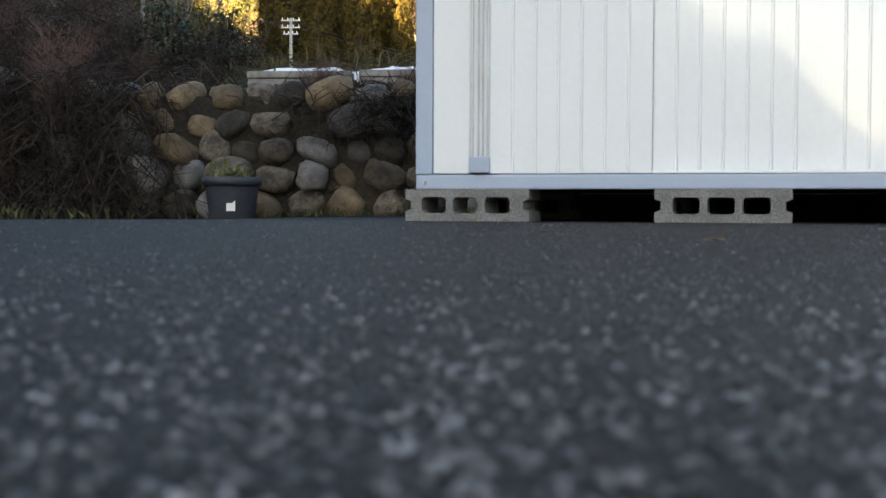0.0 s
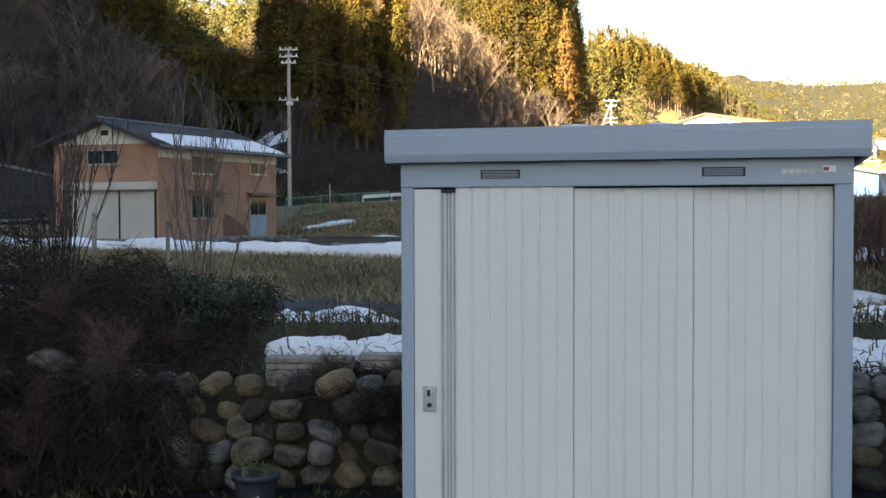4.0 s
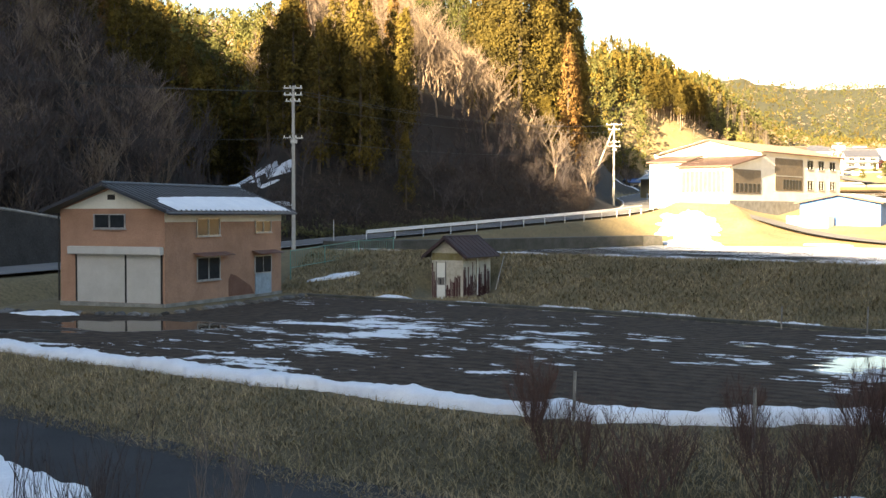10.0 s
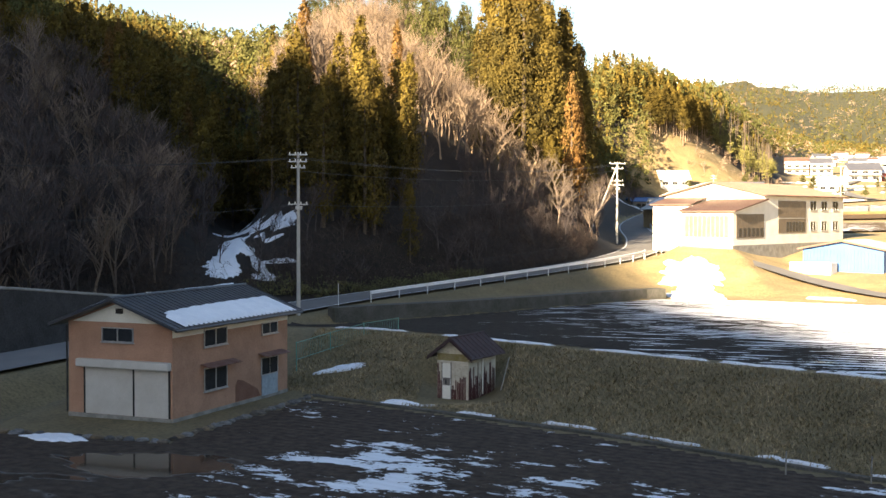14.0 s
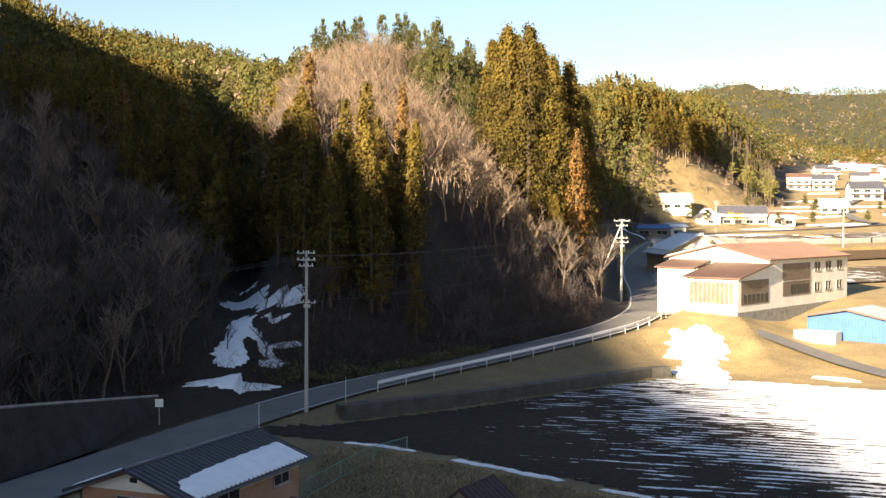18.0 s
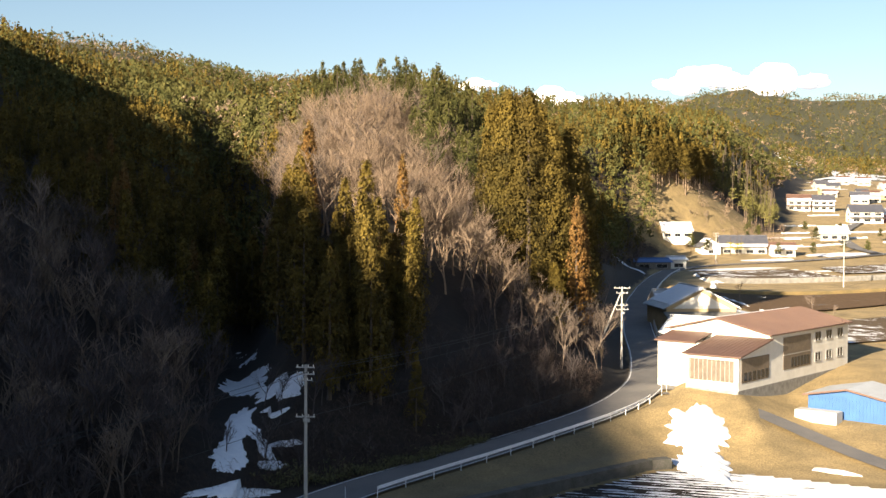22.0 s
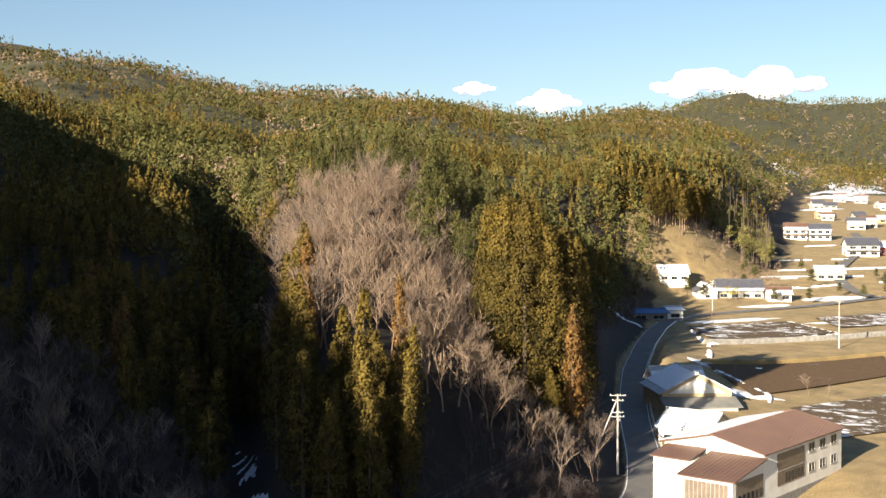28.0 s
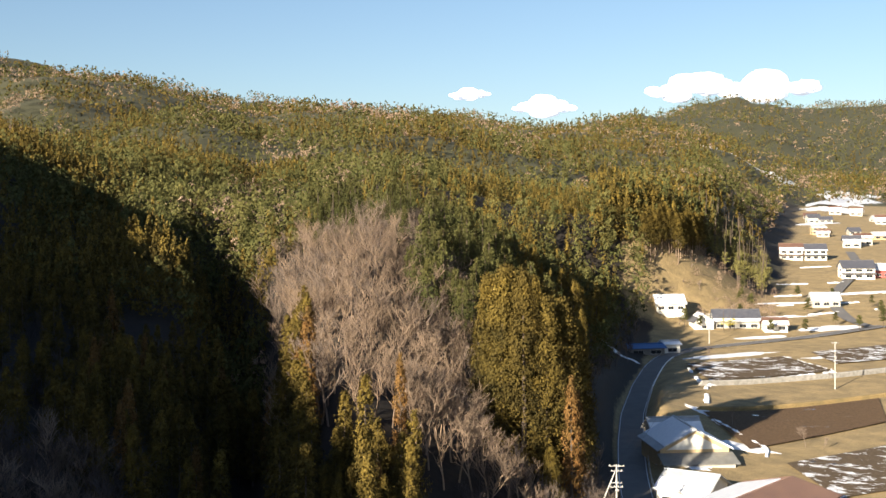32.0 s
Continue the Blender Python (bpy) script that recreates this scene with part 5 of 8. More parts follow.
def build_hall():
    h = thing("works_hall", pose(27.75, 140.1, 6.2, 0, 0, 52.2), "long white two-storey works hall with a brown metal roof", "building")
    X0, X1, W, E, P = 8.4, 33.2, 14.0, 6.25, 7.85
    part("wall", prism(bmesh.new(), [(X0, 0, -1.5), (X0, W, -1.5), (X0, W, E), (X0, W / 2, P), (X0, 0, E)], (X1 - X0, 0, 0)), M_WHITE_WALL, h)
    for y0, y1 in ((-0.5, W / 2), (W + 0.5, W / 2)):
        bm = bmesh.new()
        z0 = E - 0.15 if y0 != y1 else P
        prism(bm, [(X0 - 0.6, y0, E - 0.13), (X0 - 0.6, y1, P + 0.03), (X0 - 0.6, y1, P + 0.18), (X0 - 0.6, y0, E + 0.02)], (X1 - X0 + 1.2, 0, 0))
        r = part("roof", bm, M_ROOF_BROWN, h)
        for k in range(41):
            x = X0 - 0.5 + k * 0.635
            bm = bmesh.new()
            prism(bm, [(x, y0, E + 0.022), (x, y1, P + 0.182), (x, y1, P + 0.24), (x, y0, E + 0.08)], (0.06, 0, 0))
            part("roof_batten", bm, M_ROOF_BROWN, r)
    part("roof_snow", prism(bmesh.new(), [(X0, W / 2 + 0.6, P + 0.02), (X0, W + 0.4, E + 0.15), (X0, W + 0.3, E + 0.25), (X0, W / 2 + 0.8, P + 0.16)], (X1 - X0 - 2, 0, 0)), M_SNOW, h)
    # annex
    part("annex", prism(bmesh.new(), [(0, 0, -1.5), (X0 - 0.01, 0, -1.5), (X0 - 0.01, 0, 5.6), (0, 0, 4.2)], (0, 6.9, 0)), M_WHITE_WALL, h)
    bm = bmesh.new()
    prism(bm, [(-0.6, -0.6, 4.14), (X0 - 0.02, -0.6, 5.66), (X0 - 0.02, -0.6, 5.8), (-0.6, -0.6, 4.28)], (0, 7.9, 0))
    r = part("annex_roof", bm, M_ROOF_BROWN, h)
    for k in range(14):
        y = -0.55 + k * 0.585
        bm = bmesh.new()
        prism(bm, [(-0.58, y, 4.284), (X0 - 0.03, y, 5.804), (X0 - 0.03, y, 5.85), (-0.58, y, 4.33)], (0, 0.06, 0))
        part("roof_batten", bm, M_ROOF_BROWN, r)
    part("upper_annex", box(bmesh.new(), X0 - 4.0, X0 - 0.02, 7.42, W - 0.6, -1.5, 5.0), M_WHITE_WALL, h)
    bm = bmesh.new()
    prism(bm, [(X0 - 4.5, 7.85, 5.0), (X0 - 0.02, 7.85, 5.9), (X0 - 0.02, 7.85, 6.05), (X0 - 4.5, 7.85, 5.15)], (0, W - 8.2, 0))
    part("upper_annex_roof", bm, M_ROOF_BROWN, h)
    p = part("front_glazing", box(bmesh.new(), -0.06, -0.005, 0.5, 6.5, 1.1, 3.7), M_PANEL_BROWN, h, "tall brown translucent sheets")
    for k in range(11):
        part("mullion", box(bmesh.new(), -0.11, -0.061, 0.5 + k * 0.58, 0.56 + k * 0.58, 1.1, 3.7), M_FRAME, p)
    p = part("side_glazing", box(bmesh.new(), 0.8, 8.2, -0.06, -0.005, 1.0, 3.9), M_PANEL_BROWN, h, "tall brown translucent sheets")
    for k in range(6):
        part("window", box(bmesh.new(), 1.4 + k * 1.15, 2.1 + k * 1.15, -0.09, -0.061, 1.2, 2.2), M_GLASS, p)
    p = part("long_glazing", box(bmesh.new(), 12.3, 20.6, -0.06, -0.005, 1.5, 5.6), M_PANEL_BROWN, h, "tall brown translucent sheets")
    part("band", box(bmesh.new(), 12.3, 20.6, -0.10, -0.061, 3.3, 3.42), M_FRAME, p)
    for k in range(6):
        part("window", box(bmesh.new(), 14.6 + k * 0.95, 15.25 + k * 0.95, -0.09, -0.061, 1.7, 2.9), M_GLASS, p)
    for zz in (1.7, 4.4):
        for xx in (22.0, 25.6, 29.4):
            w = window(h, pose(xx, -0.006, zz), 1.9, 1.25, 2)
    part("plinth", box(bmesh.new(), -0.05, X0 - 0.02, -0.05, 6.95, -2.5, 0.15), M_CONCRETE, h)
    part("plinth", box(bmesh.new(), X0, X1 + 0.05, -0.05, W, -2.5, 0.15), M_CONCRETE, h)
    part("lean_to", box(bmesh.new(), X1 + 0.01, X1 + 2.4, 1.2, 6.0, -1.5, 3.2, 0.05), M_WHITE_WALL, h)
    return h


build_hall()


def build_blue():
    b = thing("blue_shed", pose(36.2, 141.0, 3.1, 0, 0, -36), "blue sheet-metal shed with a pale low gable roof", "shed")
    W, D, E, P = 9.5, 8.0, 3.0, 3.9
    part("wall", prism(bmesh.new(), [(0, 0, -1.5), (W, 0, -1.5), (W, 0, E), (W / 2, 0, P), (0, 0, E)], (0, D, 0)), M_BLUE, b)
    for k in range(24):
        part("rib", box(bmesh.new(), 0.1 + k * 0.4, 0.14 + k * 0.4, -0.03, -0.002, -1.0, E - 0.1), M_BLUE, b)
    rs_ = gable_roof(b, -0.5, W + 0.5, -0.6, D + 0.4, E - 0.1, P + 0.02, 0.08, mat("pale_sheet_roof", (0.5, 0.52, 0.53), 0.5, (0.42, 0.43, 0.44), 0.5))
    part("bargeboard", prism(bmesh.new(), [(-0.5, -0.64, E - 0.2), (W / 2, -0.64, P - 0.1), (W / 2, -0.64, P + 0.1), (-0.5, -0.64, E)], (0, 0.03, 0)), M_ROOF_BROWN, b)
    part("bargeboard", prism(bmesh.new(), [(W + 0.5, -0.64, E - 0.2), (W / 2, -0.64, P - 0.1), (W / 2, -0.64, P + 0.1), (W + 0.5, -0.64, E)], (0, 0.03, 0)), M_ROOF_BROWN, b)
    t = thing("storage_box", pose(34.4, 139.6, 3.35, 0, 0, -36), "pale grey container box beside the blue shed", "container")
    part("container_body", box(bmesh.new(), 0, 5.0, -0.4, 1.6, -0.6, 1.15, 0.06), M_SHUTTER, t)
    for k in range(15):
        part("rib", box(bmesh.new(), 0.15 + k * 0.32, 0.25 + k * 0.32, -0.44, -0.402, -0.4, 1.05), M_SHUTTER, t)


build_blue()


# ---- village houses ----
M_HOUSE_WALL = mat("pale_house_wall", (0.44, 0.42, 0.38), 0.85, (0.34, 0.33, 0.30), 0.5, 0.08, 6)
M_TILE_DARK = mat("dark_tile_roof", (0.06, 0.065, 0.085), 0.5, (0.09, 0.09, 0.105), 0.8, 0.15, 9)
M_YELLOW = mat("ochre_boards", (0.52, 0.40, 0.22), 0.85, (0.44, 0.33, 0.19), 0.7, 0.1, 8)
M_ROOF_DULL = mat("dull_grey_roof", (0.20, 0.20, 0.19), 0.6, (0.15, 0.15, 0.14), 0.5, 0.15, 6)
M_ROOF_PALE = mat("pale_metal_roof", (0.42, 0.44, 0.46), 0.5, (0.33, 0.34, 0.36), 0.6, 0.1, 6)


def village_house(x, y, turn, W, D, E, P, wall, roof, label, snow=0.0, wins=3, floors=1, z=None, lower=True):
    """A house with a gable roof whose ridge runs along its width, windows on the two sides that show, and a lean-to eave."""
    h = thing("village_house", pose(x, y, land_at(x, y) if z is None else z, 0, 0, turn), label, "house", "village houses")
    part("wall", prism(bmesh.new(), [(0, 0, -2), (0, D, -2), (0, D, E), (0, D / 2, P), (0, 0, E)], (W, 0, 0)), wall, h)
    sl = (P - E) / (D / 2)
    for s in (-1, 1):
        ye = D / 2 + s * (D / 2 + 0.7)
        ze = E - 0.7 * sl
        bm = bmesh.new()
        prism(bm, [(-0.6, ye, ze + 0.02), (-0.6, D / 2, P + 0.02), (-0.6, D / 2, P + 0.2), (-0.6, ye, ze + 0.2)], (W + 1.2, 0, 0))
        r = part("roof", bm, roof, h)
        if snow:
            f0, f1 = (0.02, snow) if s > 0 else (1 - snow, 0.98)
            a0, a1 = (f0, f1) if s > 0 else (f0, f1)
            bm = bmesh.new()
            def at(f):
                return (ye + (D / 2 - ye) * (1 - f), ze + 0.2 + (P - ze) * (1 - f))
            (ya, za), (yb, zb) = at(a0), at(a1)
            prism(bm, [(-0.45, ya, za - 0.02), (-0.45, yb, zb - 0.02), (-0.45, yb, zb + 0.14), (-0.45, ya, za + 0.14)], (W + 0.9, 0, 0))
            part("roof_snow", bm, M_SNOW, r)
    part("ridge", box(bmesh.new(), -0.62, W + 0.62, D / 2 - 0.2, D / 2 + 0.2, P + 0.15, P + 0.42, 0.05), roof, h)
    if lower and floors == 2:
        bm = bmesh.new()
        prism(bm, [(-0.6, -1.3, E * 0.45), (-0.6, -0.003, E * 0.45 + 0.45), (-0.6, -0.003, E * 0.45 + 0.6), (-0.6, -1.3, E * 0.45 + 0.12)], (W + 1.2, 0, 0))
        part("lower_eave", bm, roof, h)
    for f in range(floors):
        zz = 0.8 + f * (E / floors if floors > 1 else 0)
        for k in range(wins):
            ww = W / wins * 0.6
            window(h, pose(W * (k + 0.5) / wins - ww / 2, -0.006, zz), ww, 1.15, 2, depth=0.08)
        window(h, pose(-0.006, D * 0.62, zz, 0, 0, -90), D * 0.25, 1.1, 2, depth=0.08)
    return h


village_house(25.2, 186.5, -32, 8.5, 8.5, 3.2, 5.2, M_WHITE_WALL, M_ROOF_PALE, "white cottage with a pale metal roof below the road", 0.6, 2, z=5.8)
ochre = village_house(41.0, 208.5, 97, 13.5, 12.5, 4.4, 7.6, M_YELLOW, M_ROOF_PALE, "ochre workshop with snow on its broad pale roof", 0.82, 3, z=6.8)
part("gable_board", prism(bmesh.new(), [(-0.03, 1.2, 4.2), (-0.03, 11.3, 4.2), (-0.03, 6.25, 7.0)], (0.024, 0, 0)), M_WHITE_WALL, ochre, "white boarded gable")
part("porch_roof", prism(bmesh.new(), [(-4.6, -0.6, 2.3), (-0.04, -0.6, 3.5), (-0.04, -0.6, 3.65), (-4.6, -0.6, 2.42)], (0, 13.7, 0)), M_ROOF_DULL, ochre, "dull grey lean-to roof")
part("porch_wall", box(bmesh.new(), -4.2, -0.04, 0.2, 12.3, -2.0, 2.25), M_HOUSE_WALL, ochre)
village_house(30.0, 226.0, 8, 9.5, 7.0, 3.4, 5.6, M_HOUSE_WALL, M_ROOF_PALE, "grey outbuilding with a snowy pale roof", 0.7, 2, z=7.2)
village_house(39.0, 346.0, 14, 11, 6, 2.6, 3.4, M_WOOD_GREY, M_BLUE, "low grey garage with a blue metal roof", 0.0, 2, z=11.3)
village_house(50.2, 352, 14, 4.8, 5, 3.0, 3.8, M_WHITE_WALL, M_ROOF_PALE, "small white store beside the road", 0.6, 1, z=11.4)
village_house(56.0, 412, 4, 10, 8, 3.0, 5.6, M_WHITE_WALL, M_ROOF_PALE, "white house with snow on its roof", 0.9, 3)
village_house(73.0, 397, 93, 9, 6.5, 3.2, 5.6, M_WHITE_WALL, M_TILE_DARK, "white gabled wing with a dark roof", 0.45, 2, z=14.2)
village_house(73.6, 399, -3, 15, 9.5, 3.2, 6.4, M_HOUSE_WALL, M_TILE_DARK, "long house with a dark tiled roof", 0.22, 4, z=14.3)
village_house(88.5, 391, -3, 7.5, 6, 2.6, 4.4, M_WHITE_WALL, M_ROOF_BROWN, "small white house beside the road", 0.55, 2)
village_house(117.5, 441, -3, 10, 7, 3.0, 5.2, M_HOUSE_WALL, M_ROOF_PALE, "pale long house among the terraces", 0.35, 3)
village_house(144.5, 604, -10, 11, 9, 5.2, 8.2, M_WHITE_WALL, M_ROOF_BROWN, "big white two-storey house on the valley side", 0.4, 3, 2)
village_house(156.5, 602, -6, 10.5, 9, 5.2, 8.0, M_WHITE_WALL, M_TILE_DARK, "two-storey house with a dark tiled roof", 0.12, 3, 2)
village_house(152.5, 523, -4, 13.5, 11, 5.2, 8.0, M_WHITE_WALL, M_TILE_DARK, "two-storey house with a broad dark tiled roof", 0.0, 3, 2)
village_house(168, 528, -8, 10, 10, 3.6, 6.0, mat("red_metal", (0.35, 0.07, 0.06), 0.6), M_ROOF_PALE, "house with dull red walls", 0.3, 3)
village_house(201.5, 757, 0, 8.5, 7, 4.6, 5.6, M_YELLOW, M_ROOF_PALE, "cream works building far up the valley", 0.2, 3, 2)
rv = random.Random(77)
for k in range(12):
    yy = rv.uniform(660, 1050)
    xx = yy * rv.uniform(0.255, 0.33)
    village_house(xx, yy, rv.uniform(-25, 15), rv.uniform(7, 10), rv.uniform(6, 8), 2.6 if k % 2 else 4.4, 4.6 if k % 2 else 6.6, rv.choice((M_HOUSE_WALL, M_HOUSE_WALL, M_YELLOW)), rv.choice((M_TILE_DARK, M_ROOF_PALE, M_ROOF_BROWN)),
                  "distant village house with a snowy roof", rv.choice((0.0, 0.2, 0.5)), 2)


# ---- terraced fields of the valley floor ----
def quad_field(name, pts, material, label, lift=0.10, n=24):
    p = np.array(pts, float)
    verts, faces = [], []
    for j in range(n + 1):
        for i in range(n + 1):
            u, v = i / n, j / n
            x, y = (p[0] * (1 - u) + p[1] * u) * (1 - v) + (p[3] * (1 - u) + p[2] * u) * v
            verts.append((x, y, lift))
    verts = on_land(verts)
    faces = [(j * (n + 1) + i, j * (n + 1) + i + 1, (j + 1) * (n + 1) + i + 1, (j + 1) * (n + 1) + i) for j in range(n) for i in range(n)]
    return tagged(mesh_object(name, verts, faces, material, smooth=True), label, "field", kind="structure")


quad_field("field_brown", [(46.5, 217), (81, 246), (88, 273), (43, 246)], M_PLOUGH, "bare brown ploughed field", 0.35)
quad_field("field_snowy", [(54, 186), (92, 207), (84, 231), (51, 208)], M_FIELD_C, "stubble field under broken snow", 0.3)
quad_field("field_white", [(53, 294), (89, 313), (82, 339), (52, 325)], M_FIELD_C, "terraced field with snow along its edges", 0.4)
quad_field("field_white_far", [(93, 325), (150, 352), (150, 380), (92, 347)], M_FIELD_C, "terraced field under snow", 0.4)
for k, line in enumerate(([(51, 286), (58, 293), (89, 312)], [(50, 288), (52, 326)], [(89, 313), (82, 339)], [(46, 258), (50, 282)], [(44, 240), (50, 218), (47, 206)], [(110, 470), (160, 480)], [(105, 445), (150, 455)], [(100, 420), (140, 436)], [(120, 560), (200, 585)], [(118, 505), (150, 512)])):
    broken("snow_strip", line, 1.1, 0.4, "thin line of snow along a field terrace", 60 + k, (6, 20), (3, 14))
drape("kerb_terrace", [(49, 286), (70, 296), (88, 304), (120, 322)], 0.8, 1.3, M_CONCRETE, "stone kerb of a field terrace", "terrace wall")
drape("kerb_terrace_low", [(42, 248), (66, 262), (96, 280)], 0.9, 0.9, M_GROUND, "grassy step between two terraces", "terrace bank")
FAR_ROAD = [(126, 399, 14.9), (122, 410, 16), (125, 438, 18.2), (133, 470, 20.7), (150, 511, 23.8), (172, 560, 27.5), (190, 640, 33)]
_fr = np.array(FAR_ROAD)
_ft = np.linspace(0, len(_fr) - 1, 50)
FAR_ROAD = [(x, y, land_at(x, y)) for x, y in zip(np.interp(_ft, range(len(_fr)), _fr[:, 0]), np.interp(_ft, range(len(_fr)), _fr[:, 1]))]
ob, _, _ = ribbon("road_far", FAR_ROAD, 4.6, 0.45, M_ROAD)
tagged(ob, "grey side road climbing through the village", "road", kind="structure")
LANE = [(20.0, 147, 5), (24.5, 141, 5), (29.0, 136.5, 4.6), (34.0, 131.5, 3.4), (39.0, 118.5, 2.6), (47, 104, 2)]
LANE = [(x, y, land_at(x, y)) for x, y, z in LANE]
ob, _, _ = ribbon("road_lane", LANE, 3.0, 0.12, M_ROAD)
tagged(ob, "narrow lane down to the blue shed", "road", kind="structure")
LOWER = [(-16, 27.5), (-9, 20.4), (-4.3, 16.3), (-1.6, 13.7), (3, 11.8), (12, 10.6), (30, 10.0)]
LOWER = [(x, y, land_at(x, y)) for x, y in LOWER]
ob, _, _ = ribbon("road_lower", LOWER, 3.9, 0.07, M_ROAD_WET)
tagged(ob, "dark wet asphalt lane behind the stone wall", "road", kind="structure")
build_rail("guard_rail_far", offset_line(road_index(176), road_index(345), 3.0), "white steel guard rail along the far road")


# ---- clouds low over the far ridge ----
M_CLOUD = mat("cloud_white", (0.85, 0.86, 0.9), 1.0, (0.78, 0.8, 0.86), 0.004, 0.05, 0.02, spec=0.0)
# faint bluish emission stands in for skylight scattered in the cloud
M_CLOUD.node_tree.nodes["Principled BSDF"].inputs["Emission Color"].default_value = (0.82, 0.88, 1.0, 1)
M_CLOUD.node_tree.nodes["Principled BSDF"].inputs["Emission Strength"].default_value = 0.2


def cloud(cx, cz, w, h, seed):
    rng = random.Random(seed)
    bm = bmesh.new()
    for k in range(26):
        u = rng.uniform(-1, 1)
        r = h * rng.uniform(0.25, 0.6) * (1.1 - abs(u) * 0.7)
        c = Vector((cx + u * w, 4820 + rng.uniform(-20, 20), cz + rng.uniform(-0.3, 0.6) * h * (1 - abs(u))))
        start = len(bm.verts)
        ret = bmesh.ops.create_icosphere(bm, subdivisions=2, radius=1.0)
        for v in ret["verts"]:
            n = v.co.copy()
            v.co = c + Vector((n.x * r * 1.7, n.y * r * 0.6, n.z * r * 0.8)) * (1 + 0.25 * noise.noise(n * 2.2 + Vector((k, seed, 0))))
    return tagged(part("cloud", bm, M_CLOUD, None, smooth=True), "small white cumulus cloud over the far ridge", "cloud", "clouds", "structure")


for cx, cz, w, h, sd in ((-95, 560, 75, 42, 1), (205, 500, 120, 60, 2), (820, 560, 190, 90, 3), (1130, 570, 170, 95, 4)):
    cloud(cx, cz, w, h, sd)

# ---- trees and shrubs ----
M_CEDAR_RED = mat("browned_cedar_foliage", (0.15, 0.075, 0.022), 0.85, (0.11, 0.07, 0.022), 0.15, 0.35, 2.5, rand=0.15, island=0.16, spec=0.2)
M_LEAF = mat("evergreen_leaves", (0.018, 0.030, 0.008), 0.5, (0.030, 0.042, 0.012), 3.0, 0.3, 20, island=0.35)
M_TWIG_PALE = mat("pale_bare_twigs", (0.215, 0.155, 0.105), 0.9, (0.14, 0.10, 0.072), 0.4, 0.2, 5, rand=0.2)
# darker twig tone, with the shade of the left slope put into its colour
M_TWIG_DARK = mat("shade_dark_twigs", (0.075, 0.060, 0.060), 0.95, (0.040, 0.032, 0.032), 0.6, 0.2, 8, rand=0.2)
M_TWIG_STEM = mat("grey_shrub_stems", (0.16, 0.13, 0.115), 0.9, (0.10, 0.08, 0.07), 2.0, 0.2, 12, rand=0.15)
M_TWIG_RED = mat("reddish_bare_twigs", (0.115, 0.066, 0.054), 0.95, (0.07, 0.04, 0.034), 0.6, 0.2, 8, rand=0.25)
M_STRAW = mat("dry_grass_blades", (0.35, 0.262, 0.146), 0.95, (0.175, 0.138, 0.07), 0.35, 0.2, 12, island=0.5)
M_BAMBOO = mat("bamboo_foliage", (0.15, 0.14, 0.036), 0.8, (0.19, 0.165, 0.05), 0.2, 0.3, 3, island=0.3, rand=0.2)
M_YELLOW_LEAF = mat("yellow_shrub_leaves", (0.38, 0.33, 0.02), 0.8, (0.3, 0.27, 0.02), 0.5, 0.2, 5, island=0.25)


def sprays(points, outs, size, rng, flat=0.55, droop=0.3, face=False):
    """Small leaf sprays, each a thin four-sided sliver, at points that look outwards."""
    n = len(points)
    p, o = np.asarray(points, float), np.asarray(outs, float)
    o = o + rng.normal(0, 0.45, o.shape)
    o[:, 2] -= droop
    o /= np.linalg.norm(o, axis=1)[:, None]
    side = np.cross(o, [0, 0, 1.0])
    side /= np.maximum(1e-6, np.linalg.norm(side, axis=1))[:, None]
    up = np.cross(side, o)
    s = size * rng.uniform(0.6, 1.5, (n, 1))
    if face:
        up = np.asarray(outs, float) + np.array([0, 0, 0.35]) + rng.normal(0, 0.38, (n, 3))
        up /= np.linalg.norm(up, axis=1)[:, None]
        o = rng.normal(0, 0.6, (n, 3)) + np.array([0, 0, -1.0])
        o -= up * np.sum(o * up, axis=1)[:, None]
        o /= np.maximum(1e-6, np.linalg.norm(o, axis=1))[:, None]
        side = np.cross(up, o)
    a = p - o * s * 0.7 - up * s * 0.1
    b = p + side * s * flat + up * s * rng.uniform(-0.05, 0.45, (n, 1))
    c = p + o * s * 1.25 - up * s * 0.1
    d = p - side * s * flat + up * s * rng.uniform(-0.05, 0.45, (n, 1))
    v = np.stack([a, b, c, d], 1).reshape(-1, 3)
    f = np.array([(0, 1, 2), (0, 2, 3)])
    faces = (np.arange(n)[:, None, None] * 4 + f[None]).reshape(-1, 3)
    return v, faces


def quick_mesh(name, v, f, material):
    """A mesh from arrays of places and equal-sided faces."""
    v, f = np.asarray(v, np.float32), np.asarray(f, np.int32)
    me = bpy.data.meshes.new(name)
    me.vertices.add(len(v))
    me.vertices.foreach_set("co", v.ravel())
    me.loops.add(f.size)
    me.loops.foreach_set("vertex_index", f.ravel())
    me.polygons.add(len(f))
    me.polygons.foreach_set("loop_start", np.arange(0, f.size, f.shape[1], dtype=np.int32))
    me.update(calc_edges=True)
    me.materials.append(material)
    return me


def mesh_of(name, v, f, material, smooth=False):
    me = bpy.data.meshes.new(name)
    me.from_pydata(np.asarray(v).tolist(), [], np.asarray(f).tolist())
    me.materials.append(material)
    return me


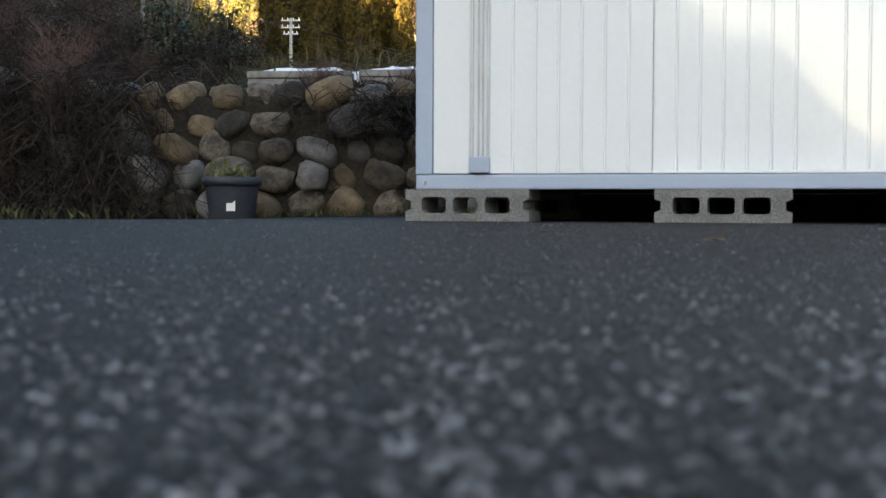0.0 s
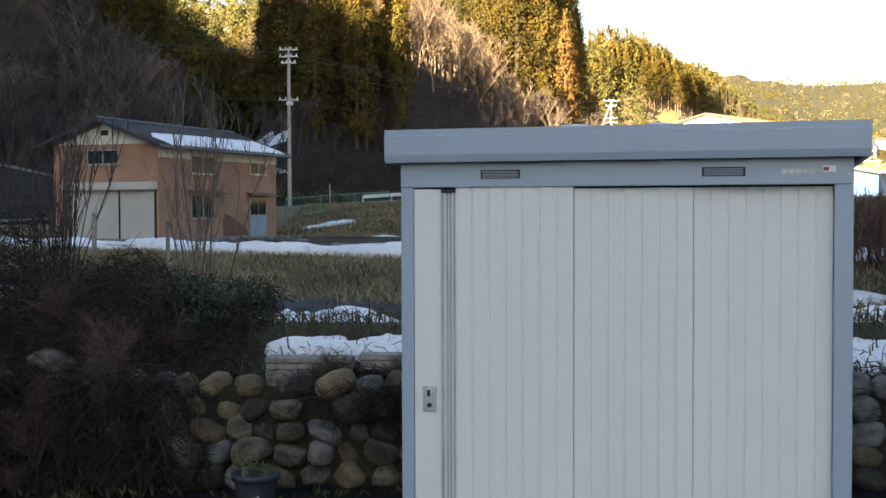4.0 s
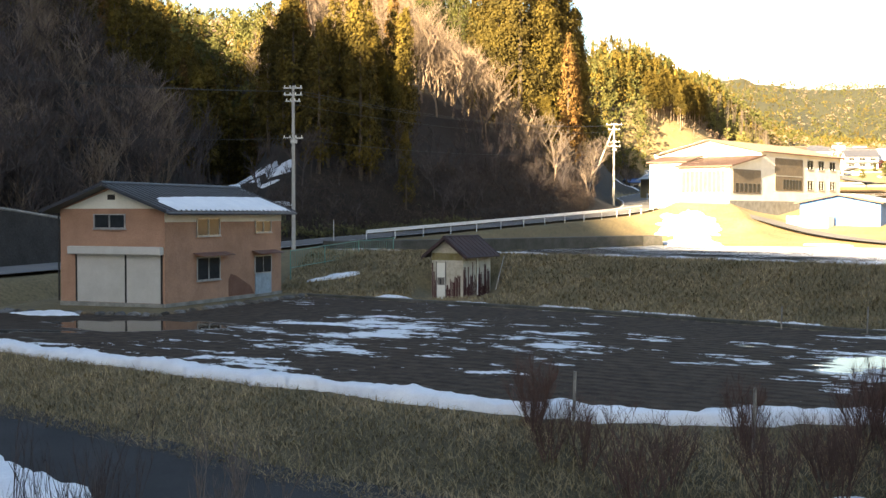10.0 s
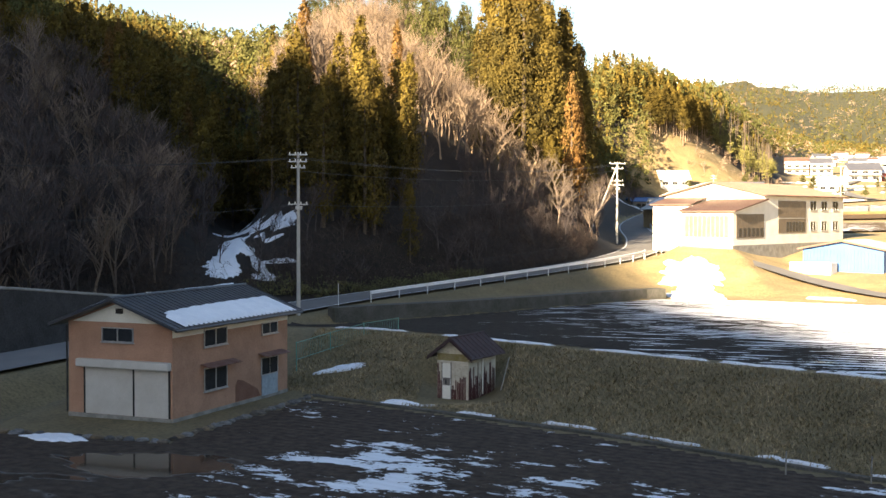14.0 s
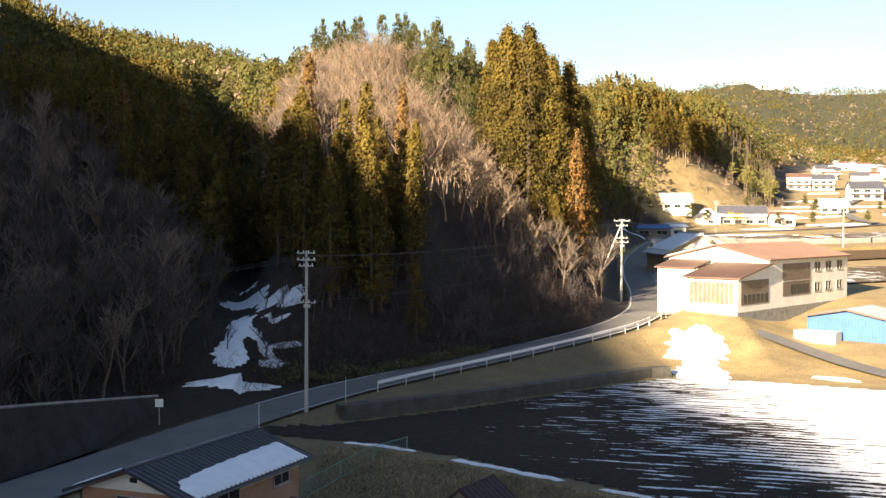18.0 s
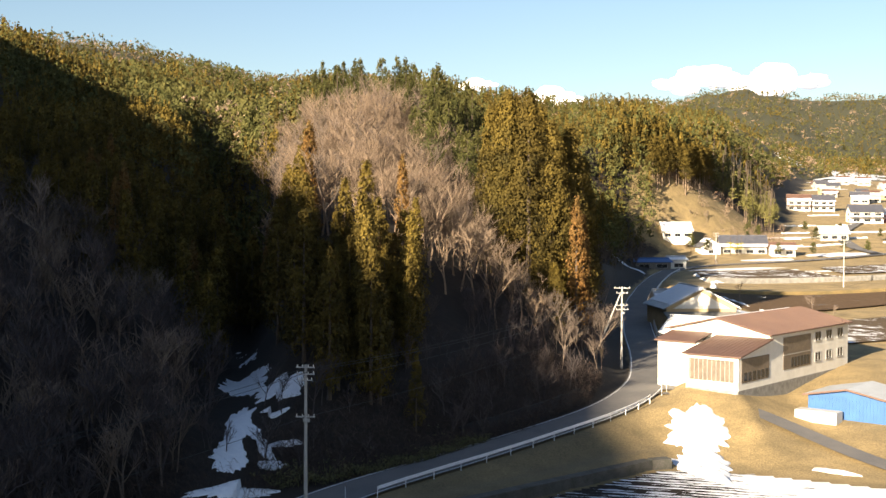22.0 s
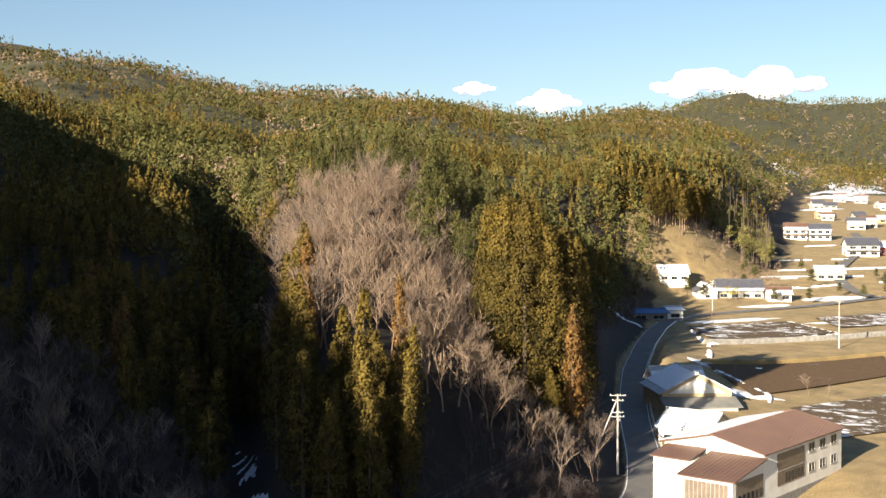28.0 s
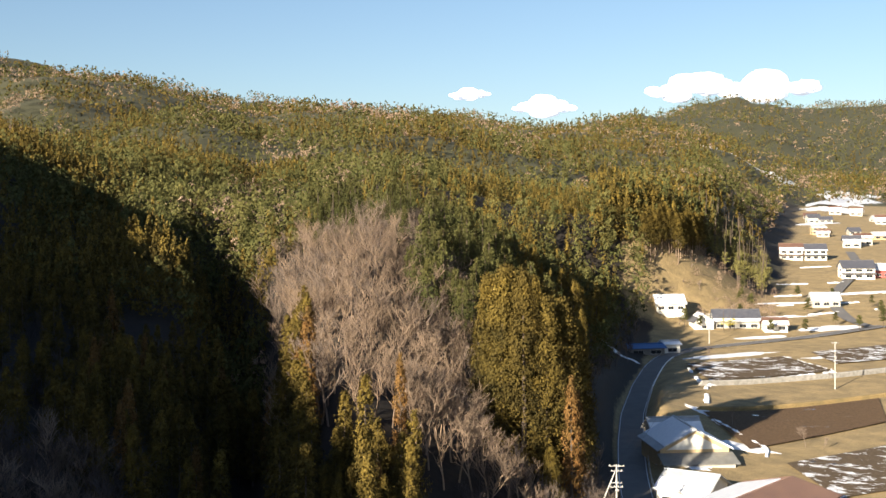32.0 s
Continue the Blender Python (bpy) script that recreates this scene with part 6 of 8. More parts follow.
def cedar_crown(seed, height, rad, clumps, per, material, bottom=0.10, power=0.62, grain=0.0088):
    """A narrow crown of many foliage clumps round a trunk, with dark gaps between them."""
    rng = np.random.RandomState(seed)
    f = rng.uniform(0, 1, clumps) ** 0.85
    a = np.arange(clumps) * 2.39996 + rng.normal(0, 0.5, clumps)
    lobes = 1 + 0.14 * np.sin(3 * a + 7 * f + seed) + 0.12 * np.sin(2 * a - 11 * f + 2 * seed) + 0.08 * np.sin(23 * f + seed)
    r = (rad * (1 - f) ** power * lobes + 0.08) * np.minimum(1, 0.5 + f * 3.2) * rng.uniform(0.35, 1.0, clumps) ** 0.45
    c = np.stack([r * np.cos(a), r * np.sin(a), height * (bottom + (1 - bottom) * f)], 1)
    radial = np.stack([np.cos(a), np.sin(a), np.full(clumps, -0.1)], 1)
    blob = rad * 0.25 * (1.15 - 0.6 * f) * rng.uniform(0.65, 1.3, clumps)
    q = rng.normal(0, 1, (clumps, per, 3)) * np.array([0.55, 0.55, 0.75])
    p = c[:, None] + (q + radial[:, None] * rng.uniform(-0.3, 0.5, (clumps, per, 1))) * blob[:, None, None]
    o = q / np.maximum(0.1, np.linalg.norm(q, axis=2))[:, :, None] * 0.75 + radial[:, None] * 0.8
    v, fc = sprays(p.reshape(-1, 3), o.reshape(-1, 3), height * grain, rng, 0.5, 0.3, True)
    return quick_mesh("crown", v, fc, material)


def pine_crown(seed, height, rad, pads, per, material):
    rng = np.random.RandomState(seed)
    pts, outs = [], []
    for k in range(pads):
        f = rng.uniform(0, 1)
        z = height * (0.42 + 0.56 * f)
        a = rng.uniform(0, math.tau)
        r = rad * (1 - 0.75 * f ** 1.5) * rng.uniform(0.15, 1)
        c = np.array([r * math.cos(a), r * math.sin(a), z])
        q = rng.normal(0, 1, (per, 3)) * np.array([0.75, 0.75, 0.22]) * rad * 0.27
        pts.append(c + q)
        outs.append(q / np.maximum(0.1, np.linalg.norm(q, axis=1))[:, None] + np.array([0, 0, 0.5]))
    v, fc = sprays(np.concatenate(pts), np.concatenate(outs), height * 0.0185, rng, 0.55, -0.1, True)
    return quick_mesh("crown", v, fc, material)


def layered_crown(seed, height, rad, tiers, per, material):
    """A pine crown of flat boughs in tiers, that end in upturned tufts of needles."""
    rng = np.random.RandomState(seed)
    pts, outs = [], []
    for k in range(tiers):
        f = (k + rng.uniform(0.2, 0.8)) / tiers
        reach = rad * (1 - f) ** 0.7 * min(1.0, 0.55 + 1.6 * f) + 0.25
        for b in range(rng.randint(4, 7)):
            a = rng.uniform(0, math.tau)
            out = np.array([math.cos(a), math.sin(a), 0])
            wide = np.array([-math.sin(a), math.cos(a), 0])
            ln = reach * rng.uniform(0.6, 1.1)
            u = rng.uniform(0.15, 1, (per, 1)) ** 0.7
            w = rng.normal(0, 0.30, (per, 1)) * (0.35 + u)
            lift = 0.12 * ln * u * u - 0.10 * ln * u + rng.normal(0, 0.10, (per, 1)) * rad
            p = out * u * ln + wide * w * ln * 0.7
            p[:, 2:3] += height * (0.16 + 0.83 * f) + lift
            pts.append(p)
            outs.append(rng.normal(0, 0.7, (per, 3)) + out * 0.6)
    v, fc = sprays(np.concatenate(pts), np.concatenate(outs), height * 0.0135, rng, 0.42, 0.0, True)
    return quick_mesh("crown", v, fc, material)


def trunk_mesh(height, r0, r1, material=M_BARK, lean=0.0, segs=5):
    bm = bmesh.new()
    rng = random.Random(int(height * 10))
    last = Vector((0, 0, -1.0))
    for k in range(1, segs + 1):
        f = k / segs
        nxt = Vector((lean * f + rng.uniform(-0.05, 0.05) * height * 0.04, rng.uniform(-0.05, 0.05) * height * 0.04, height * f))
        tube(bm, last, nxt, r0 + (r1 - r0) * (k - 1) / segs, r0 + (r1 - r0) * f, 7, False)
        last = nxt
    me = bpy.data.meshes.new("trunk")
    bm.to_mesh(me)
    bm.free()
    me.materials.append(material)
    return me


def bare_tree(seed, height, spread, levels, material, stems=1, thick=0.02, up=0.55, kids=(4, 6), first=0.35, shrink=0.62):
    """Trunk mesh and branch mesh of a leafless tree, as three-sided tapering limbs."""
    rng = np.random.RandomState(seed)
    tr_v, tr_f, br_v, br_f = [], [], [], []

    def limb(v, f, a, b, r0, r1):
        d = b - a
        d = d / max(1e-6, np.linalg.norm(d))
        s = np.cross(d, [0.3, 0.5, 0.8])
        s /= max(1e-6, np.linalg.norm(s))
        t = np.cross(d, s)
        i = len(v)
        for p, r in ((a, r0), (b, r1)):
            for q in range(3):
                an = q * math.tau / 3
                v.append(p + r * (math.cos(an) * s + math.sin(an) * t))
        f.extend([(i, i + 1, i + 4, i + 3), (i + 1, i + 2, i + 5, i + 4), (i + 2, i, i + 3, i + 5)])

    def grow(a, d, length, r, lev):
        v, f = (tr_v, tr_f) if lev == 0 else (br_v, br_f)
        segs = 4 if lev == 0 else 3 if lev < levels else 2
        pts = [a]
        for k in range(segs):
            d = d + rng.normal(0, 0.10 + 0.05 * lev, 3) + np.array([0, 0, 0.06])
            d = d / np.linalg.norm(d)
            b = a + d * length / segs
            limb(v, f, a, b, r * (1 - 0.7 * k / segs), r * (1 - 0.7 * (k + 1) / segs))
            a = b
            pts.append(b)
        if lev < levels:
            for k in range(rng.randint(kids[0], kids[1] + 1)):
                g = rng.uniform(first if lev == 0 else 0.25, 1.0)
                i = min(segs - 1, int(g * segs))
                base = pts[i] + (pts[i + 1] - pts[i]) * (g * segs - i)
                an = rng.uniform(0, math.tau)
                nd = np.array([math.cos(an) * spread, math.sin(an) * spread, up]) + d * 0.6
                nd /= np.linalg.norm(nd)
                grow(base, nd, length * shrink * rng.uniform(0.7, 1.15) * (1.15 - 0.4 * g), r * 0.5, lev + 1)

    for k in range(stems):
        an = k * 2.4 + rng.uniform(0, 1)
        off = 0.0 if stems == 1 else 0.035 * height
        d = np.array([0, 0, 1.0]) if stems == 1 else np.array([math.cos(an) * 0.22, math.sin(an) * 0.22, 1.0])
        grow(np.array([off * math.cos(an), off * math.sin(an), -0.1]), d / np.linalg.norm(d), height * (0.62 if stems == 1 else 0.7) * rng.uniform(0.8, 1.1), height * thick, 0)
    return mesh_of("trunk", tr_v, tr_f, material), mesh_of("branch_work", br_v, br_f, material)


CEDARS_FINE = [cedar_crown(k, 24, 2.9, 340, 38, M_CEDAR, grain=0.0064) for k in range(5)]
CEDARS = [cedar_crown(30 + k, 24, 3.1, 160, 18, M_CEDAR, grain=0.0105) for k in range(5)]
CEDARS_RED = [cedar_crown(20 + k, 24, 2.3, 150, 18, M_CEDAR_RED, grain=0.0105) for k in range(2)]
PINES = [pine_crown(k, 16, 3.6, 44, 42, M_PINE) for k in range(4)]
PINES_TIERED = [layered_crown(k, 16, 3.7, 13, 26, M_PINE) for k in range(5)]
CEDAR_TRUNK, PINE_TRUNK = trunk_mesh(22, 0.34, 0.06), trunk_mesh(15, 0.24, 0.06)
BARE = [bare_tree(k, 13, 0.75, 3, M_TWIG, kids=(5, 7), thick=0.013) for k in range(4)]
BARE_PALE = [bare_tree(10 + k, 13, 0.85, 3, M_TWIG_PALE, kids=(5, 7), thick=0.014) for k in range(3)]
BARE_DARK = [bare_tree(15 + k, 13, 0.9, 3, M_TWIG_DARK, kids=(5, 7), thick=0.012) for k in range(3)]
BARE_LOW = [bare_tree(80 + k, 13, 0.85, 2, M_TWIG, kids=(8, 10), thick=0.016) for k in range(3)]
rt = random.Random(21)
JOINED = {"pale": [], "mid": [], "dark": []}


def plant(name, x, y, s, parts, label, category, group, wide=1.0, sink=0.2, z=None):
    t = thing(name, pose(x, y, (land_at(x, y) if z is None else z) - sink, 0, 0, rt.uniform(0, 360)), label, category, group)
    for n, me in parts:
        o = new(n, me)
        o.parent = t
        o.scale = (s * wide, s * wide, s)
    return t


def cedar(x, y, h, red=False, wide=1.0, fine=False):
    plant("cedar_tree", x, y, h / 24, (("trunk", CEDAR_TRUNK), ("crown", rt.choice(CEDARS_RED if red else CEDARS_FINE if fine else CEDARS))),
          "tall narrow cedar with browned foliage" if red else "tall dense cedar on the hillside", "tree", "hillside cedars", wide)


def pine(x, y, h):
    plant("pine_tree", x, y, h / 16, (("trunk", PINE_TRUNK), ("crown", rt.choice(PINES_TIERED))), "spreading tiered pine on the hill", "tree", "hill pines")


def bare(x, y, h, kind="mid", own=True):
    if not own:
        JOINED[kind].append((x, y, h))
        return
    tr, br = rt.choice({"mid": BARE, "pale": BARE_PALE, "dark": BARE_DARK}[kind])
    plant("bare_tree", x, y, h / 13, (("trunk", tr), ("branch_work", br)), {"mid": "leafless tree on the wooded slope", "pale": "pale leafless tree with spreading limbs", "dark": "dark leafless tree in the shade"}[kind], "tree", "leafless trees")


# the big sunlit cedars above the road
for x, y, h in ((0.5, 171, 29), (3.6, 169, 31), (7.0, 170, 29), (9.6, 174, 30), (5.2, 177, 30), (1.6, 178, 29), (12.2, 182, 27), (-1.6, 177, 26), (10.6, 190, 27), (13.5, 200, 24), (8.0, 188, 28)):
    cedar(x, y, h, wide=1.05, fine=True)
for x, y, h in ((10.2, 165, 21), (11.3, 167.5, 19), (-13, 150, 15)):
    cedar(x, y, h, True, 0.85)
cedar(17.0, 238, 17, fine=True)
cedar(7.0, 160, 10, wide=1.5, fine=True)
# the dark stand left of them
for k in range(60):
    px_ = rt.uniform(-0.158, -0.075)
    y = rt.uniform(115, 140)
    cedar(px_ * y, y, (rt.uniform(13.5, 17) if k % 5 == 0 else rt.uniform(8.5, 12.5)) * (0.9 if px_ > -0.1 else 1.0), rt.random() < 0.04)
def gully_x(y):
    return float(np.interp(y, [80, 95, 105, 115, 133, 150, 180, 320], [-23, -25, -25, -26, -30, -33, -40, -80]))


for k in range(200):
    px_ = rt.uniform(-0.37, -0.165)
    y = rt.uniform(124, 205)
    if y > 190 or abs(px_ * y - gully_x(y)) > 3.5:
        cedar(px_ * y, y, rt.uniform(12, 17) if px_ > -0.25 else rt.uniform(8, 12.5), rt.random() < 0.12, 1.1)
# bare wood on the middle slope
for k in range(250):
    y = rt.uniform(155, 240)
    bare(y * rt.uniform(-0.19, -0.02), y, rt.uniform(9, 14), "pale" if rt.random() < 0.75 else "mid", k % 5 < 2)
for k in range(170):
    y = rt.uniform(190, 300)
    bare(y * rt.uniform(-0.205, -0.05), y, rt.uniform(8, 13), "pale" if rt.random() < 0.5 else "mid", k % 6 == 0)
for x, y, h in ((0.6, 152, 13), (5.5, 150, 11), (3.0, 148, 10), (8.0, 152, 11), (-2.0, 156, 12), (7.2, 146, 8), (10.5, 156, 9), (12.5, 158, 10), (14.2, 166, 9), (13.8, 174, 11), (15.0, 184, 9)):
    bare(x, y, h, "pale" if x < 6 else "mid")
# understory along the road foot
for k in range(150):
    y = rt.uniform(104, 180)
    x = float(np.interp(y, FOOT_Y, FOOT_X)) - rt.uniform(1.5, 18)
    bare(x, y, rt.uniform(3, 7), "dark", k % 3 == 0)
for k in range(260):
    y = rt.uniform(150, 400)
    x = float(np.interp(y, FOOT_Y, FOOT_X)) - rt.uniform(1.0, 16)
    bare(x, y, rt.uniform(4, 8), "mid" if rt.random() < 0.6 else "dark", False)
for k in range(26):
    y = rt.uniform(185, 345)
    x = float(np.interp(y, FOOT_Y, FOOT_X)) - rt.uniform(7, 18)
    cedar(x, y, rt.uniform(11, 17), rt.random() < 0.1)
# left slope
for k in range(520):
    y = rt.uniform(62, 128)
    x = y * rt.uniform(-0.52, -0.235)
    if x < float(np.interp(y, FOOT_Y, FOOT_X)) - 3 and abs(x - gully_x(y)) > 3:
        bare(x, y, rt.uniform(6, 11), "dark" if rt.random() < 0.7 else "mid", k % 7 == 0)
for k in range(90):
    y = rt.uniform(128, 240)
    cedar(y * rt.uniform(-0.50, -0.355), y, rt.uniform(7, 10.5), False, 1.25)
for k in range(60):
    y = rt.uniform(128, 200)
    x = y * rt.uniform(-0.50, -0.36)
    bare(x, y, rt.uniform(5, 7), "dark", False)
# crest pines
for k in range(150):
    y = rt.uniform(205, 320)
    x = y * (rt.uniform(-0.085, 0.045) if y < 250 else rt.uniform(-0.16, 0.045))
    if x < float(np.interp(y, FOOT_Y, FOOT_X)) - 6:
        pine(x, y, rt.uniform(11, 17))
# broad leafless trees on the shoulder below the big cedars
for x, y, h in ((-9.5, 152, 13), (-7.4, 149.5, 12), (-5.6, 153, 14), (-3.6, 150, 13), (-1.6, 151.5, 13), (-6.6, 157, 13), (-4.2, 158.5, 13), (-9.8, 157.5, 13), (-11.5, 154, 12), (-0.8, 147.5, 11), (2.2, 154.5, 12), (-2.6, 161, 12), (-8.0, 162, 12), (-12.0, 160, 12), (4.2, 157.5, 10)):
    bare(x, y, h, "pale")


def join_bare(kind, material, label):
    """The rest of the leafless trees of one tone, joined."""
    t = JOINED[kind]
    z = land(np.array([a[0] for a in t]), np.array([a[1] for a in t]))
    vs, fs, n = [], [], 0
    low = [[(np.array([u.co for u in me.vertices]), np.array([p.vertices for p in me.polygons])) for me in pair] for pair in BARE_LOW]
    for k, ((x, y, h), zz) in enumerate(zip(t, z)):
        a = rt.uniform(0, math.tau)
        rot = np.array([[math.cos(a), -math.sin(a), 0], [math.sin(a), math.cos(a), 0], [0, 0, 1]])
        for v, f in low[k % 3]:
            vs.append(v @ rot.T * (h / 13) + np.array([x, y, zz - 0.2]))
            fs.append(f + n)
            n += len(v)
    ob = new("woods_leafless", quick_mesh("woods_leafless", np.concatenate(vs), np.concatenate(fs), material))
    tagged(ob, label, "woods", kind="stuff")


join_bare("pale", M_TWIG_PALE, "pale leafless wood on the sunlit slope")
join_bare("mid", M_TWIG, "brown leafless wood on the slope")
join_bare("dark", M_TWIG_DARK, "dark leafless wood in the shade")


# ---- far woods, one body per kind ----
def woods(name, trees, per, material, label, cone):
    """Many far trees in one mesh: each a heap of small sprays, pointed or round."""
    rng = np.random.RandomState(len(trees))
    t = np.array(trees, float)
    z = land(t[:, 0], t[:, 1])
    n = len(t)
    lumps = max(4, per // 7)
    pick = rng.randint(0, lumps, (n, per))
    f = np.clip(np.take_along_axis(rng.uniform(0, 1, (n, lumps)), pick, 1) + rng.normal(0, 0.045, (n, per)), 0, 1)
    a = np.take_along_axis(rng.uniform(0, math.tau, (n, lumps)), pick, 1) + rng.normal(0, 0.3, (n, per))
    h, w = t[:, 2:3], t[:, 3:4]
    prof = (1 - f) ** 0.8 + 0.05 if cone else np.sqrt(np.maximum(0.02, 1 - (2 * f - 0.9) ** 2))
    r = w * prof * rng.uniform(0.5, 1.0, (n, per))
    lo = 0.08 if cone else 0.25
    p = np.stack([t[:, 0:1] + r * np.cos(a), t[:, 1:2] + r * np.sin(a), z[:, None] + h * (lo + (1 - lo) * f)], 2).reshape(-1, 3)
    o = np.stack([np.cos(a), np.sin(a), np.full_like(a, 0.2)], 2).reshape(-1, 3)
    s = np.repeat((h * (0.26 if cone else 0.30) / math.sqrt(per)).ravel(), per)[:, None]
    v, fc = sprays(p, o, s, rng, 0.65, 0.15, True)
    ob = new(name, quick_mesh(name, v, fc, material))
    return tagged(ob, label, "woods", kind="stuff")


rw = np.random.RandomState(31)
con, dec, pin = [], [], []


def scatter(n, y0, y1, k0, k1, hmin, hmax, mix, margin=8, edge=None):
    y = rw.uniform(y0, y1, n)
    x = y * rw.uniform(k0, k1, n)
    foot = np.interp(y, FOOT_Y, FOOT_X)
    right = np.interp(y, [-400, 300, 600, 1000, 1800, 2600, 6000], [170, 170, 330, 470, 780, 1000, 1600])
    ok = (x < foot - margin) | (x > right + 10) | (y > 1150)
    blotch = noise2(x, y, 170, 9) + 0.5 * noise2(x, y, 60, 10)
    for xx, yy, o, b in zip(x, y, ok, blotch):
        if not o or (yy < 260 and xx > -0.20 * yy) or (395 < yy < 474 and xx > 0.126 * yy):
            continue
        h = rw.uniform(hmin, hmax)
        q = b + rw.normal(0, 0.35)
        (dec if q > mix[1] else con if q < mix[0] else pin).append((xx, yy, h * (0.8 if q > mix[1] else 1.0), h * (0.17 if q < mix[0] else 0.27) * (1.0 if yy < 900 else 1.35)))


scatter(1700, 215, 340, -0.43, -0.15, 7, 12, (0.0, 1.0))
scatter(3000, 300, 520, -0.43, 0.14, 9, 14, (-0.1, 0.95))
scatter(4600, 500, 900, -0.43, 0.24, 9, 15, (-0.1, 0.85))
scatter(5200, 900, 1500, -0.43, 0.40, 11, 17, (-0.1, 0.5))
scatter(6000, 1500, 2300, -0.35, 0.46, 13, 20, (-0.1, 0.5))
scatter(7000, 2300, 4400, -0.20, 0.42, 17, 27, (-0.2, 0.6))
# the wood down to the road, and brush below the spur
for k in range(230):
    yy = rw.uniform(205, 405)
    (con if rw.uniform() < 0.6 else pin).append((float(np.interp(yy, FOOT_Y, FOOT_X)) - rw.uniform(2.5, 22), yy, rw.uniform(6, 13), 2.1))
for k in range(260):
    yy = rw.uniform(408, 478)
    dec.append((yy * rw.uniform(0.115, 0.236), yy, rw.uniform(1.5, 4.5), rw.uniform(1.2, 2.4)))
# the wooded spur behind the village
def spur_line(a):
    """How far off the edge of the plantation lies, seen along the slope x = a * y: where the spur reaches 37 m."""
    for yy in range(405, 600, 3):
        if land_at(a * yy, yy) > 37.0:
            return yy
    return 560


for k in range(620):
    a = rw.uniform(0.08, 0.185)
    yy = spur_line(a) + 3 + 150 * rw.uniform() ** 1.3
    if a * yy < np.interp(yy, FOOT_Y, FOOT_X) - 6:
        (con if rw.uniform() < 0.75 else pin).append((a * yy, yy, rw.uniform(13, 19), 2.8))
BARE_CROWNS = mat("bare_wood_crowns", (0.24, 0.17, 0.115), 0.95, (0.17, 0.12, 0.085), 0.05, 0.3, 1.0, island=0.3)
for name, trees, material, label, cone in (("woods_cedar", con, M_CEDAR, "dark cedar plantation on the slopes", True), ("woods_pine", pin, M_PINE, "mixed pine wood on the slopes", False), ("woods_bare", dec, BARE_CROWNS, "leafless brown wood on the slopes", False)):
    close, mid, far = [t for t in trees if t[1] < 520], [t for t in trees if 520 <= t[1] < 1000], [t for t in trees if t[1] >= 1000]
    woods(name + "_near", close, 120, material, label, cone)
    woods(name + "_middle", mid, 60, material, label, cone)
    woods(name + "_distant", far, 24, material, label, cone)


# pale trunks along the edge of the spur plantation, bamboo and shrubs below it
def edge_trunk(x, y, h):
    t = thing("plantation_tree", pose(x, y, land_at(x, y) - 0.3), "cedar with a pale bare trunk at the plantation edge", "tree", "plantation edge")
    part("trunk", tube(bmesh.new(), (0, 0, 0), (0, 0, h), 0.24, 0.16, 6), M_TWIG_PALE, t)
    o = new("crown", rt.choice(CEDARS))
    o.parent = t
    o.matrix_basis = pose(0, 0, h * 0.55) @ Matrix.Diagonal((0.8, 0.8, 0.5, 1))


for k in range(26):
    a = 0.125 + 0.049 * k / 25
    yy = spur_line(a) + rt.uniform(-3, 3)
    edge_trunk(yy * a, yy, rt.uniform(8, 10.5))
BAMBOO = [pine_crown(60 + k, 10, 2.4, 26, 20, M_BAMBOO) for k in range(2)]
for k in range(90):
    yy = rt.uniform(466, 570)
    xx = yy * rt.uniform(0.172, 0.228)
    plant("bamboo_clump", xx, yy, rt.uniform(0.8, 1.3), (("culm", PINE_TRUNK), ("crown", rt.choice(BAMBOO))), "yellow-green bamboo thicket on the slope", "bamboo", "bamboo thicket")
for x, y, h in ((75.5, 393, 5.5), (77.5, 392.5, 5), (79, 393.5, 5.2)):
    plant("yellow_shrub", x, y, h / 10, (("stem", PINE_TRUNK), ("crown", pine_crown(90, 10, 3.2, 20, 24, M_YELLOW_LEAF))), "bright yellow-leaved shrub by the houses", "shrub", "yellow shrubs")
for k in range(34):
    yy = rt.uniform(412, 470)
    bare(yy * rt.uniform(0.12, 0.235), yy, rt.uniform(3, 6), rt.choice(("mid", "pale")))
for k in range(22):
    yy = rt.uniform(385, 470)
    plant("garden_tree", yy * rt.uniform(0.15, 0.34), yy, rt.uniform(0.25, 0.5), (("trunk", PINE_TRUNK), ("crown", rt.choice(PINES))), "small dark evergreen among the village houses", "tree", "garden trees")
for x, y in ((60, 330), (58, 222), (61, 221), (47, 236), (84, 300), (30, 232), (36, 400), (62, 396)):
    bare(x, y, rt.uniform(3, 6), "mid")


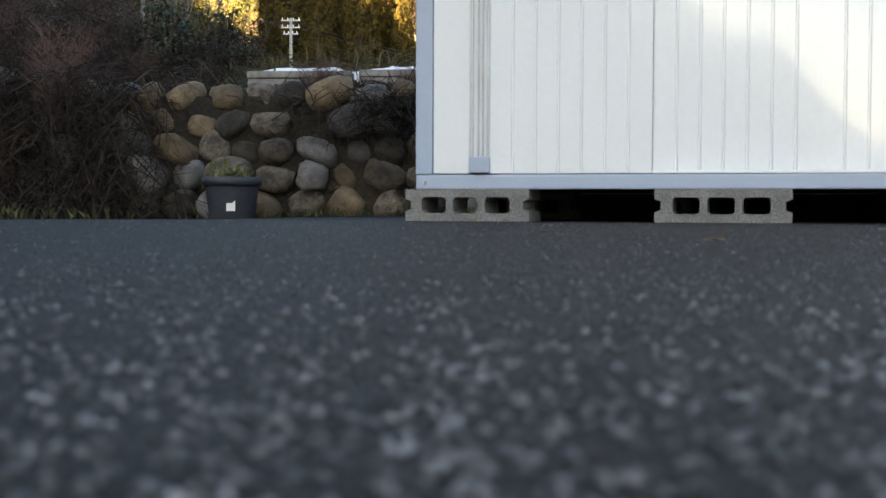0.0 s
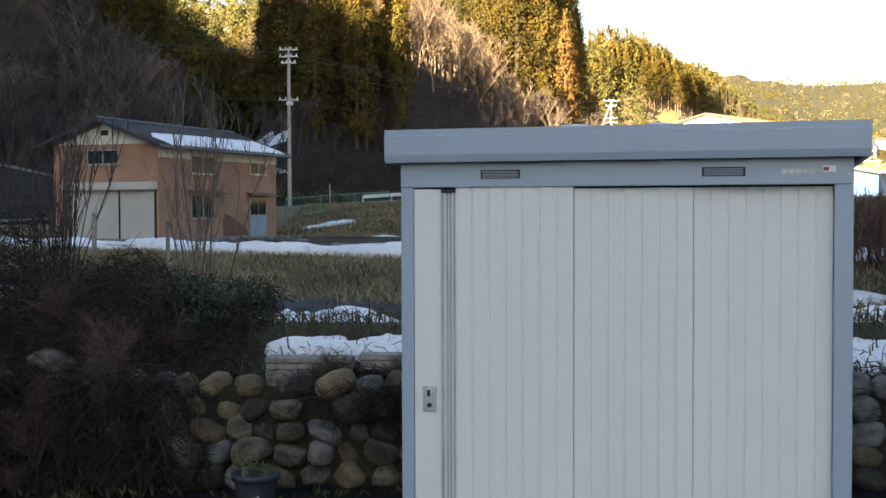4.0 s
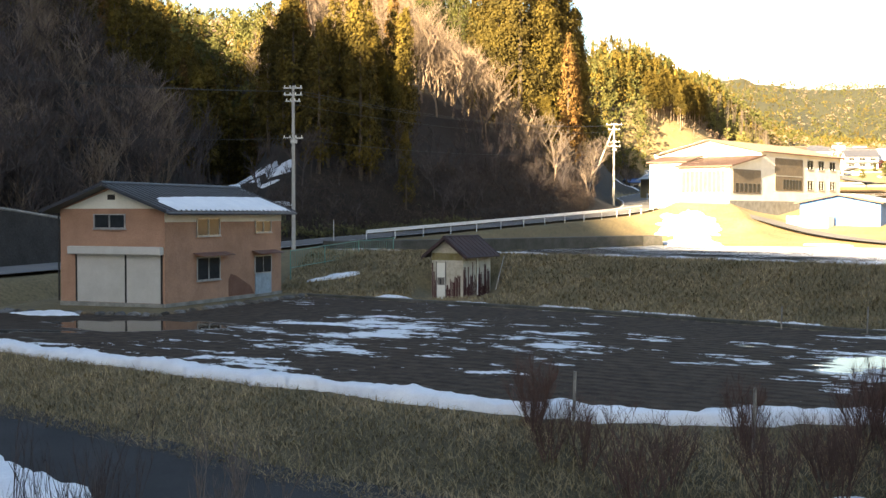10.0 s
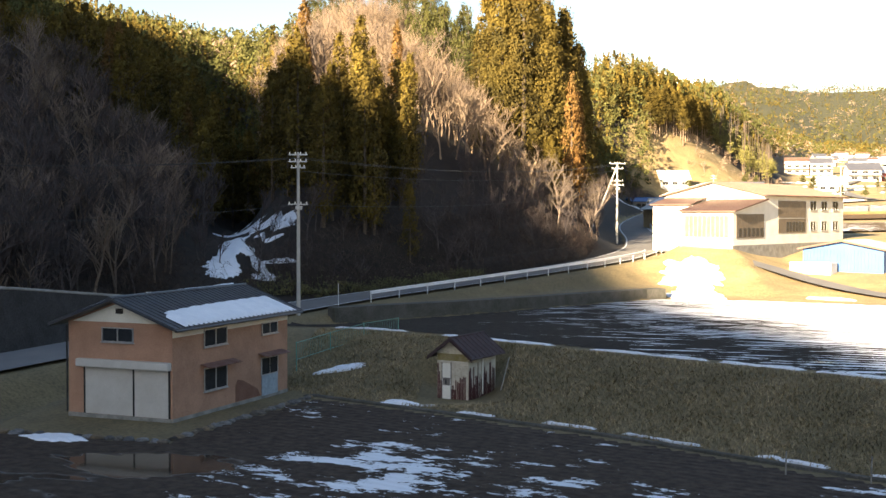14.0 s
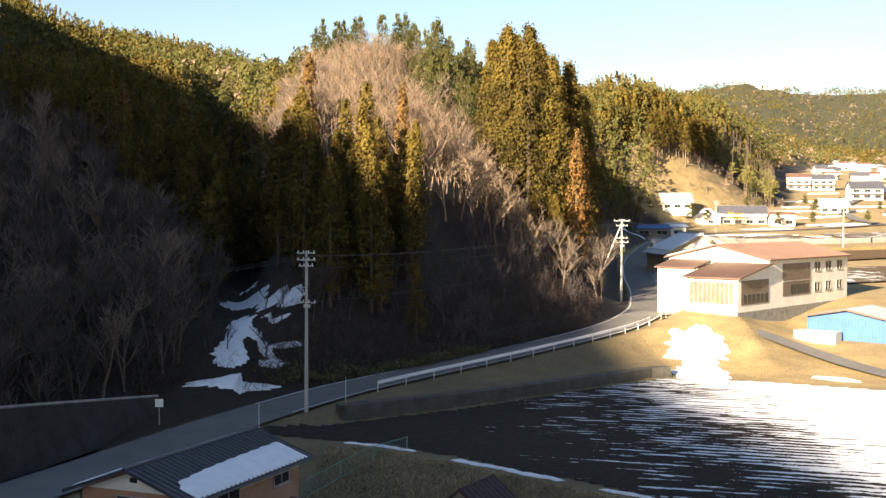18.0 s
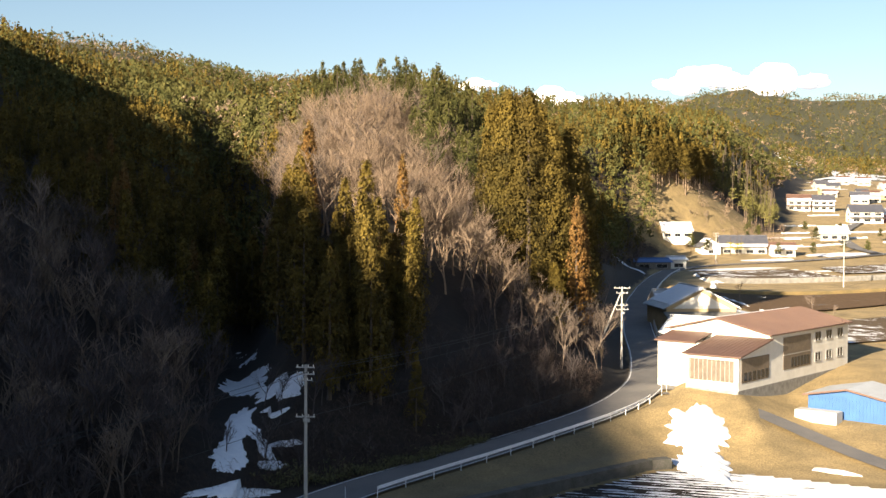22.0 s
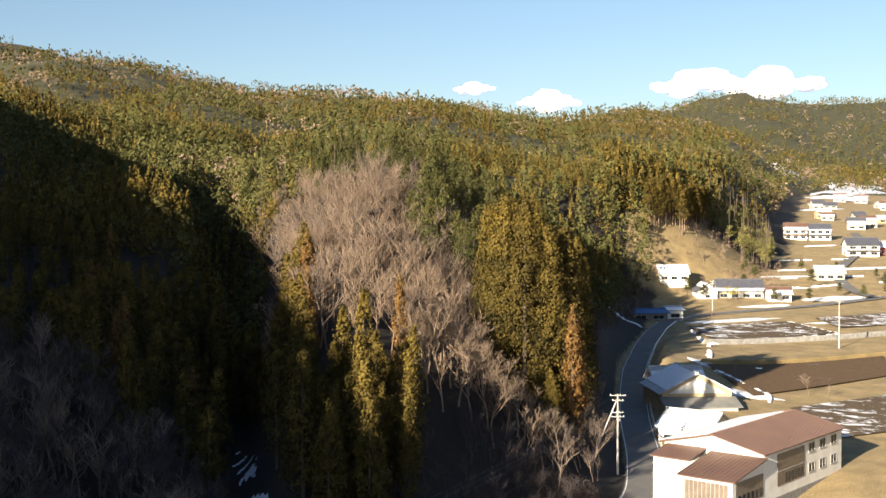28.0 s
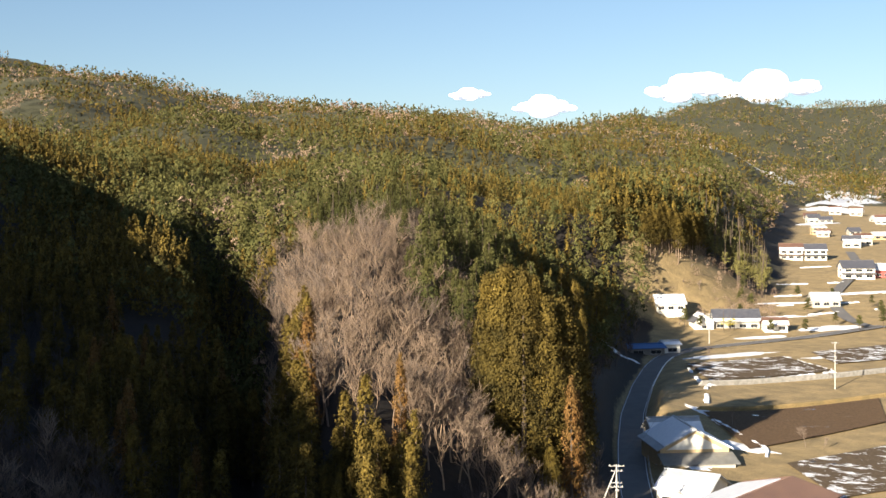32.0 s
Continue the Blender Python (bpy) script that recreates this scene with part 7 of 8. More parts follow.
# ---- grass and shrubs near the camera ----
def blades(name, n, region, height, material, label, seed, lean=0.5, width=0.012):
    """Grass blades as thin curved slivers over a stretch of land."""
    rng = np.random.RandomState(seed)
    x, y = region(rng, n)
    z = land(x, y)
    n = len(x)
    a = rng.uniform(0, math.tau, n)
    h = height * rng.uniform(0.5, 1.5, n)
    dx, dy = np.cos(a), np.sin(a)
    l = lean * rng.uniform(0.2, 1.4, n) * h
    w = width * rng.uniform(0.7, 1.6, n)
    p0 = np.stack([x - dy * w, y + dx * w, z - 0.03], 1)
    p1 = np.stack([x + dy * w, y - dx * w, z - 0.03], 1)
    m = np.stack([x + dx * l * 0.35, y + dy * l * 0.35, z + h * 0.65], 1)
    s = np.stack([-dy * w * 0.7, dx * w * 0.7, np.zeros(n)], 1)
    tip = np.stack([x + dx * l, y + dy * l, z + h], 1)
    v = np.stack([p0, p1, m - s, m + s, tip], 1).reshape(-1, 3)
    base = (np.arange(n) * 5)[:, None, None]
    faces = (base + np.array([(0, 1, 2), (0, 2, 3), (3, 2, 4)])[None]).reshape(-1, 3)
    ob = new(name, quick_mesh(name, v, faces, material))
    return tagged(ob, label, "grass", kind="stuff")


def bank_region(rng, n):
    x = rng.uniform(-18, 16, n)
    rf = np.interp(x, [-30, -9.7, -5.3, -2.2, 3, 12, 60], [38, 22.3, 18.7, 15.9, 13.2, 12, 12])
    lv = np.interp(x, [-60, -16, -7.9, -3.3, 0.4, 3.6, 7.5, 40], [61.5, 33.0, 26.9, 23.7, 21.0, 19.8, 20.5, 26.5])
    y = rf + 0.2 + (lv - 0.55 - rf) * rng.uniform(0, 1, n)
    return x, y


def slope_region(rng, n):
    x = rng.uniform(-12, 26, n)
    af = np.interp(x, [-30, -10.7, -2, 4.9, 13.6, 40], [75, 60, 53.8, 48.5, 40.5, 32])
    bn = np.interp(x, [-30, -8, 1, 18, 60], [85, 76, 68, 53, 42])
    y = af + 1.2 + (bn - af - 1.2) * rng.uniform(0, 1, n)
    ok = ~((x > -4.2) & (x < 0.3) & (y > 58.0) & (y < 65))
    return x[ok], y[ok]


def verge_region(rng, n):
    t = rng.uniform(0, 1, n)
    x = -14 + 26 * rng.uniform(0, 1, n)
    return x, rng.uniform(6.75, 8.6, n)


blades("bank_grass", 60000, bank_region, 0.11, M_STRAW, "long dry straw-coloured grass on the bank", 1, 2.6, 0.006)
blades("slope_grass", 60000, slope_region, 0.15, M_STRAW, "dry brown grass on the terrace slope", 2, 2.2, 0.014)
blades("verge_grass", 3000, verge_region, 0.16, mat("mossy_grass", (0.10, 0.085, 0.03), 0.95, (0.06, 0.06, 0.02), 1.5, 0.3, 20, island=0.4), "short mossy grass on top of the stone wall", 3, 0.9, 0.006)

SHRUB = [bare_tree(40 + k, 1.5, 0.55, 2, M_TWIG_RED, stems=14, thick=0.006, up=0.9, kids=(5, 8), first=0.25, shrink=0.5) for k in range(3)]
SHRUB_PALE = [bare_tree(55 + k, 2.7, 0.34, 3, M_TWIG_STEM, stems=5, thick=0.0058, up=1.0, kids=(3, 5), first=0.3, shrink=0.5) for k in range(2)]
SHRUB_GREY = [bare_tree(50 + k, 2.6, 0.28, 2, M_TWIG_DARK, stems=12, thick=0.0042, up=1.2, kids=(4, 6), first=0.3, shrink=0.42) for k in range(3)]
BRUSH = [bare_tree(70 + k, 0.7, 1.0, 2, M_TWIG_RED, stems=16, thick=0.006, up=0.35, kids=(6, 9), first=0.15, shrink=0.6) for k in range(3)]
EVERGREEN = [pine_crown(70 + k, 0.9, 0.45, 26, 60, M_LEAF) for k in range(3)]


def shrub(name, x, y, s, meshes, label, group, z=None, wide=1.0):
    tr, br = meshes
    plant(name, x, y, s, (("stem", tr), ("branch_work", br)), label, "shrub", group, wide, 0.05, z)


for k in range(46):
    x = rt.uniform(0.5, 12) if k % 3 else rt.uniform(4.0, 11)
    lo = float(np.interp(x, [-30, -9.7, -5.3, -2.2, 3, 12, 60], [38, 22.3, 18.7, 15.9, 13.2, 12, 12]))
    hi = float(np.interp(x, [-60, -16, -7.9, -3.3, 0.4, 3.6, 7.5, 40], [61.5, 33.0, 26.9, 23.7, 21.0, 19.8, 20.5, 26.5]))
    shrub("bank_shrub", x, lo + (hi - lo) * rt.uniform(0.2, 0.9), rt.uniform(0.75, 1.2), rt.choice(SHRUB), "reddish-brown leafless shrub on the bank", "bank shrubs", wide=1.2)
for x, y, s in ((-3.4, 8.6, 1.0), (-3.6, 8.9, 0.95), (-4.4, 8.8, 1.0), (-5.3, 8.4, 1.0)):
    shrub("tall_shrub", x, y, s, rt.choice(SHRUB_GREY), "tall leafless grey shrub above the stone wall", "tall shrubs", wide=0.9)
for x, y, s in ((-2.1, 8.5, 0.92), (-2.25, 8.7, 0.75)):
    shrub("tall_shrub", x, y, s, rt.choice(SHRUB_PALE), "small leafless tree with several pale stems above the stone wall", "tall shrubs", wide=0.9)
for x, y, s, z in ((-2.9, 7.3, 1.0, None), (-3.8, 7.4, 1.1, None), (-4.6, 7.3, 1.0, None), (-2.3, 7.5, 0.8, None), (-0.3, 6.75, 0.55, 0.62), (0.1, 6.7, 0.5, 0.58), (-0.7, 6.8, 0.45, 0.66), (-2.6, 6.5, 0.6, 0.25), (-3.3, 6.45, 0.7, 0.2), (-4.1, 6.45, 0.7, 0.3), (-1.9, 6.5, 0.4, 0.1), (3.4, 6.9, 0.7, None), (4.2, 7.0, 0.8, None)):
    shrub("dry_bramble", x, y, s, rt.choice(BRUSH), "dry brown bramble hanging over the stone wall", "brambles", z)
for k in range(34):
    x = rt.uniform(-6.5, -2.0)
    shrub("dry_bramble", x, rt.uniform(6.30, 6.5), rt.uniform(0.35, 0.75), rt.choice(BRUSH), "dry brown bramble hanging over the stone wall", "brambles", rt.uniform(0.0, 0.62))
for k in range(22):
    x = rt.uniform(-6.5, -1.5)
    shrub("dry_bramble", x, rt.uniform(6.7, 8.3), rt.uniform(0.6, 1.1), rt.choice(BRUSH), "tangle of dry brown bramble on the wall top", "brambles")
for k in range(10):
    shrub("dry_bramble", rt.uniform(-0.9, 0.4), rt.uniform(6.6, 6.9), rt.uniform(0.3, 0.5), rt.choice(BRUSH), "dry brown bramble hanging over the stone wall", "brambles", rt.uniform(0.5, 0.72))
for x, y, s in ((-1.95, 7.5, 0.75), (-1.6, 7.6, 0.7), (-2.3, 7.6, 0.7), (-2.75, 7.8, 0.65), (-3.4, 7.7, 0.6), (-3.9, 8.0, 0.6), (-2.0, 8.0, 0.7), (-4.5, 8.1, 0.6)):
    plant("evergreen_bush", x, y, s, (("stem", SHRUB[0][0]), ("foliage", rt.choice(EVERGREEN))), "low dark evergreen bush above the wall", "shrub", "evergreen bushes", 1.0, 0.25)


def tangle(name, n, region, length, width, material, label, seed, rise=0.5):
    """A thicket of thin dead stems that cross one another in every direction."""
    rng = np.random.RandomState(seed)
    p = region(rng, n)
    n = len(p)
    d = rng.normal(0, 1, (n, 3)) * np.array([1, 0.7, 0.6]) + np.array([0, 0, rise])
    d /= np.linalg.norm(d, axis=1)[:, None]
    s = np.cross(d, rng.normal(0, 1, (n, 3)))
    s /= np.linalg.norm(s, axis=1)[:, None]
    ln = length * rng.uniform(0.4, 1.5, (n, 1))
    w = width * rng.uniform(0.6, 1.5, (n, 1))
    sag = np.array([0, 0, 0.18]) * ln
    v = np.stack([p - d * ln / 2 + s * w, p - d * ln / 2 - s * w, p - s * w + sag, p + s * w + sag, p + d * ln / 2], 1).reshape(-1, 3)
    faces = ((np.arange(n) * 5)[:, None, None] + np.array([(0, 1, 2), (0, 2, 3), (3, 2, 4)])[None]).reshape(-1, 3)
    return tagged(new(name, quick_mesh(name, v, faces, material)), label, "brush", kind="stuff")


def left_brush(rng, n):
    x = rng.uniform(-8.5, -1.5, n)
    y = np.where(rng.uniform(0, 1, n) < 0.55, rng.uniform(6.33, 6.5, n), rng.uniform(6.62, 8.6, n))
    top = 0.25 + 0.75 * sstep(-2.0, -4.0, x) * (0.7 + 0.3 * np.sin(x * 2.1 + y * 1.7)) + 0.18 * np.sin(x * 5.3 + 2)
    base = np.where(y < 6.62, 0.0, land(x, y))
    z = base + rng.uniform(0, 1, n) ** 1.3 * np.where(y < 6.62, 0.75, np.maximum(0.1, top))
    keep = (y > 6.62) | (rng.uniform(0, 1, n) < sstep(-1.4, -2.3, x) * 0.75)
    return np.stack([x, y, z], 1)[keep]


def hanging_brush(rng, n):
    x = np.concatenate([rng.normal(-0.2, 0.38, n), rng.uniform(2.5, 6, n // 2)])
    y = rng.uniform(6.36, 7.1, len(x))
    z = np.where(y < 6.6, rng.uniform(0.40, 0.66, len(x)), 0.62 + rng.uniform(0, 0.09, len(x)))
    return np.stack([x, y, z], 1)


def top_mat(rng, n):
    x = rng.uniform(-9, 9, n)
    y = rng.uniform(6.6, 8.4, n)
    return np.stack([x, y, land(x, y) + rng.uniform(0, 0.09, n)], 1)


def foot_brush(rng, n):
    y = rng.uniform(92, 150, n)
    x = np.interp(y, FOOT_Y, FOOT_X) - 0.5 - 9 * rng.uniform(0, 1, n) ** 1.4
    ok = np.abs(x - np.interp(y, [80, 95, 105, 115, 133, 150], [-23, -25, -25, -26, -30, -33])) > 2.6
    x, y = x[ok], y[ok]
    return np.stack([x, y, land(x, y) + rng.uniform(0, 1.5, len(x)) ** 1.5], 1)


def left_undergrowth(rng, n):
    y = rng.uniform(56, 100, n)
    x = np.interp(y, FOOT_Y, FOOT_X) - 2.5 - 16 * rng.uniform(0, 1, n)
    return np.stack([x, y, land(x, y) + rng.uniform(0, 1.6, n) ** 1.5], 1)


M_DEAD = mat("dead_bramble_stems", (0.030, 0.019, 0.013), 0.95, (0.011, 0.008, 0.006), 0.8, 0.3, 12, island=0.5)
M_MAT = mat("matted_moss_and_grass", (0.075, 0.062, 0.022), 0.95, (0.045, 0.034, 0.018), 1.5, 0.3, 12, island=0.5)
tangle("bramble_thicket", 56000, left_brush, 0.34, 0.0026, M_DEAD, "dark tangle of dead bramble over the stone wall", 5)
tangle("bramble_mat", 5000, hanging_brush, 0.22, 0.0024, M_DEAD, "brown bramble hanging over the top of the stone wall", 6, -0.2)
tangle("moss_mat", 14000, top_mat, 0.12, 0.003, M_MAT, "matted moss and dead grass on the wall top", 7, 0.3)

# brown stems, darkened in colour for the shade under the trees
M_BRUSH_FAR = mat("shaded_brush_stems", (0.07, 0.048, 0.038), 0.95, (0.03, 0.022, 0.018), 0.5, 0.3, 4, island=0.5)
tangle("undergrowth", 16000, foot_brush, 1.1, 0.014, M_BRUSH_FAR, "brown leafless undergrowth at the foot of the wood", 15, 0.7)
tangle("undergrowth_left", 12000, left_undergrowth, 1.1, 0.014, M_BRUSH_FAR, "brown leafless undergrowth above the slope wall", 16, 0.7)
M_SASA = mat("dwarf_bamboo_leaves", (0.13, 0.125, 0.05), 0.7, (0.07, 0.075, 0.025), 0.8, 0.3, 6, island=0.4)
rg2 = np.random.RandomState(19)
_y = 102 + 20 * rg2.uniform(0, 1, 2600)
_x = np.interp(_y, FOOT_Y, FOOT_X) - 0.3 - np.abs(rg2.normal(0, 1.1, 2600))
_p = np.stack([_x, _y, land(_x, _y) + 0.15 + 1.2 * rg2.uniform(0, 1, 2600) ** 0.8 * (0.7 + 0.3 * np.sin(_y * 1.7))], 1)
vv, ff = sprays(_p, rg2.normal(0, 0.7, (2600, 3)) + np.array([0, -0.6, 0.2]), 0.17, rg2, 0.25, 0.1, True)
tagged(new("dwarf_bamboo", quick_mesh("dwarf_bamboo", vv, ff, M_SASA)), "low yellow-green dwarf bamboo at the wood's edge", "dwarf bamboo", kind="stuff")
up_wall = thing("wall_upslope", Matrix.Identity(4), "dark concrete slope wall on the uphill side of the road", "retaining wall", kind="structure")
_i0, _i1 = road_index(116), road_index(141)
for i in range(_i0, _i1, 2):
    a, b = (Vector((ROAD_C[q][0] - ROAD_N[q][0] * 3.6, ROAD_C[q][1] - ROAD_N[q][1] * 3.6, ROAD_C[q][2])) for q in (i, min(i + 2, _i1)))
    n_ = Vector((-ROAD_N[i][0], -ROAD_N[i][1], 0))
    top = 1.7 * min(1.0, (i - _i0 + 1) / 3, (_i1 - i + 1) / 3)
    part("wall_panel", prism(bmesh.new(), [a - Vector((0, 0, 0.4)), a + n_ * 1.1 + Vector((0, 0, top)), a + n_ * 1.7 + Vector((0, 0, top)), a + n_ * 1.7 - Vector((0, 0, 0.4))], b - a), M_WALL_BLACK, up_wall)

# ---- small things of the yard and the fields ----
def lathe(bm, profile, sides=28):
    rings = [[bm.verts.new((r * math.cos(i * math.tau / sides), r * math.sin(i * math.tau / sides), z)) for i in range(sides)] for r, z in profile]
    for a, b in zip(rings[:-1], rings[1:]):
        for i in range(sides):
            j = (i + 1) % sides
            bm.faces.new((a[i], a[j], b[j], b[i]))
    bmesh.ops.recalc_face_normals(bm, faces=bm.faces)
    return bm


M_BUCKET = mat("dark_grey_plastic", (0.030, 0.036, 0.048), 0.55, (0.045, 0.05, 0.06), 3, 0.15, 30)
bucket = thing("plant_pot", pose(-1.19, 6.0, -0.045), "dark grey plastic plant pot with a white tag", "plant pot")
part("pot_body", lathe(bmesh.new(), [(0.0, 0.0), (0.105, 0.0), (0.112, 0.01), (0.135, 0.19), (0.138, 0.2), (0.152, 0.2), (0.154, 0.24), (0.146, 0.242), (0.138, 0.236), (0.125, 0.205), (0.0, 0.2)]), M_BUCKET, bucket, smooth=True)
tag = part("tag", box(bmesh.new(), -0.02, 0.024, -0.004, 0.0, 0.07, 0.17), M_WHITE_WALL, bucket, "white paper tag")
tag.matrix_basis = pose(0.02, -0.132, 0.0, -7, 0, 6)
rg = np.random.RandomState(8)
pts = rg.normal(0, 0.05, (90, 3)) * np.array([1, 1, 0.5]) + np.array([0, 0, 0.25])
vv, ff = sprays(pts, pts - np.array([0, 0, 0.15]), 0.022, rg, 0.4, -0.3)
o = mesh_object("weed_tuft", vv.tolist(), ff.tolist(), mat("weed_leaves", (0.10, 0.13, 0.035), 0.8, (0.14, 0.14, 0.05), 8, 0.2, 40, island=0.4), parent=bucket)

# weeds in the joint between wall and asphalt
M_WEED = mat("joint_weeds", (0.06, 0.066, 0.02), 0.8, (0.045, 0.045, 0.018), 6, 0.3, 40, island=0.4)
weed_at, weed_toward = [], []
for x, y, w in ((-1.2, 6.12, 0.16), (-0.7, 6.25, 0.12), (-0.25, 6.3, 0.2), (-2.4, 6.1, 0.14), (-2.1, 6.3, 0.22), (-3.3, 6.25, 0.2), (0.05, 6.25, 0.14)):
    weed_at.append(rg.normal(0, 1, (60, 3)) * np.array([w, 0.05, 0.02]) + np.array([x, y, -0.01]))
    weed_toward.append(np.zeros((60, 3)) + np.array([0, -0.2, 1.0]))
vv, ff = sprays(np.concatenate(weed_at), np.concatenate(weed_toward), 0.028, rg, 0.35, -0.2)
tagged(mesh_object("wall_weeds", vv.tolist(), ff.tolist(), M_WEED), "low yellow-green weeds at the foot of the wall", "weeds", kind="stuff")

# grey timber edging on the wall top
M_TIMBER = mat("silvered_timber", (0.30, 0.28, 0.25), 0.9, (0.14, 0.13, 0.115), 2, 0.25, 25, bump=0.4, bump_scale=30)
timber = thing("timber_edging", pose(-1.27, 6.74, 0.615, 0, 0, -1), "stack of grey weathered timber boards on the wall", "timber boards")
for k in range(5):
    part("board", box(bmesh.new(), 0.004 * (k % 2), 0.61 - 0.01 * (k % 3), 0.008 * (k % 2), 0.16, k * 0.043, k * 0.043 + 0.039, 0.005), M_TIMBER, timber)
timber2 = thing("timber_edging", pose(-0.63, 6.80, 0.715, 0, 0, -2), "shorter grey weathered boards on the wall", "timber boards")
for k in range(3):
    part("board", box(bmesh.new(), 0.0, 1.6, 0.008 * (k % 2), 0.16, k * 0.043, k * 0.043 + 0.039, 0.005), M_TIMBER, timber2)
for x, y, h in ((-3.0, 8.3, 0.9), (-2.75, 9.6, 1.1)):
    st = thing("stake", pose(x, y, land_at(x, y)), "thin grey wooden stake", "stake", "stakes")
    part("stake_pole", tube(bmesh.new(), (0, 0, -0.2), (0.02, 0, h), 0.022, 0.02, 8), M_TIMBER, st)
for x, y, h in ((1.6, 20.0, 1.0), (4.4, 18.0, 1.1), (10.5, 41.8, 0.9), (13.2, 40.6, 1.0)):
    st = thing("stake", pose(x, y, land_at(x, y)), "weathered stake on the grass bank", "stake", "stakes")
    part("stake_pole", tube(bmesh.new(), (0, 0, -0.2), (0.03, 0, h), 0.03, 0.028, 8), M_TIMBER, st)

# boulders and leaves on the wall top
for k, (x, y, z, r) in enumerate(((-2.75, 6.75, 0.78, 0.13), (-2.45, 6.8, 0.76, 0.08), (-3.6, 6.7, 0.74, 0.1))):
    b = new("boulder", STONES[k])
    b.matrix_basis = pose(x, y, z, 10 * k, 15, 40 * k) @ Matrix.Diagonal((r * 1.4, r, r * 0.75, 1))
    tagged(b, "pale boulder lying on the wall top", "boulder", "boulders")
# leaf scraps and grit on the asphalt
M_LEAF_DRY = mat("dry_leaf", (0.22, 0.14, 0.07), 0.9, (0.15, 0.1, 0.06), 10, 0.3, 60)
for k, (x, y) in enumerate(((0.95, 2.4), (0.28, 2.6), (0.52, 1.9), (1.3, 3.1), (-0.5, 2.9), (0.1, 3.2))):
    bm = bmesh.new()
    rr = random.Random(k)
    ring = [bm.verts.new((0.02 * math.cos(a) * rr.uniform(0.6, 1.3), 0.012 * math.sin(a) * rr.uniform(0.6, 1.3), 0.004 + rr.uniform(0, 0.006))) for a in [i * math.tau / 9 for i in range(9)]]
    c = bm.verts.new((0, 0, 0.009))
    for i in range(9):
        bm.faces.new((ring[i], ring[(i + 1) % 9], c))
    lf = part("fallen_leaf", bm, M_LEAF_DRY, None)
    lf.matrix_basis = pose(x, y, float(yard_z(np.array([x]), np.array([y]))[0]) + 0.001, 0, 0, rr.uniform(0, 360))
    tagged(lf, "small dry brown leaf on the asphalt", "leaf", "fallen leaves")

# ---- green mesh fence behind the house ----
M_GREEN = mat("green_fence_paint", (0.10, 0.26, 0.21), 0.55, (0.13, 0.30, 0.25), 2, 0.1, 20)
fence = thing("mesh_fence", Matrix.Identity(4), "low green mesh fence beside the storehouse", "fence")
FP = [Vector((-11.6, 66, 1.55)), Vector((-10.2, 70, 1.75)), Vector((-8.6, 74, 1.95)), Vector((-6.6, 76.5, 2.1))]
for a, b in zip(FP[:-1], FP[1:]):
    part("post", tube(bmesh.new(), a - Vector((0, 0, 0.6)), a + Vector((0, 0, 1.1)), 0.035, 0.035, 8), M_GREEN, fence)
    d = b - a
    for z in (0.08, 1.05):
        part("rail", tube(bmesh.new(), a + Vector((0, 0, z)), b + Vector((0, 0, z)), 0.022, 0.022, 6), M_GREEN, fence)
    for k in range(1, 15):
        q = a + d * k / 15
        part("wire", tube(bmesh.new(), q + Vector((0, 0, 0.08)), q + Vector((0, 0, 1.05)), 0.010, 0.010, 4, False), M_GREEN, fence)
part("post", tube(bmesh.new(), FP[-1] - Vector((0, 0, 0.6)), FP[-1] + Vector((0, 0, 1.1)), 0.035, 0.035, 8), M_GREEN, fence)

# ---- stone edging of the house plot ----
edging = thing("wall_edging", Matrix.Identity(4), "row of squat dark stones along the house plot", "stone edging", kind="structure")
re_ = random.Random(3)
for a, b in (((-24.5, 49.6), (-13.9, 46.9)), ((-13.9, 46.9), (-9.6, 59.6))):
    L = math.dist(a, b)
    t = 0.0
    while t < L:
        w = re_.uniform(0.22, 0.40)
        for row in range(2):
            o = new("stone", re_.choice(STONES))
            o.parent = edging
            x, y = a[0] + (b[0] - a[0]) * t / L, a[1] + (b[1] - a[1]) * t / L
            o.matrix_basis = pose(x, y, 0.26 + row * 0.22, re_.uniform(-15, 15), re_.uniform(-15, 15), re_.uniform(0, 360)) @ Matrix.Diagonal((w, w * 0.8, 0.17, 1))
        t += w * 1.7

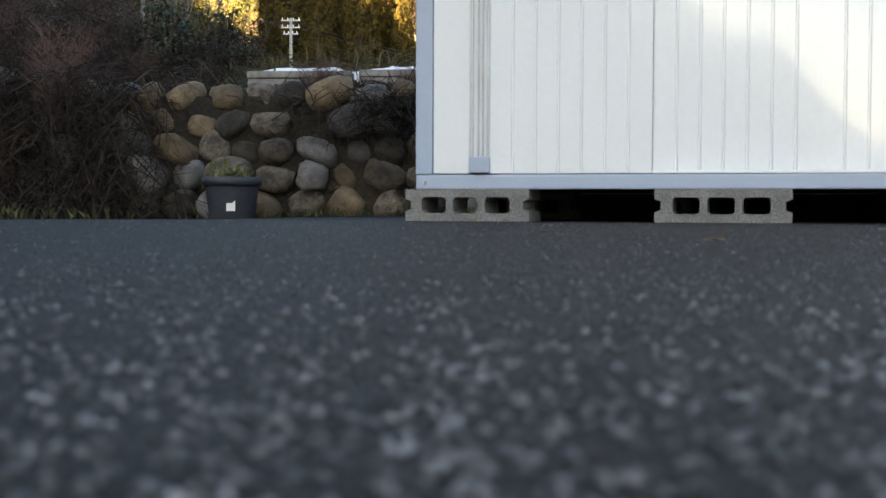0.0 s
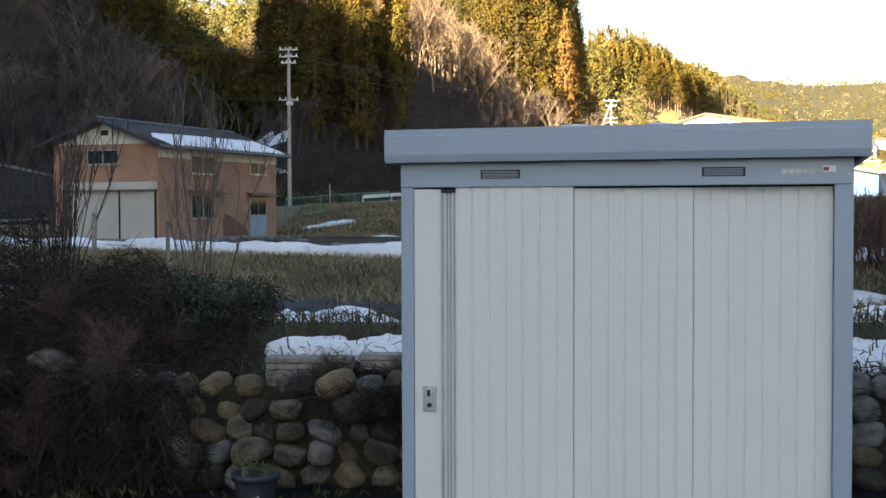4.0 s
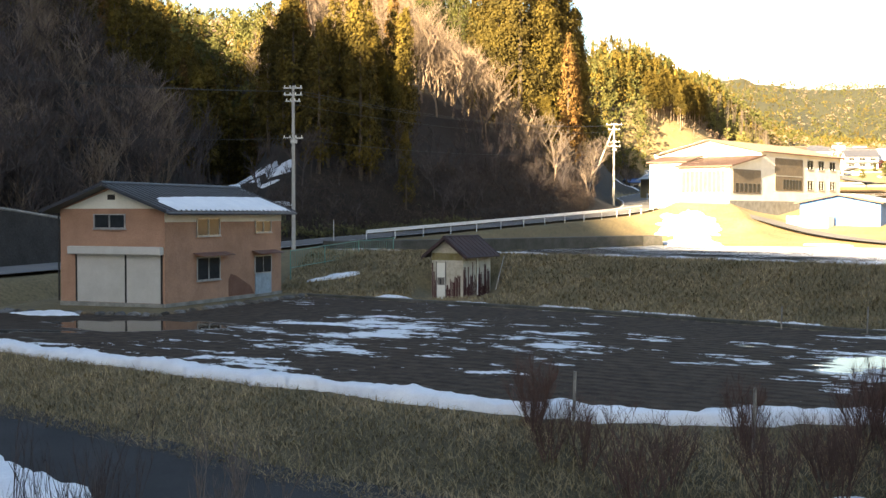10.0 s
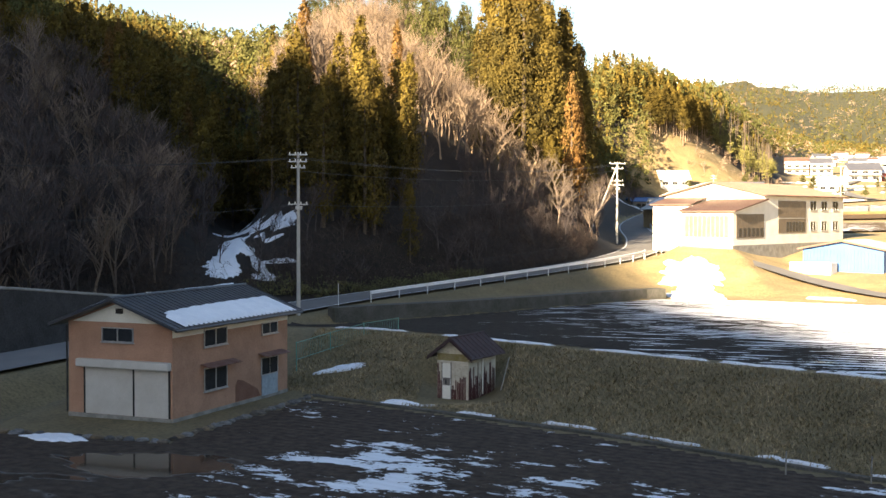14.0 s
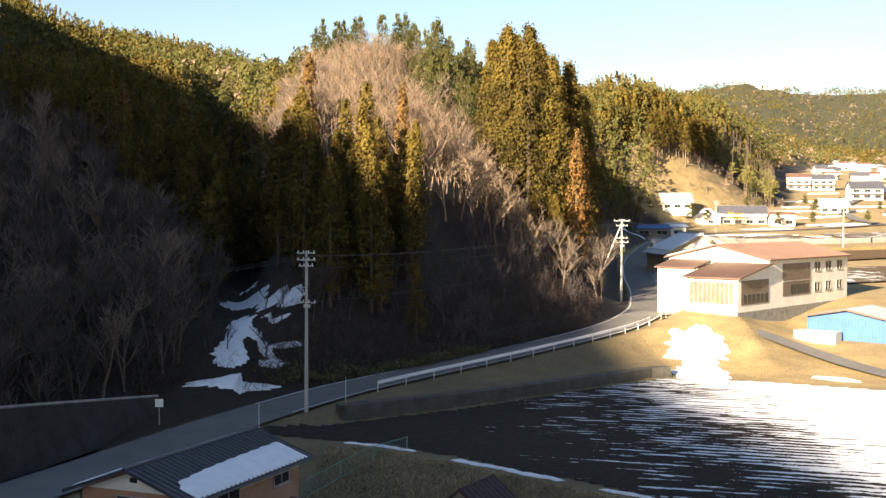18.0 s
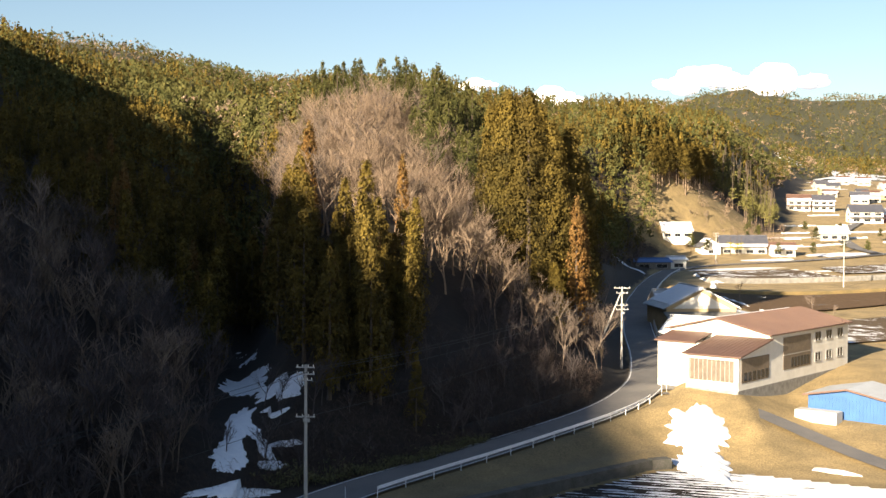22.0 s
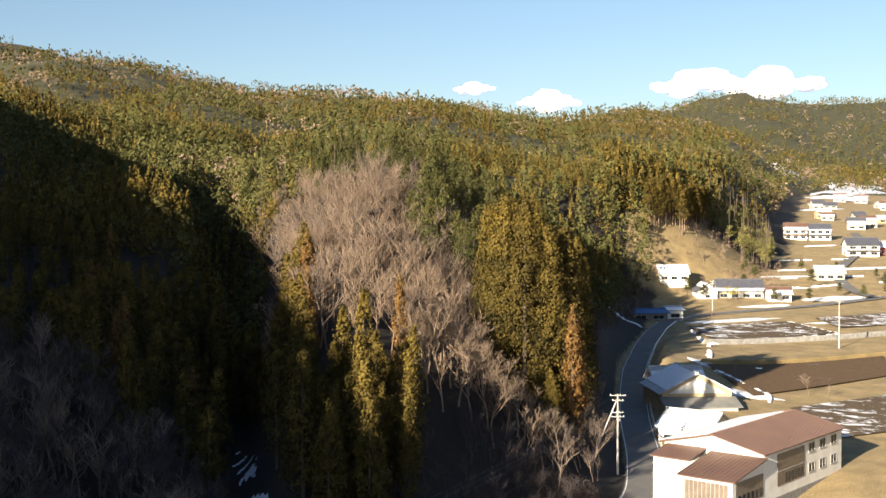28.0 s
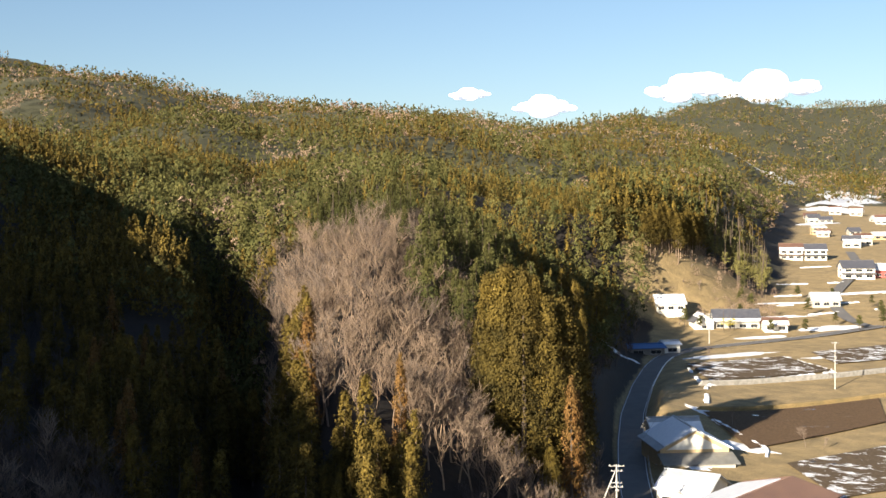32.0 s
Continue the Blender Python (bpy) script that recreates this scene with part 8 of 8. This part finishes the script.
# ---- concrete wall with a rail at the foot of the left slope ----
hw = thing("wall_hillside", Matrix.Identity(4), "grey concrete slope wall beside the left road", "retaining wall", kind="structure")
HWP = [(-38.5, 55), (-34.5, 65), (-31, 76), (-28.5, 85), (-26.5, 91)]
for a, b in zip(HWP[:-1], HWP[1:]):
    za, zb = float(np.interp(a[1], ROAD[:, 1], ROAD[:, 2])), float(np.interp(b[1], ROAD[:, 1], ROAD[:, 2]))
    ta, tb = (float(np.interp(q[1], [55, 65, 76, 91], [5.0, 4.8, 3.6, 1.6])) for q in (a, b))
    bm = bmesh.new()
    vs = [bm.verts.new(p) for p in ((a[0], a[1], za - 0.5), (b[0], b[1], zb - 0.5), (b[0] - 1.2, b[1] + 0.4, zb + tb), (a[0] - 1.2, a[1] + 0.4, za + ta), (a[0] - 1.9, a[1] + 0.4, za - 0.5), (b[0] - 1.9, b[1] + 0.4, zb - 0.5), (b[0] - 1.9, b[1] + 0.4, zb + tb), (a[0] - 1.9, a[1] + 0.4, za + ta))]
    for f in ((0, 1, 2, 3), (3, 2, 6, 7), (7, 6, 5, 4), (4, 5, 1, 0), (0, 3, 7, 4), (1, 5, 6, 2)):
        bm.faces.new([vs[i] for i in f])
    bmesh.ops.recalc_face_normals(bm, faces=bm.faces)
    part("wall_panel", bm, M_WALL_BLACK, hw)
    part("coping", tube(bmesh.new(), (a[0] - 1.3, a[1] + 0.4, za + ta + 0.05), (b[0] - 1.3, b[1] + 0.4, zb + tb + 0.05), 0.14, 0.14, 6), M_CONCRETE, hw)

# ---- roadside markers, sign ----
for y, sd in ((99, 3.2), (88, 3.2), (150, 3.3), (146, 3.2)):
    i = road_index(y)
    x0, y0, z0 = ROAD_C[i][0] + ROAD_N[i][0] * sd, ROAD_C[i][1] + ROAD_N[i][1] * sd, ROAD_C[i][2] + 0.2
    m = thing("road_marker", pose(x0, y0, z0), "slim snow marker post at the road edge", "road marker", "road markers")
    part("marker_pole", tube(bmesh.new(), (0, 0, -0.3), (0, 0, 1.9), 0.03, 0.025, 8), M_RAIL, m)
    part("reflector", tube(bmesh.new(), (0, 0, 1.9), (0, 0, 2.0), 0.045, 0.045, 8), M_ROOF_RUST, m)
sg = thing("road_sign", pose(-25.5, 84, 2.7, 0, 0, 10), "small white roadside sign plate", "road sign")
part("sign_post", tube(bmesh.new(), (0, 0, -0.3), (0, 0, 1.5), 0.03, 0.03, 8), M_FRAME, sg)
part("sign_plate", box(bmesh.new(), -0.3, 0.3, -0.04, -0.02, 1.0, 1.6, 0.01), M_WHITE_WALL, sg)

# ---- overhead wires ----
M_WIRE = mat("black_wire", (0.03, 0.03, 0.03), 0.6, fine=0.0)


def wire(a, b, sag):
    a, b = Vector(a), Vector(b)
    side = Vector((b.y - a.y, a.x - b.x, 0)).normalized()
    verts, faces = [], []
    for k in range(25):
        f = k / 24
        p = a.lerp(b, f) - Vector((0, 0, sag * 4 * f * (1 - f)))
        verts += [tuple(p + 0.018 * (side * c + Vector((0, 0, s)))) for c, s in ((1, 0), (0, 1), (-1, 0), (0, -1))]
    for k in range(24):
        for j in range(4):
            faces.append((k * 4 + j, k * 4 + (j + 1) % 4, k * 4 + 4 + (j + 1) % 4, k * 4 + 4 + j))
    return tagged(mesh_object("overhead_wire", verts, faces, M_WIRE), "thin black wire between utility poles", "wire", "overhead wires")


for dx, z1, z2 in ((-0.6, 14.55, 17.0), (0.6, 14.55, 17.0), (0.0, 13.5, 16.2), (0.0, 10.8, 13.8)):
    wire((-16.1 + dx, 93.1, z1), (16.6 + dx, 164.0, z2), 1.1)
for dx, z1, z2 in ((-0.6, 14.55, 13.5), (0.6, 14.55, 13.5), (0.0, 10.8, 10.5)):
    wire((-16.1 + dx, 93.1, z1), (-46 + dx, 36.0, z2), 1.2)
for dx, z1, z2 in ((-0.6, 17.0, 22.5), (0.6, 17.0, 22.5)):
    wire((16.6 + dx, 164.0, z1), (66.5 + dx, 369.5, z2), 3.0)


# ---- loose grit in the asphalt, near where the flight begins ----
def grit():
    rng = np.random.RandomState(77)
    n = 9000
    y = 0.12 + 3.2 * rng.uniform(0, 1, n) ** 1.6
    x = 0.15 + (rng.uniform(-1, 1, n)) * (0.12 + 0.42 * y)
    z = yard_z(x, y) + 0.0005
    r = rng.uniform(0.0016, 0.0046, n) * np.maximum(0.45, 1.1 - 0.4 * y)
    k = rng.uniform(0.7, 1.3, (n, 6))
    an = rng.uniform(0, math.tau, n)
    ring = np.array([(1, 0, 0), (0, 1, 0), (-1, 0, 0), (0, -1, 0), (0, 0, 0.75), (0, 0, -0.4)])
    v = ring[None] * (r[:, None] * k)[:, :, None]
    c, s_ = np.cos(an)[:, None], np.sin(an)[:, None]
    v = np.stack([v[:, :, 0] * c - v[:, :, 1] * s_ + x[:, None], v[:, :, 0] * s_ + v[:, :, 1] * c + y[:, None], v[:, :, 2] + z[:, None]], 2).reshape(-1, 3)
    f = np.array([(0, 1, 4), (1, 2, 4), (2, 3, 4), (3, 0, 4), (1, 0, 5), (2, 1, 5), (3, 2, 5), (0, 3, 5)])
    faces = ((np.arange(n) * 6)[:, None, None] + f[None]).reshape(-1, 3)
    m = mat("stone_grit", (0.025, 0.025, 0.028), 0.3, (0.17, 0.168, 0.170), 30, 0.2, 300, island=0.95)
    tagged(new("asphalt_grit", quick_mesh("asphalt_grit", v, faces, m)), "grey stone chips standing out of the asphalt", "grit", kind="stuff")


grit()
